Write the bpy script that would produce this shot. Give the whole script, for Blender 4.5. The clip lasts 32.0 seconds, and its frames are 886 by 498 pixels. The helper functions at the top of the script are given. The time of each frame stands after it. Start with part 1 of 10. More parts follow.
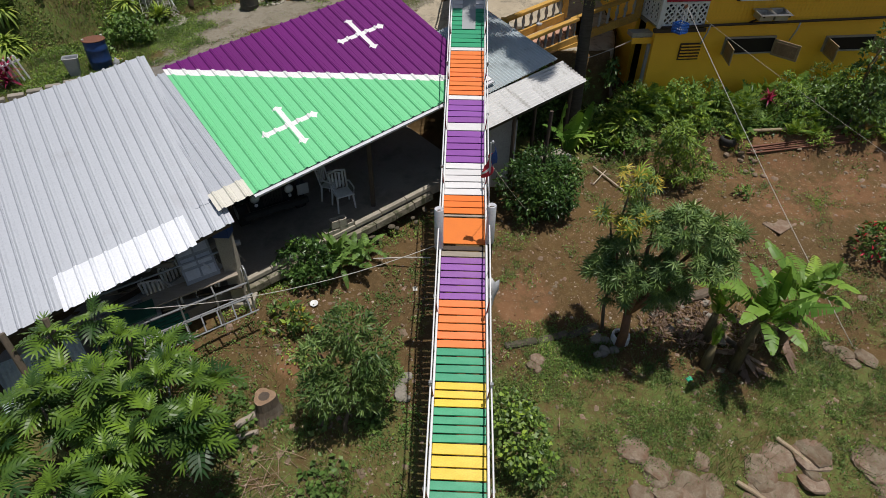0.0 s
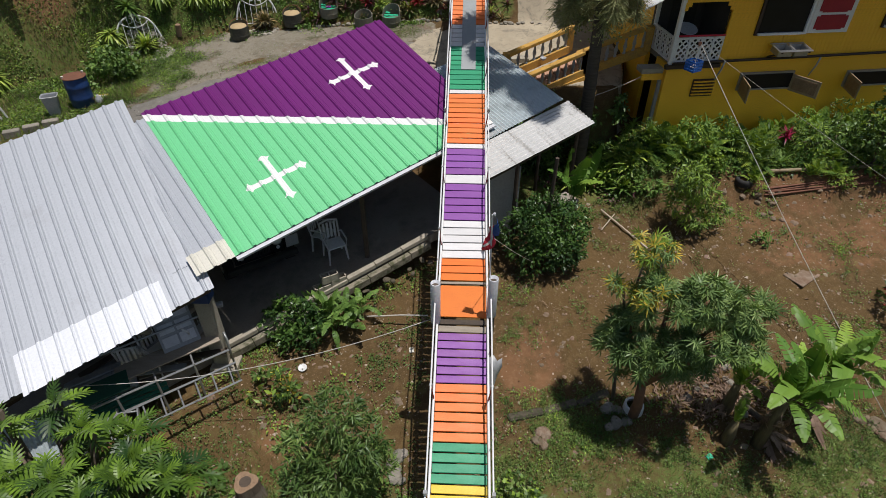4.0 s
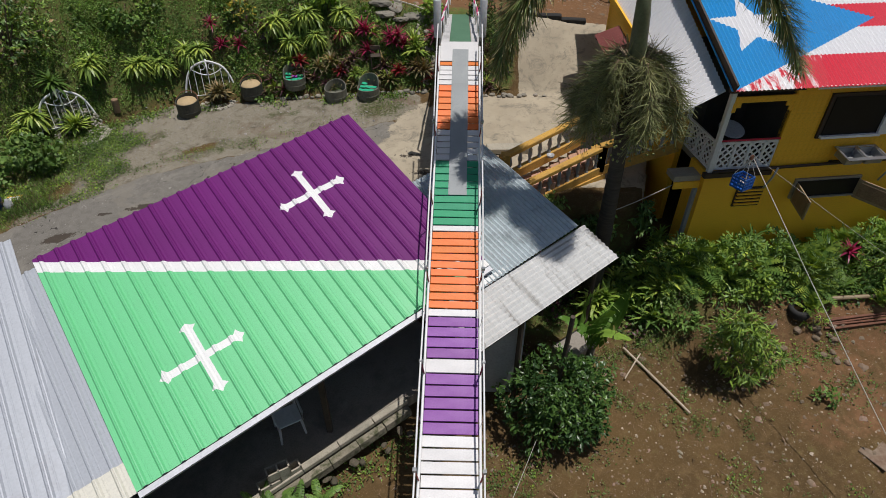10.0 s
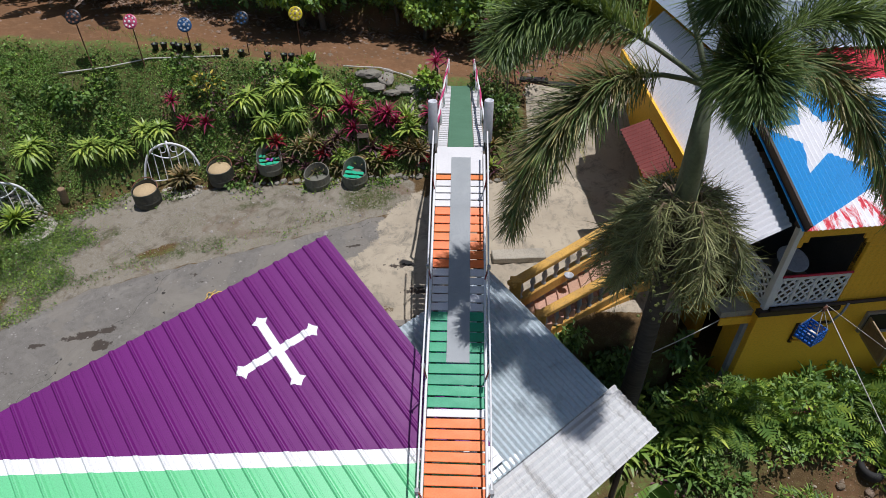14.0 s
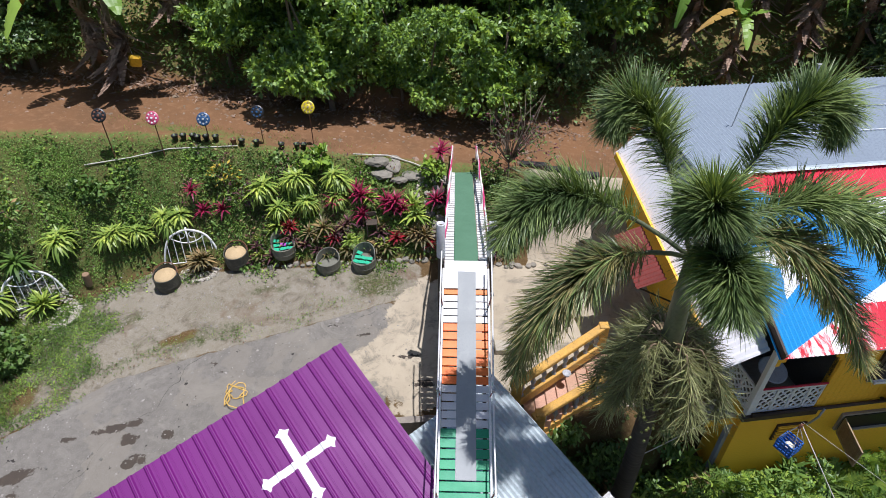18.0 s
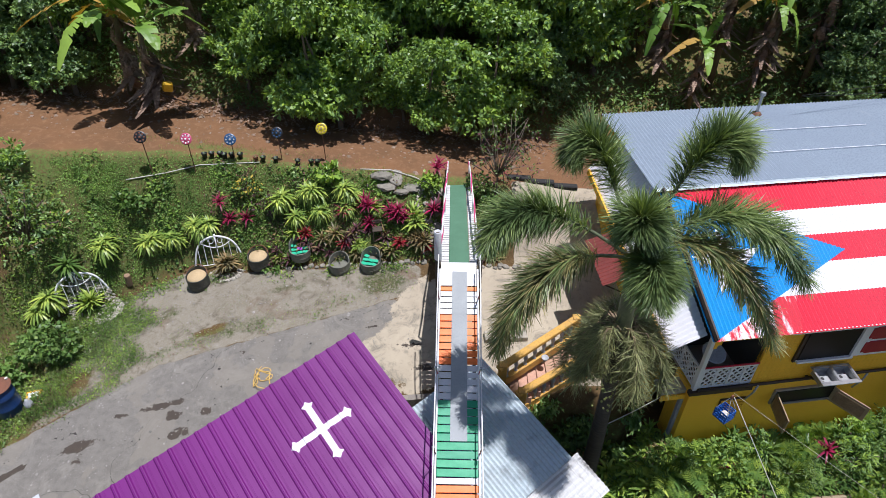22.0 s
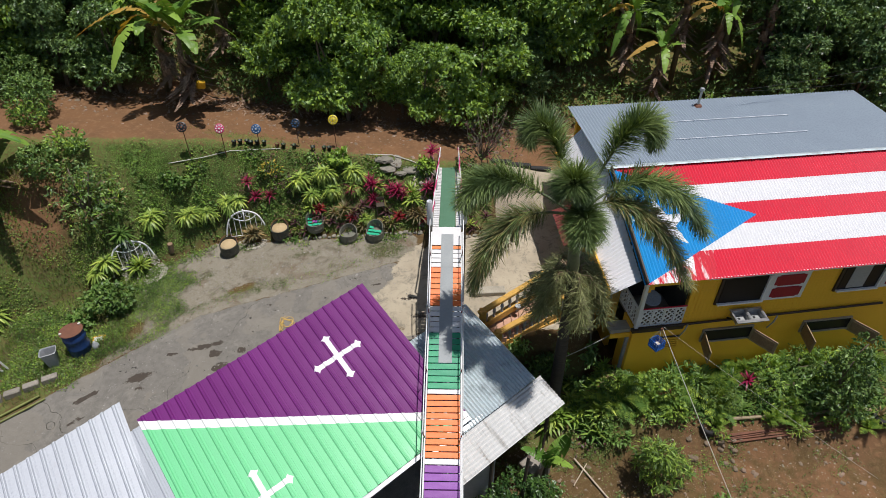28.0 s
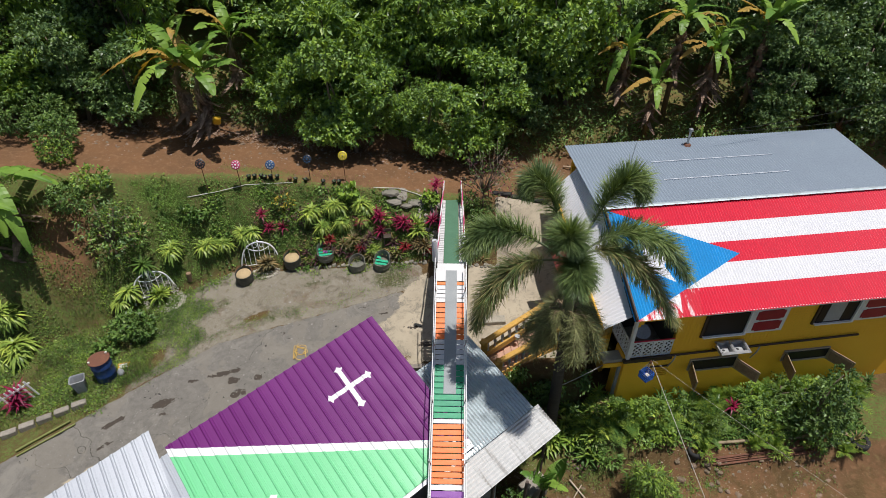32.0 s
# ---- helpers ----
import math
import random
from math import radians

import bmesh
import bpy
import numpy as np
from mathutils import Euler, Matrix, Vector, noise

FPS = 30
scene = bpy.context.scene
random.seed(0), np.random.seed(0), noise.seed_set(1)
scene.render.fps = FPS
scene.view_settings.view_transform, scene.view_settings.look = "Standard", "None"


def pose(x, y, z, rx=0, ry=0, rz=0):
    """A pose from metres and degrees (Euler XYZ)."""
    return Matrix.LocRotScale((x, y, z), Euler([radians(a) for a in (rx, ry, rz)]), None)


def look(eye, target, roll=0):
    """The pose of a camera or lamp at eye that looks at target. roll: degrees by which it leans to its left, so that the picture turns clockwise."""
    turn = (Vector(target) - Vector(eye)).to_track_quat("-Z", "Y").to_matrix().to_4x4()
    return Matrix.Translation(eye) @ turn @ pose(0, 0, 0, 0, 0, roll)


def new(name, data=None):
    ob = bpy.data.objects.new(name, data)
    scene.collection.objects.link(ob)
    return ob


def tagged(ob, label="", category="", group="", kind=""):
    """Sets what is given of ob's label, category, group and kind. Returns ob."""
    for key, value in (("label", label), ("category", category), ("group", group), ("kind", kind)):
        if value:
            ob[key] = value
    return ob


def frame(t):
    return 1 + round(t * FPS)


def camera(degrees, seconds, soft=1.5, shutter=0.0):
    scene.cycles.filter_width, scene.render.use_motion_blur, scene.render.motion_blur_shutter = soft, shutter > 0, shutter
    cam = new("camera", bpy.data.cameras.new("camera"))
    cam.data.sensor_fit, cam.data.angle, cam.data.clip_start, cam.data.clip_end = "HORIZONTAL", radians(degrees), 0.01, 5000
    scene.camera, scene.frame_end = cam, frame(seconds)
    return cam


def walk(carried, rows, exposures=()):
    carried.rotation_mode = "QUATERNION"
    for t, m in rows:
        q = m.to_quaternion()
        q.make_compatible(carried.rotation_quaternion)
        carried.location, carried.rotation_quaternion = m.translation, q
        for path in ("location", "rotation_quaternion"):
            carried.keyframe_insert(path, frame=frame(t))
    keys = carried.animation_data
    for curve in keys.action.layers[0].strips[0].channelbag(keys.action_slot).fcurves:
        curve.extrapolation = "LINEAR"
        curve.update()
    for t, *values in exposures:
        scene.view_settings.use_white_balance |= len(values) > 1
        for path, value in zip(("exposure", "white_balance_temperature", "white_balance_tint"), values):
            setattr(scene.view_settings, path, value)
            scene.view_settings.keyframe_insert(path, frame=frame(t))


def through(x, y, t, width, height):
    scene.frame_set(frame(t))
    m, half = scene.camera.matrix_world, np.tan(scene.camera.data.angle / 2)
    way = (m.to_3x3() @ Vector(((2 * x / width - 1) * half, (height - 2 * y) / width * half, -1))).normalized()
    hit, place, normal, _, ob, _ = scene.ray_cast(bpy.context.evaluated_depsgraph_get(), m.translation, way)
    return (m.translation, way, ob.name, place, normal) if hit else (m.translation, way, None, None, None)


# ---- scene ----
cam = camera(74.85, 32.0, soft=0.8)
# seconds, x, y, z, yaw, pitch, roll
ROWS = [
    (0, 0.002, -0.002, 9.599, 0.605, -38.323, 0.455),
    (0.5, -0.004, 0.197, 9.678, 0.706, -38.281, 0.408),
    (1, -0.016, 0.366, 9.739, 0.734, -38.186, 0.345),
    (1.5, -0.017, 0.538, 9.785, 0.741, -38.062, 0.309),
    (2, -0.021, 0.701, 9.833, 0.764, -38.011, 0.247),
    (2.5, -0.000, 0.863, 9.881, 0.858, -37.953, 0.184),
    (3, 0.024, 1.044, 9.871, 0.902, -37.824, 0.103),
    (3.5, 0.051, 1.210, 9.895, 0.913, -37.799, 0.116),
    (5.5, 0.107, 2.263, 10.029, 0.772, -37.886, 0.103),
    (6, 0.133, 2.587, 10.067, 0.697, -37.948, 0.079),
    (6.5, 0.129, 2.935, 10.096, 0.657, -37.819, 0.066),
    (7, 0.170, 3.300, 10.153, 0.683, -37.805, 0.027),
    (7.5, 0.209, 3.657, 10.206, 0.697, -37.799, -0.020),
    (8, 0.238, 4.059, 10.272, 0.700, -37.810, -0.065),
    (8.5, 0.246, 4.466, 10.346, 0.626, -37.804, -0.046),
    (9, 0.271, 4.850, 10.439, 0.606, -37.770, 0.051),
    (9.5, 0.275, 5.259, 10.538, 0.617, -37.873, 0.017),
    (10, 0.272, 5.672, 10.654, 0.622, -37.957, 0.052),
    (10.5, 0.289, 6.082, 10.757, 0.632, -37.976, 0.083),
    (11, 0.305, 6.486, 10.836, 0.635, -37.895, 0.065),
    (11.5, 0.323, 6.894, 10.913, 0.675, -37.832, 0.043),
    (12, 0.343, 7.302, 11.035, 0.674, -37.853, 0.027),
    (12.5, 0.343, 7.713, 11.110, 0.658, -37.801, 0.011),
    (13, 0.318, 8.143, 11.199, 0.544, -37.765, -0.050),
    (13.5, 0.302, 8.522, 11.281, 0.606, -37.746, -0.125),
    (14, 0.288, 8.908, 11.359, 0.641, -37.690, -0.130),
    (14.5, 0.270, 9.295, 11.449, 0.613, -37.597, -0.108),
    (16.5, 0.193, 9.533, 12.051, 0.223, -37.473, 0.087),
    (17, 0.133, 9.484, 12.513, 0.246, -37.379, 0.038),
    (17.5, 0.120, 9.458, 12.951, 0.270, -37.328, 0.053),
    (18, 0.100, 9.456, 13.376, 0.272, -37.328, 0.061),
    (18.5, 0.054, 9.453, 13.795, 0.273, -37.378, -0.023),
    (19, 0.058, 9.422, 14.273, 0.245, -37.415, -0.031),
    (19.5, 0.077, 9.329, 14.592, 0.276, -37.310, -0.127),
    (20, 0.100, 9.215, 14.632, 0.293, -37.271, -0.161),
    (20.5, 0.110, 9.009, 14.651, 0.237, -37.227, -0.140),
    (21, 0.104, 8.690, 14.669, 0.105, -37.181, -0.057),
    (21.5, 0.114, 8.292, 14.673, 0.034, -37.164, 0.039),
    (22, 0.124, 7.828, 14.663, -0.044, -37.124, 0.093),
    (22.5, 0.138, 7.308, 14.635, -0.084, -37.042, 0.135),
    (23, 0.169, 6.788, 14.619, -0.083, -37.065, 0.102),
    (23.5, 0.191, 6.246, 14.582, -0.078, -37.164, 0.118),
    (24, 0.232, 5.698, 14.477, -0.061, -37.273, 0.042),
    (24.5, 0.285, 5.182, 14.365, 0.061, -37.270, -0.129),
    (25, 0.331, 4.968, 14.667, 0.144, -37.377, -0.120),
    (25.5, 0.376, 4.881, 15.059, 0.203, -37.409, -0.145),
    (27.5, 0.418, 4.882, 15.769, 0.196, -37.599, -0.095),
    (28, 0.413, 4.916, 15.877, 0.147, -37.558, -0.157),
    (28.5, 0.424, 4.893, 16.064, 0.132, -37.568, -0.070),
    (29, 0.413, 4.826, 16.211, 0.076, -37.494, -0.059),
    (29.5, 0.406, 4.778, 16.300, 0.028, -37.317, -0.106),
    (30, 0.394, 4.748, 16.380, 0.013, -37.155, -0.183),
    (30.5, 0.396, 4.714, 16.456, 0.049, -37.058, -0.287),
    (31, 0.402, 4.676, 16.674, 0.115, -37.061, -0.311),
    (31.5, 0.375, 4.659, 16.977, 0.180, -37.180, -0.269),
    (32, 0.296, 4.653, 17.371, 0.170, -37.510, -0.121),
]
walk(cam, [(t, pose(x, y, z, 90 + pitch, 0, yaw) @ pose(0, 0, 0, 0, 0, roll)) for t, x, y, z, yaw, pitch, roll in ROWS],
     [(0, -0.34, 6500, 10), (6, -0.38, 6450, 10), (9, -0.47, 6450, 10), (12, -0.5, 6200, 10), (14, -0.28, 6000, 13), (17, 0.06, 5980, 14), (18.5, 0.22, 5980, 14), (20, 0.26, 6030, 12), (22, 0.17, 5900, 14), (23, 0.04, 5970, 13), (25, -0.24, 6200, 10), (28, -0.18, 6350, 10), (32, -0.18, 6400, 10)])

# ---- light ----
SUN_DIR = Vector((0.185, -0.055, 1.0)).normalized()
world = bpy.data.worlds.new("sky")
scene.world = world
world.use_nodes = True
wn = world.node_tree
sky = wn.nodes.new("ShaderNodeTexSky")
sky.sky_type = "NISHITA"
sky.sun_disc = False
sky.sun_elevation = math.asin(SUN_DIR.z)
sky.sun_rotation = math.atan2(SUN_DIR.x, SUN_DIR.y)
sky.air_density, sky.dust_density = 1.0, 1.5
wn.links.new(sky.outputs[0], wn.nodes["Background"].inputs[0])
wn.nodes["Background"].inputs[1].default_value = 0.074
sun = new("sun", bpy.data.lights.new("sun", "SUN"))
sun.data.energy, sun.data.angle, sun.data.color = 4.9, radians(0.6), (1.0, 0.95, 0.91)
sun.matrix_world = look(SUN_DIR * 60, (0, 0, 0))
scene.view_settings.exposure = 0.0


# ---- materials ----
def mixed(nt, fac, a, b, blend="MIX"):
    """A colour mix node's output; a, b and fac are sockets or values."""
    n = nt.nodes.new("ShaderNodeMix")
    n.data_type, n.blend_type = "RGBA", blend
    for sock, v in ((n.inputs[0], fac), (n.inputs[6], a), (n.inputs[7], b)):
        if isinstance(v, bpy.types.NodeSocket):
            nt.links.new(v, sock)
        else:
            sock.default_value = (*v, 1) if isinstance(v, tuple) else v
    return n.outputs[2]


def noisy(nt, co, scale, detail=4, rough=0.6, distort=0.0):
    n = nt.nodes.new("ShaderNodeTexNoise")
    n.inputs["Scale"].default_value, n.inputs["Detail"].default_value = scale, detail
    n.inputs["Roughness"].default_value, n.inputs["Distortion"].default_value = rough, distort
    if co is not None:
        nt.links.new(co, n.inputs["Vector"])
    return n.outputs["Fac"]


def ramp(nt, sock, lo, hi):
    n = nt.nodes.new("ShaderNodeMapRange")
    n.inputs[1].default_value, n.inputs[2].default_value = lo, hi
    nt.links.new(sock, n.inputs[0])
    return n.outputs[0]


def blank(name):
    m = bpy.data.materials.new(name)
    m.use_nodes = True
    nt = m.node_tree
    return m, nt, nt.nodes["Principled BSDF"]


def surface(name, base, other=None, rough=0.6, metal=0.0, grain=30.0, patch=2.0, stain=None, stain_at=(0.55, 0.75), bump=0.15,
            spread=0.0, island=False, stretch=None, spec=0.5, mix=1.0):
    """A worn surface: base and other colour mixed at two scales, stains, fine relief, and a difference from piece to piece."""
    m, nt, b = blank(name)
    geo = nt.nodes.new("ShaderNodeNewGeometry")
    info = nt.nodes.new("ShaderNodeObjectInfo")
    tc = nt.nodes.new("ShaderNodeTexCoord")
    co = tc.outputs["Object"]
    if stretch:
        mp = nt.nodes.new("ShaderNodeMapping")
        mp.inputs["Scale"].default_value = stretch
        nt.links.new(co, mp.inputs[0])
        co = mp.outputs[0]
    other = other or tuple(0.78 * c for c in base)
    fine, coarse = noisy(nt, co, grain), noisy(nt, co, patch, 5)
    col = mixed(nt, ramp(nt, coarse, 0.35, 0.7), base, other)
    col = mixed(nt, ramp(nt, fine, 0.45, 0.8), col, tuple((0.9 if min(base) > 0.4 else 0.75) * c for c in other))
    if stain:
        mask = ramp(nt, noisy(nt, co, patch * 1.7, 8, 0.7, 0.4), *stain_at)
        col = mixed(nt, mask, col, stain)
    if spread:
        rnd = geo.outputs["Random Per Island"] if island else info.outputs["Random"]
        hsv = nt.nodes.new("ShaderNodeHueSaturation")
        nt.links.new(col, hsv.inputs["Color"])
        nt.links.new(ramp(nt, rnd, 0, 1), hsv.inputs["Value"])
        val = nt.nodes.new("ShaderNodeMapRange")
        val.inputs[3].default_value, val.inputs[4].default_value = 1 - spread, 1 + spread
        nt.links.new(rnd, val.inputs[0])
        nt.links.new(val.outputs[0], hsv.inputs["Value"])
        hue = nt.nodes.new("ShaderNodeMapRange")
        hue.inputs[3].default_value, hue.inputs[4].default_value = 0.5 + 0.05 * spread, 0.5 - 0.05 * spread
        nt.links.new(rnd, hue.inputs[0])
        nt.links.new(hue.outputs[0], hsv.inputs["Hue"])
        col = hsv.outputs[0]
    nt.links.new(col, b.inputs["Base Color"])
    rr = nt.nodes.new("ShaderNodeMapRange")
    rr.inputs[3].default_value, rr.inputs[4].default_value = max(0.05, rough - 0.12), min(1, rough + 0.15)
    nt.links.new(coarse, rr.inputs[0])
    nt.links.new(rr.outputs[0], b.inputs["Roughness"])
    b.inputs["Metallic"].default_value = metal
    b.inputs["Specular IOR Level"].default_value = spec
    if bump:
        bn = nt.nodes.new("ShaderNodeBump")
        bn.inputs["Strength"].default_value, bn.inputs["Distance"].default_value = bump, 0.01
        nt.links.new(fine, bn.inputs["Height"])
        nt.links.new(bn.outputs[0], b.inputs["Normal"])
    return m


def leafy(name, light, dark, rough=0.45, spread=0.35, through=0.20, tipped=None, whole=False, spec=0.33):
    """A leaf: green that changes from leaf to leaf, a little gloss, and light that shines through."""
    light, dark = [(c[0], c[1] * 0.95, c[2] * 1.3) for c in (light, dark)]
    m, nt, b = blank(name)
    geo = nt.nodes.new("ShaderNodeNewGeometry")
    tc = nt.nodes.new("ShaderNodeTexCoord")
    rnd = nt.nodes.new("ShaderNodeObjectInfo").outputs["Random"] if whole else geo.outputs["Random Per Island"]
    col = mixed(nt, rnd, light, dark)
    col = mixed(nt, ramp(nt, noisy(nt, tc.outputs["Object"], 1.3, 3), 0.4, 0.65), col, tuple(0.8 * c for c in dark))
    if tipped:
        edge = ramp(nt, noisy(nt, tc.outputs["Object"], 9.0, 3), 0.5, 0.62)
        col = mixed(nt, edge, col, tipped)
    nt.links.new(col, b.inputs["Base Color"])
    b.inputs["Roughness"].default_value = rough
    b.inputs["Specular IOR Level"].default_value = spec
    tr = nt.nodes.new("ShaderNodeBsdfTranslucent")
    nt.links.new(mixed(nt, 1.0, col, (1.0, 0.95, 0.35), "MULTIPLY"), tr.inputs[0])
    ms = nt.nodes.new("ShaderNodeMixShader")
    ms.inputs[0].default_value = through
    out = nt.nodes["Material Output"]
    nt.links.new(b.outputs[0], ms.inputs[1])
    nt.links.new(tr.outputs[0], ms.inputs[2])
    nt.links.new(ms.outputs[0], out.inputs[0])
    return m


M = {}
M["purple"] = surface("purple_roof_paint", (0.155, 0.014, 0.158), (0.132, 0.012, 0.134), 0.5, spec=0.25, grain=60, patch=0.8, stain=(0.2, 0.06, 0.22), stain_at=(0.66, 0.85), bump=0.03)
M["mint"] = surface("mint_roof_paint", (0.165, 0.60, 0.275), (0.15, 0.56, 0.25), 0.45, grain=60, patch=0.7, stain=(0.16, 0.5, 0.24), stain_at=(0.6, 0.85), bump=0.03)
M["white"] = surface("white_paint", (0.80, 0.80, 0.78), (0.72, 0.72, 0.70), 0.5, grain=40, patch=2.0, stain=(0.55, 0.53, 0.48), stain_at=(0.66, 0.85), bump=0.05)
M["silver"] = surface("bare_zinc_sheet", (0.475, 0.50, 0.535), (0.44, 0.462, 0.498), 0.5, 0.25, grain=25, patch=0.6, stain=(0.36, 0.36, 0.38), stain_at=(0.6, 0.8), bump=0.03)
M["zincwhite"] = surface("new_zinc_sheet", (0.74, 0.76, 0.80), (0.68, 0.70, 0.74), 0.45, 0.1, grain=25, patch=0.6, bump=0.03)
M["cream"] = surface("cream_sheet", (0.66, 0.64, 0.55), (0.6, 0.58, 0.5), 0.5, grain=25, patch=0.9, bump=0.03)
M["tin"] = surface("dull_corrugated_tin", (0.54, 0.61, 0.63), (0.45, 0.52, 0.54), 0.48, 0.3, grain=18, patch=0.8, stain=(0.22, 0.25, 0.26), stain_at=(0.52, 0.72), bump=0.04)
M["oldtin"] = surface("weathered_corrugated_tin", (0.66, 0.66, 0.64), (0.56, 0.56, 0.54), 0.55, 0.1, grain=14, patch=1.2, stain=(0.22, 0.20, 0.17), stain_at=(0.54, 0.70), bump=0.05, stretch=(2.6, 0.3, 1))
M["backroof"] = surface("grey_blue_roof_sheet", (0.29, 0.345, 0.40), (0.255, 0.305, 0.36), 0.55, 0.1, grain=20, patch=0.5, stain=(0.37, 0.40, 0.43), stain_at=(0.6, 0.8), bump=0.03)
M["red"] = surface("red_roof_paint", (0.70, 0.018, 0.05), (0.62, 0.016, 0.045), 0.45, grain=40, patch=0.9, bump=0.03)
M["flagwhite"] = surface("white_roof_paint", (0.75, 0.75, 0.76), (0.70, 0.70, 0.72), 0.45, grain=40, patch=0.9, bump=0.03)
M["blue"] = surface("blue_roof_paint", (0.012, 0.28, 0.64), (0.01, 0.245, 0.57), 0.45, grain=40, patch=0.9, bump=0.03)
M["brushed"] = surface("half_brushed_red_paint", (0.68, 0.02, 0.05), (0.62, 0.03, 0.05), 0.5, grain=40, patch=1.2, stain=(0.82, 0.80, 0.80), stain_at=(0.46, 0.52), bump=0.03, stretch=(2.5, 0.7, 1))
M["thinred"] = surface("thin_red_roof_paint", (0.66, 0.03, 0.06), (0.60, 0.03, 0.05), 0.5, grain=40, patch=1.2, stain=(0.80, 0.66, 0.66), stain_at=(0.56, 0.62), bump=0.03, stretch=(2.5, 0.7, 1))
M["shutterred"] = surface("dark_red_shutter_paint", (0.36, 0.010, 0.030), (0.31, 0.010, 0.026), 0.5, bump=0.03)
M["yellow"] = surface("yellow_house_paint", (0.97, 0.53, 0.035), (0.92, 0.49, 0.03), 0.5, grain=30, patch=0.7, stain=(0.62, 0.34, 0.03), stain_at=(0.68, 0.9), bump=0.06)
M["p_green"] = surface("green_plank_paint", (0.015, 0.33, 0.15), (0.013, 0.28, 0.125), 0.5, grain=45, patch=3, stain=(0.02, 0.2, 0.1), stain_at=(0.62, 0.8), bump=0.12, spread=0.1)
M["p_orange"] = surface("orange_plank_paint", (0.85, 0.20, 0.025), (0.78, 0.17, 0.02), 0.5, grain=45, patch=3, stain=(0.5, 0.13, 0.04), stain_at=(0.64, 0.82), bump=0.12, spread=0.1)
M["p_purple"] = surface("purple_plank_paint", (0.24, 0.05, 0.34), (0.21, 0.045, 0.30), 0.5, grain=45, patch=3, stain=(0.13, 0.03, 0.2), stain_at=(0.64, 0.82), bump=0.12, spread=0.1)
M["p_yellow"] = surface("yellow_plank_paint", (0.83, 0.58, 0.02), (0.76, 0.50, 0.02), 0.5, grain=45, patch=3, stain=(0.5, 0.32, 0.05), stain_at=(0.64, 0.82), bump=0.12, spread=0.08)
M["p_white"] = surface("white_plank_paint", (0.71, 0.70, 0.69), (0.64, 0.63, 0.62), 0.5, grain=45, patch=3, stain=(0.5, 0.48, 0.45), stain_at=(0.62, 0.82), bump=0.12, spread=0.06)
M["greywood"] = surface("grey_weathered_wood", (0.36, 0.31, 0.24), (0.27, 0.23, 0.18), 0.75, grain=35, patch=3, stretch=(1, 6, 6), bump=0.3, spread=0.15)
M["darkwood"] = surface("dark_rotten_wood", (0.09, 0.065, 0.045), (0.06, 0.045, 0.035), 0.8, grain=30, patch=3, bump=0.4, spread=0.2)
M["strip"] = surface("grey_rubber_mat", (0.34, 0.36, 0.36), (0.29, 0.31, 0.31), 0.7, grain=80, patch=1.5, stain=(0.42, 0.43, 0.42), stain_at=(0.55, 0.8), bump=0.1)
M["matgreen"] = surface("green_carpet_mat", (0.09, 0.20, 0.12), (0.075, 0.17, 0.10), 0.9, grain=120, patch=2, bump=0.3)
M["pipe"] = surface("white_pvc_pipe", (0.62, 0.63, 0.66), (0.54, 0.55, 0.58), 0.4, grain=20, patch=2.5, stain=(0.4, 0.4, 0.4), stain_at=(0.6, 0.85), bump=0.03)
M["black"] = surface("black_plastic", (0.018, 0.018, 0.02), (0.012, 0.012, 0.013), 0.45, bump=0.05)
# near-black that paints the darkness of an unlit room
M["dark"] = surface("dark_interior", (0.03, 0.028, 0.026), (0.02, 0.02, 0.02), 0.8, bump=0.1)
M["concrete"] = surface("old_concrete", (0.42, 0.38, 0.30), (0.32, 0.29, 0.23), 0.85, grain=40, patch=1.2, stain=(0.2, 0.19, 0.15), stain_at=(0.52, 0.75), bump=0.35)
M["ledge"] = surface("mossy_old_concrete", (0.30, 0.265, 0.20), (0.20, 0.18, 0.13), 0.9, grain=30, patch=2.5, stain=(0.07, 0.075, 0.035), stain_at=(0.48, 0.62), bump=0.5)
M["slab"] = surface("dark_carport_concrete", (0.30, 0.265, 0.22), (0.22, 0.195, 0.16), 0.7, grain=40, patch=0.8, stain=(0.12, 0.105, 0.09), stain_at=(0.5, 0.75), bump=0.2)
M["stone"] = surface("grey_field_stone", (0.30, 0.27, 0.22), (0.22, 0.20, 0.165), 0.85, grain=20, patch=3, stain=(0.12, 0.13, 0.08), stain_at=(0.55, 0.8), bump=0.5, spread=0.25)
M["pebble"] = surface("pale_pebble", (0.44, 0.41, 0.34), (0.30, 0.27, 0.22), 0.8, grain=30, patch=6, bump=0.3, spread=0.3, island=True)
M["palegrit"] = surface("pale_earthy_grit", (0.42, 0.36, 0.27), (0.22, 0.165, 0.11), 0.9, bump=0.2, island=True, spread=0.3)
M["grit"] = surface("grey_grit", (0.30, 0.28, 0.25), (0.16, 0.15, 0.135), 0.9, bump=0.2, island=True, spread=0.3)
M["clod"] = surface("earthy_stone", (0.27, 0.20, 0.14), (0.17, 0.115, 0.075), 0.9, grain=30, patch=6, bump=0.3, island=True, spread=0.3)
M["slabstone"] = surface("earth_stained_stone", (0.25, 0.20, 0.14), (0.16, 0.12, 0.08), 0.9, grain=14, patch=1.6, stain=(0.14, 0.085, 0.05), stain_at=(0.42, 0.62), bump=0.7, spread=0.2)
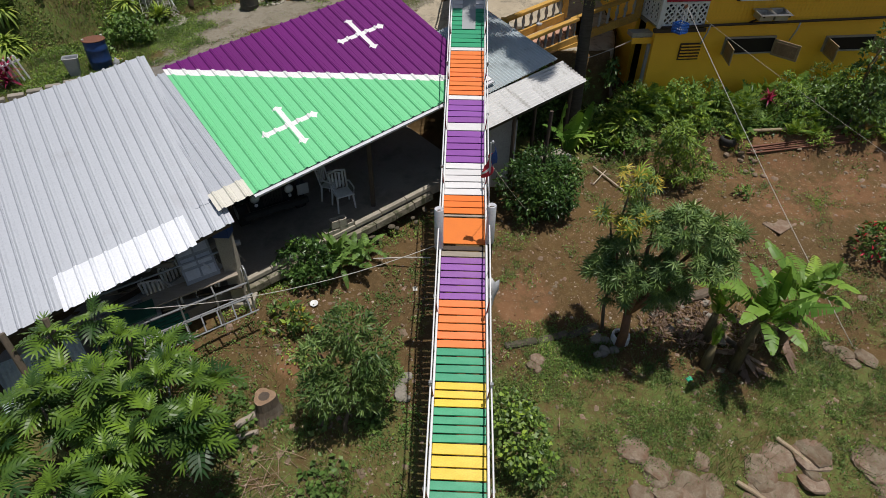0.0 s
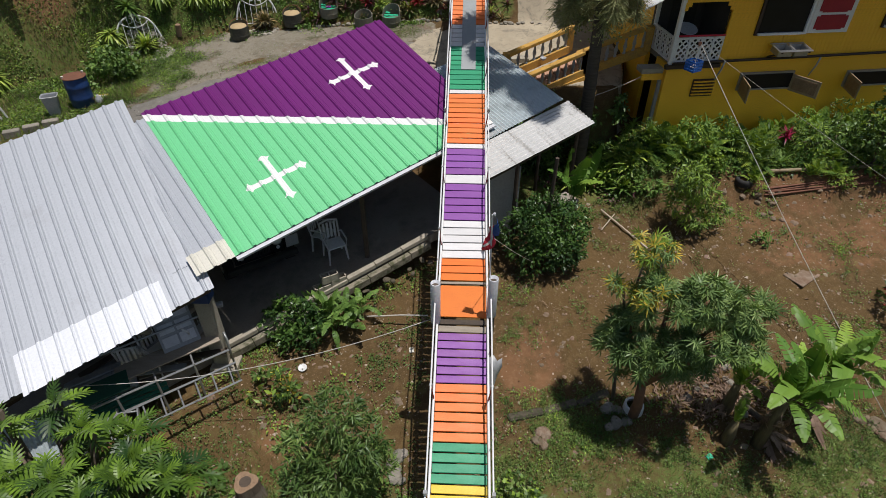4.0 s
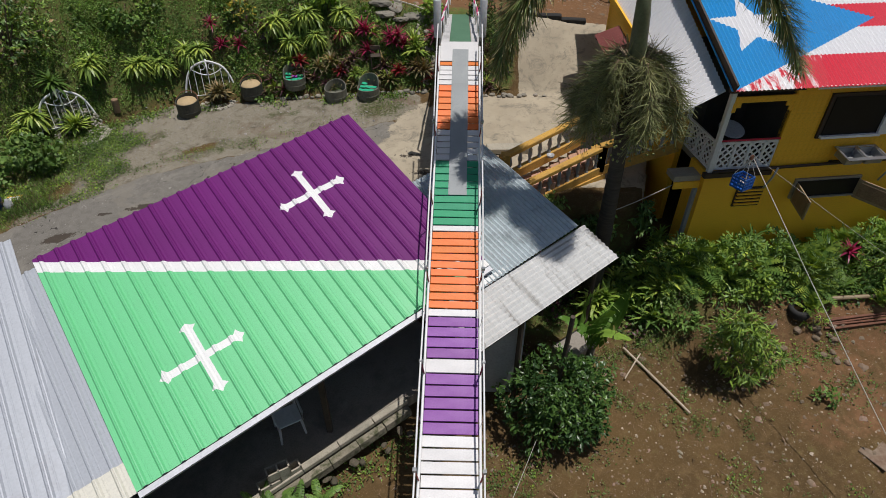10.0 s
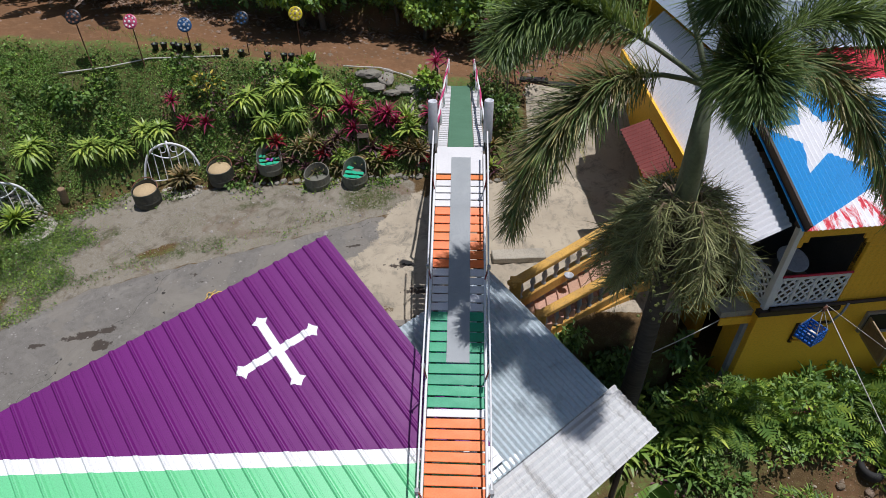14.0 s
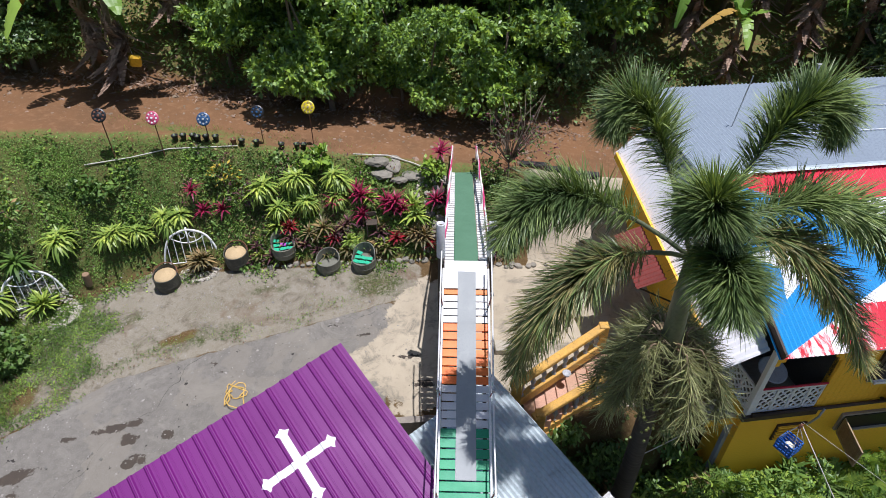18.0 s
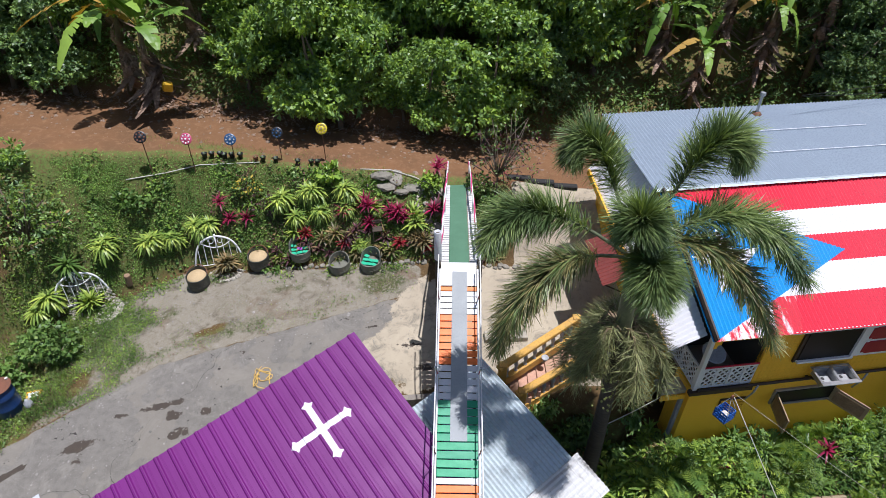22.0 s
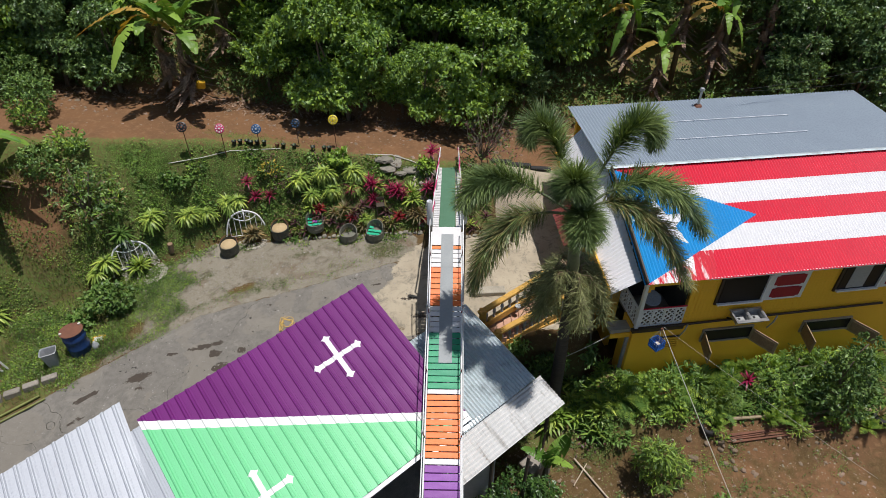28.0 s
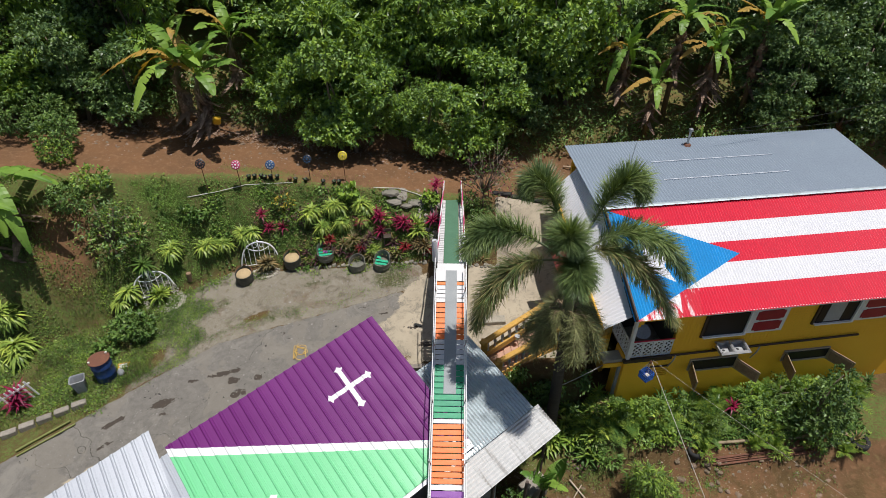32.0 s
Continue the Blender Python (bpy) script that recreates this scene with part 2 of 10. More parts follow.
M["mossstone"] = surface("dark_mossy_stone", (0.13, 0.105, 0.075), (0.075, 0.062, 0.042), 0.9, grain=16, patch=4, stain=(0.06, 0.075, 0.03), stain_at=(0.5, 0.66), bump=0.7, spread=0.3)
M["rust"] = surface("rusty_iron", (0.22, 0.09, 0.05), (0.15, 0.07, 0.045), 0.75, 0.2, grain=50, patch=5, bump=0.3)
M["redrod"] = surface("red_brown_painted_rod", (0.30, 0.05, 0.05), (0.22, 0.04, 0.04), 0.6, bump=0.1)
M["bluepl"] = surface("blue_plastic", (0.012, 0.045, 0.16), (0.01, 0.035, 0.12), 0.4, grain=30, patch=3, stain=(0.05, 0.07, 0.14), stain_at=(0.6, 0.85), bump=0.05)
M["crate"] = surface("bright_blue_plastic", (0.02, 0.13, 0.50), (0.02, 0.11, 0.42), 0.4, bump=0.03)
M["greypl"] = surface("grey_plastic", (0.40, 0.41, 0.42), (0.34, 0.35, 0.36), 0.45, bump=0.04)
M["whitepl"] = surface("white_plastic", (0.72, 0.72, 0.71), (0.64, 0.64, 0.63), 0.4, grain=20, patch=3, bump=0.03)
M["tub"] = surface("dark_barrel_plastic", (0.06, 0.065, 0.05), (0.045, 0.045, 0.038), 0.6, grain=30, patch=4, stain=(0.16, 0.14, 0.1), stain_at=(0.55, 0.8), bump=0.2)
M["tubgrey"] = surface("grey_green_barrel_plastic", (0.18, 0.18, 0.14), (0.14, 0.14, 0.11), 0.6, grain=30, patch=4, stain=(0.26, 0.25, 0.2), stain_at=(0.55, 0.8), bump=0.2, stretch=(4, 4, 0.8))
M["sand"] = surface("tan_cushion", (0.52, 0.39, 0.22), (0.46, 0.34, 0.18), 0.85, grain=60, patch=5, bump=0.2)
M["teal"] = surface("sea_green_painted_board", (0.02, 0.44, 0.24), (0.02, 0.38, 0.2), 0.5, bump=0.05)
M["violet"] = surface("violet_painted_board", (0.36, 0.06, 0.42), (0.3, 0.05, 0.36), 0.5, bump=0.05)
M["ladder"] = surface("dull_aluminium", (0.42, 0.43, 0.43), (0.34, 0.35, 0.35), 0.42, 0.6, grain=30, patch=4, bump=0.08)
M["bark"] = surface("grey_brown_bark", (0.16, 0.12, 0.085), (0.11, 0.085, 0.06), 0.9, grain=22, patch=4, stain=(0.2, 0.19, 0.15), stain_at=(0.55, 0.8), bump=0.8, stretch=(1, 1, 0.4))
M["redbark"] = surface("peeling_reddish_bark", (0.22, 0.105, 0.055), (0.14, 0.08, 0.048), 0.85, grain=22, patch=4, bump=0.5, stretch=(1, 1, 0.4))
M["palmbark"] = surface("grey_palm_trunk", (0.085, 0.07, 0.055), (0.05, 0.042, 0.033), 0.85, grain=12, patch=5, bump=0.6, stretch=(0.4, 0.4, 4))
M["shaft"] = surface("pale_green_crownshaft", (0.13, 0.15, 0.085), (0.09, 0.105, 0.06), 0.5, grain=20, patch=3, bump=0.1)
M["palepole"] = surface("bleached_stripped_pole", (0.52, 0.44, 0.34), (0.42, 0.34, 0.25), 0.7, grain=30, patch=4, bump=0.2)
M["cutwood"] = surface("sawn_log_end", (0.30, 0.20, 0.12), (0.22, 0.14, 0.085), 0.8, grain=40, patch=8, bump=0.3)
M["bamboo"] = surface("dry_bamboo_pole", (0.34, 0.26, 0.16), (0.26, 0.19, 0.11), 0.6, grain=30, patch=4, bump=0.2, spread=0.2)
M["rope"] = surface("pale_rope", (0.55, 0.52, 0.46), (0.48, 0.45, 0.4), 0.8, bump=0.1)
M["yellowpl"] = surface("yellow_plastic", (0.80, 0.48, 0.02), (0.7, 0.4, 0.02), 0.45, bump=0.05)
# pane blackened to carry the darkness of the space behind it
M["unlitpane"] = surface("dark_window_pane", (0.010, 0.010, 0.011), (0.014, 0.014, 0.015), 0.35, bump=0.0, spec=0.2)
M["steel"] = surface("stainless_steel", (0.55, 0.56, 0.57), (0.46, 0.47, 0.48), 0.3, 0.9, bump=0.02)
M["brownframe"] = surface("brown_window_frame", (0.05, 0.03, 0.02), (0.04, 0.025, 0.018), 0.6, bump=0.1)
M["tilepink"] = surface("terracotta_tile", (0.50, 0.30, 0.20), (0.42, 0.25, 0.17), 0.6, grain=30, patch=2, bump=0.1, spread=0.12)
M["redstair"] = surface("red_painted_sheet", (0.19, 0.026, 0.018), (0.145, 0.022, 0.016), 0.7, bump=0.1)
M["flagcloth"] = surface("red_flag_cloth", (0.60, 0.03, 0.06), (0.52, 0.03, 0.05), 0.8, bump=0.05)
M["flagblue"] = surface("blue_flag_cloth", (0.03, 0.09, 0.36), (0.025, 0.08, 0.3), 0.8, bump=0.05)
M["ribbon"] = surface("magenta_ribbon", (0.62, 0.07, 0.20), (0.5, 0.05, 0.15), 0.6, bump=0.05)
M["jeep"] = surface("black_car_paint", (0.02, 0.022, 0.025), (0.018, 0.02, 0.022), 0.25, bump=0.0)
M["rubber"] = surface("black_rubber", (0.02, 0.02, 0.02), (0.03, 0.028, 0.026), 0.85, bump=0.2)
M["lamp"] = surface("headlamp_glass", (0.7, 0.72, 0.72), (0.6, 0.62, 0.62), 0.1, bump=0.0)
M["drystraw"] = leafy("dry_leaf", (0.42, 0.31, 0.165), (0.17, 0.118, 0.06), 0.8, through=0.1)
M["mango"] = leafy("mango_leaf", (0.23, 0.34, 0.065), (0.085, 0.165, 0.03))
M["bush"] = leafy("glossy_bush_leaf", (0.18, 0.31, 0.045), (0.05, 0.115, 0.02), 0.36)
M["hedge"] = leafy("dark_glossy_leaf", (0.13, 0.25, 0.035), (0.035, 0.09, 0.018), 0.33, spec=0.42)
M["forest"] = leafy("forest_leaf", (0.43, 0.66, 0.14), (0.11, 0.22, 0.055), 0.38, through=0.34, spec=0.4)
M["woodleaf"] = leafy("dark_wood_leaf", (0.33, 0.50, 0.125), (0.08, 0.16, 0.045), 0.38, through=0.26, spec=0.4)
M["lime"] = leafy("young_leaf", (0.42, 0.60, 0.06), (0.20, 0.36, 0.045), 0.4, through=0.28)
M["papaya"] = leafy("papaya_leaf", (0.37, 0.52, 0.13), (0.11, 0.21, 0.05), 0.42)
M["breadfruit"] = leafy("breadfruit_leaf", (0.18, 0.315, 0.022), (0.018, 0.058, 0.011), 0.42, through=0.16, whole=True, spec=0.35)
M["banana"] = leafy("banana_leaf", (0.33, 0.52, 0.06), (0.11, 0.25, 0.03), 0.42, through=0.28, whole=True)
M["palmleaf"] = leafy("palm_leaflet", (0.36, 0.48, 0.115), (0.10, 0.17, 0.043), 0.40, through=0.26, spec=0.4)
M["railyellow"] = surface("dusty_yellow_concrete", (0.62, 0.36, 0.07), (0.52, 0.29, 0.06), 0.7, grain=30, patch=2, stain=(0.34, 0.22, 0.09), stain_at=(0.5, 0.75), bump=0.15)
M["bananaold"] = leafy("yellowing_banana_leaf", (0.60, 0.42, 0.05), (0.40, 0.26, 0.06), 0.5, through=0.3, whole=True)
M["spray"] = leafy("palm_flower_spray", (0.44, 0.46, 0.14), (0.20, 0.235, 0.07), 0.6, through=0.1)
# boards for the porch, their colour darkened to hold its shade
M["porchshade"] = surface("dim_interior_boards", (0.055, 0.05, 0.045), (0.04, 0.036, 0.033), 0.7, grain=25, patch=2, bump=0.15)
M["palmold"] = leafy("old_palm_leaflet", (0.48, 0.43, 0.12), (0.20, 0.21, 0.07), 0.45, through=0.25)
M["fern"] = leafy("fern_leaf", (0.44, 0.58, 0.065), (0.12, 0.24, 0.036), 0.55, through=0.22, spec=0.2)
M["dracaena"] = leafy("striped_dracaena_leaf", (0.589, 0.713, 0.093), (0.202, 0.341, 0.0465), 0.4)
M["dracagreen"] = leafy("dracaena_green_band", (0.20, 0.36, 0.05), (0.07, 0.17, 0.03), 0.4)
M["cordyline"] = leafy("red_cordyline_leaf", (0.527, 0.031, 0.0853), (0.202, 0.0186, 0.0465), 0.4)
M["bromeliad"] = leafy("bromeliad_leaf", (0.496, 0.341, 0.109), (0.171, 0.171, 0.062), 0.45)
M["redbrom"] = leafy("bright_red_bromeliad_leaf", (0.55, 0.035, 0.04), (0.24, 0.03, 0.03), 0.4)
M["dustyred"] = leafy("dark_red_bromeliad_leaf", (0.232, 0.0775, 0.0697), (0.093, 0.0543, 0.0465), 0.45)
M["cover"] = leafy("ground_cover_leaf", (0.23, 0.385, 0.058), (0.105, 0.215, 0.034), 0.5)
M["bankleaf"] = leafy("creeping_bank_leaf", (0.34, 0.56, 0.09), (0.17, 0.32, 0.055), 0.5, spec=0.25)
M["grass"] = leafy("grass_blade", (0.27, 0.345, 0.075), (0.10, 0.165, 0.033), 0.6)
M["yellowing"] = leafy("yellowing_leaf", (0.775, 0.558, 0.0465), (0.403, 0.372, 0.0465), 0.5)
M["flower"] = leafy("red_flower", (0.8, 0.031, 0.0465), (0.62, 0.031, 0.0465), 0.5)


def ground_material():
    m, nt, b = blank("soil_gravel_and_grass")
    tc = nt.nodes.new("ShaderNodeTexCoord")
    co = tc.outputs["Object"]

    def attr(name):
        a = nt.nodes.new("ShaderNodeAttribute")
        a.attribute_name = name
        return a.outputs["Fac"]

    def edge(name, scale, lo=0.42, hi=0.58):
        add = nt.nodes.new("ShaderNodeMath")
        add.operation = "MULTIPLY_ADD"
        nt.links.new(noisy(nt, co, scale, 8, 0.75), add.inputs[0])
        add.inputs[1].default_value = 1.1
        off = nt.nodes.new("ShaderNodeMath")
        off.operation = "SUBTRACT"
        nt.links.new(attr(name), off.inputs[0])
        off.inputs[1].default_value = 0.55
        nt.links.new(off.outputs[0], add.inputs[2])
        return ramp(nt, add.outputs[0], lo, hi)

    n1, n2, n3 = noisy(nt, co, 0.7, 6), noisy(nt, co, 6, 6), noisy(nt, co, 45, 4)
    soil = mixed(nt, ramp(nt, n1, 0.35, 0.65), (0.128, 0.079, 0.030), (0.093, 0.059, 0.024))
    soil = mixed(nt, ramp(nt, n2, 0.5, 0.75), soil, (0.185, 0.118, 0.053))
    n4 = noisy(nt, co, 130, 3)
    soil = mixed(nt, ramp(nt, n4, 0.40, 0.62), soil, mixed(nt, 0.5, soil, (0.06, 0.04, 0.02)))
    soil = mixed(nt, ramp(nt, n3, 0.60, 0.68), soil, (0.22, 0.155, 0.09))
    soil = mixed(nt, ramp(nt, n4, 0.66, 0.70), soil, (0.26, 0.20, 0.125))
    red = mixed(nt, ramp(nt, n1, 0.35, 0.7), (0.19, 0.099, 0.047), (0.138, 0.077, 0.039))
    red = mixed(nt, ramp(nt, n2, 0.52, 0.75), red, (0.24, 0.134, 0.07))
    red = mixed(nt, ramp(nt, n3, 0.63, 0.72), red, (0.28, 0.19, 0.115))
    green = mixed(nt, ramp(nt, n2, 0.35, 0.65), (0.092, 0.136, 0.033), (0.128, 0.168, 0.043))
    green = mixed(nt, ramp(nt, n3, 0.5, 0.7), green, (0.052, 0.088, 0.022))
    gravel = mixed(nt, ramp(nt, n1, 0.35, 0.7), (0.235, 0.210, 0.158), (0.19, 0.168, 0.12))
    gravel = mixed(nt, ramp(nt, noisy(nt, co, 3.2, 8, 0.8, 0.5), 0.50, 0.62), gravel, (0.25, 0.228, 0.178))
    gravel = mixed(nt, ramp(nt, n3, 0.45, 0.7), gravel, (0.27, 0.245, 0.20))
    gravel = mixed(nt, ramp(nt, n2, 0.58, 0.75), gravel, (0.14, 0.115, 0.08))
    asphalt = mixed(nt, ramp(nt, n2, 0.4, 0.7), (0.18, 0.168, 0.146), (0.14, 0.13, 0.112))
    asphalt = mixed(nt, ramp(nt, n3, 0.5, 0.75), asphalt, (0.215, 0.203, 0.185))
    gravel = mixed(nt, ramp(nt, noisy(nt, co, 1.6, 8, 0.75, 0.6), 0.50, 0.64), gravel, (0.125, 0.105, 0.075))
    asphalt = mixed(nt, ramp(nt, noisy(nt, co, 1.1, 8, 0.8, 0.8), 0.50, 0.62), asphalt, (0.225, 0.21, 0.18))
    crete = mixed(nt, ramp(nt, n1, 0.4, 0.65), (0.44, 0.38, 0.28), (0.35, 0.30, 0.22))
    crete = mixed(nt, ramp(nt, n2, 0.55, 0.72), crete, (0.27, 0.24, 0.18))
    crete = mixed(nt, ramp(nt, noisy(nt, co, 1.9, 8, 0.75, 0.9), 0.52, 0.66), crete, (0.20, 0.18, 0.14))
    # cracks, where the wandering noise crosses its middle value
    def crack(scale, wide):
        c = nt.nodes.new("ShaderNodeMath")
        c.operation = "COMPARE"
        nt.links.new(noisy(nt, co, scale, 4, 0.42, 0.1), c.inputs[0])
        c.inputs[1].default_value, c.inputs[2].default_value = 0.5, wide
        return c.outputs[0]
    asphalt = mixed(nt, crack(0.35, 0.0011), asphalt, (0.075, 0.07, 0.057))
    asphalt = mixed(nt, ramp(nt, noisy(nt, co, 0.8, 3, 0.5), 0.52, 0.53), asphalt, mixed(nt, 0.5, asphalt, (0.22, 0.20, 0.165)))
    drops = mixed(nt, ramp(nt, noisy(nt, co, 1.2, 3), 0.50, 0.60), (0, 0, 0), noisy(nt, co, 9.0, 3, 0.6))
    asphalt = mixed(nt, ramp(nt, drops, 0.63, 0.645), asphalt, (0.045, 0.04, 0.036))
    gravel = mixed(nt, ramp(nt, noisy(nt, co, 0.9, 7, 0.7, 0.5), 0.56, 0.70), gravel, (0.15, 0.105, 0.07))
    col = mixed(nt, edge("redness", 1.2), soil, red)
    col = mixed(nt, edge("gravel", 2.2), col, gravel)
    col = mixed(nt, edge("asphalt", 2.0), col, asphalt)
    col = mixed(nt, edge("crete", 1.6, 0.47, 0.53), col, crete)
    col = mixed(nt, edge("oil", 2.6, 0.46, 0.50), col, mixed(nt, n2, (0.05, 0.044, 0.038), (0.085, 0.066, 0.05)))
    sparse = edge("grass", 3.0, 0.36, 0.68)
    broken = nt.nodes.new("ShaderNodeMath")
    broken.operation = "MULTIPLY"
    nt.links.new(sparse, broken.inputs[0])
    nt.links.new(ramp(nt, noisy(nt, co, 16, 6, 0.7), 0.36, 0.56), broken.inputs[1])
    moss = mixed(nt, ramp(nt, n2, 0.4, 0.6), (0.085, 0.085, 0.035), (0.06, 0.075, 0.024))
    col = mixed(nt, broken.outputs[0], col, mixed(nt, ramp(nt, attr("gravel"), 0.45, 0.55), green, moss))
    nt.links.new(col, b.inputs["Base Color"])
    b.inputs["Roughness"].default_value = 0.95
    b.inputs["Specular IOR Level"].default_value = 0.2
    bn = nt.nodes.new("ShaderNodeBump")
    bn.inputs["Strength"].default_value, bn.inputs["Distance"].default_value = 0.6, 0.03
    nt.links.new(mixed(nt, 0.5, n2, n3), bn.inputs["Height"])
    nt.links.new(bn.outputs[0], b.inputs["Normal"])
    return m


M["ground"] = ground_material()


# ---- building blocks ----
def thing(name, label, category, at=(0, 0, 0), turn=0.0, group="", kind=""):
    """An empty at the base of a thing."""
    ob = new(name)
    ob.empty_display_size = 0.1
    ob.matrix_world = pose(*at, 0, 0, turn)
    return tagged(ob, label, category, group, kind)


def part(name, bm, material, parent=None, label="", smooth=False, m=None):
    """Link a bmesh as one mesh object under a thing or a part."""
    me = bpy.data.meshes.new(name)
    bm.normal_update()
    bm.to_mesh(me)
    bm.free()
    for mat in material if isinstance(material, list) else [material]:
        me.materials.append(mat)
    if smooth:
        me.shade_smooth()
    ob = new(name, me)
    if parent:
        ob.parent = parent
    if m is not None:
        ob.matrix_basis = m
    if label:
        ob["label"] = label
    return ob


def again(ob, m, parent=None):
    """Another object on the same mesh."""
    o = bpy.data.objects.new(ob.name, ob.data)
    scene.collection.objects.link(o)
    o.parent = parent or ob.parent
    o.matrix_basis = m
    return o


def mesh(verts, faces, index=None):
    """A bmesh from vertices and faces."""
    me = bpy.data.meshes.new("tmp")
    me.from_pydata([tuple(v) for v in verts], [], faces)
    bm = bmesh.new()
    bm.from_mesh(me)
    bpy.data.meshes.remove(me)
    if index is not None:
        for f, i in zip(bm.faces, index):
            f.material_index = i
    return bm


def box(sx, sy, sz, at=(0, 0, 0), bevel=0.0, m=None, bm=None):
    """A box with its base centre at the given place, edges rounded."""
    out = bmesh.new()
    bmesh.ops.create_cube(out, size=1)
    bmesh.ops.scale(out, vec=(sx, sy, sz), verts=out.verts)
    if bevel:
        bmesh.ops.bevel(out, geom=out.edges[:], offset=bevel, segments=1, affect="EDGES")
    bmesh.ops.translate(out, vec=(at[0], at[1], at[2] + sz / 2), verts=out.verts)
    if m is not None:
        out.transform(m)
    return join(bm, out)


def join(bm, more):
    if bm is None:
        return more
    me = bpy.data.meshes.new("tmp")
    more.to_mesh(me)
    more.free()
    bm.from_mesh(me)
    bpy.data.meshes.remove(me)
    return bm


def tube(points, radius, sides=8, bm=None, ends=True):
    """A round bar along points; radius is one number or one a point."""
    pts = [Vector(p) for p in points]
    rad = radius if isinstance(radius, (list, tuple)) else [radius] * len(pts)
    verts, faces = [], []
    ref = Vector((0.13, 0.21, 1)) if abs((pts[-1] - pts[0]).normalized().z) < 0.9 else Vector((1, 0.1, 0.05))
    for i, p in enumerate(pts):
        d = (pts[min(i + 1, len(pts) - 1)] - pts[max(i - 1, 0)]).normalized()
        u = d.cross(ref).normalized()
        v = d.cross(u)
        for k in range(sides):
            a = 2 * math.pi * k / sides
            verts.append(p + rad[i] * (math.cos(a) * u + math.sin(a) * v))
    for i in range(len(pts) - 1):
        for k in range(sides):
            a, b = i * sides + k, i * sides + (k + 1) % sides
            faces.append((a, b, b + sides, a + sides))
    if ends:
        faces.append(tuple(range(sides))[::-1])
        faces.append(tuple(range(len(verts) - sides, len(verts))))
    return join(bm, mesh(verts, faces))


def lathe(profile, sides=20, bm=None, close=False):
    """A turned shape from (radius, height) pairs."""
    verts, faces = [], []
    for r, z in profile:
        for k in range(sides):
            a = 2 * math.pi * k / sides
            verts.append((r * math.cos(a), r * math.sin(a), z))
    for i in range(len(profile) - 1):
        for k in range(sides):
            a, b = i * sides + k, i * sides + (k + 1) % sides
            faces.append((a, b, b + sides, a + sides))
    if close:
        faces.append(tuple(range(sides))[::-1])
        faces.append(tuple(range(len(verts) - sides, len(verts))))
    return join(bm, mesh(verts, faces))


def axes(origin, right, up=None):
    """A matrix with x along right, y across it towards up, z out of that plane."""
    x = Vector(right).normalized()
    y = Vector(up)
    y = (y - y.dot(x) * x).normalized()
    z = x.cross(y)
    m = Matrix((x, y, z)).transposed().to_4x4()
    m.translation = Vector(origin)
    return m


def sheet(along, across, kind="box", step=0.27, skew=None):
    """A ribbed roof sheet in its own plane: ribs run along y from 0 to across and repeat along x from 0 to along."""
    prof = []
    if kind == "box":
        n = round(along / step)
        step = along / n
        for i in range(n):
            x = i * step
            prof += [(x, 0), (x + 0.28 * step, 0), (x + 0.37 * step, 0.031), (x + 0.43 * step, 0.033), (x + 0.45 * step, 0.027), (x + 0.47 * step, 0.033), (x + 0.53 * step, 0.031), (x + 0.62 * step, 0),
                     (x + 0.78 * step, 0), (x + 0.80 * step, 0.004), (x + 0.86 * step, 0.004), (x + 0.88 * step, 0)]
        prof.append((along, 0))
    else:
        n = max(2, round(along / step))
        step = along / n
        for i in range(n * 4 + 1):
            prof.append((i * step / 4, 0.17 * step * math.sin(i * math.pi / 2)))
    verts, faces = [], []
    for x, h in prof:
        verts += [(x, 0, h), (x, across, h)]
    for i in range(len(prof) - 1):
        faces.append((2 * i, 2 * i + 2, 2 * i + 3, 2 * i + 1))
    return mesh(verts, faces)


def cut(bm, a, b):
    """Cut a sheet along the line through the plan points a and b."""
    d = Vector((b[0] - a[0], b[1] - a[1], 0))
    bmesh.ops.bisect_plane(bm, geom=bm.verts[:] + bm.edges[:] + bm.faces[:], plane_co=(a[0], a[1], 0), plane_no=(-d.y, d.x, 0))


def inside(p, poly):
    """Whether a plan point lies in a polygon."""
    hit = False
    for (x1, y1), (x2, y2) in zip(poly, poly[1:] + poly[:1]):
        if (y1 > p[1]) != (y2 > p[1]) and p[0] < (x2 - x1) * (p[1] - y1) / (y2 - y1) + x1:
            hit = not hit
    return hit


def thicken(ob, by=0.006):
    mod = ob.modifiers.new("thickness", "SOLIDIFY")
    mod.thickness, mod.offset = by, -1
    return ob


# ---- the lie of the land ----
def step(x, a, b):
    t = np.clip((x - a) / (b - a), 0, 1)
    return t * t * (3 - 2 * t)


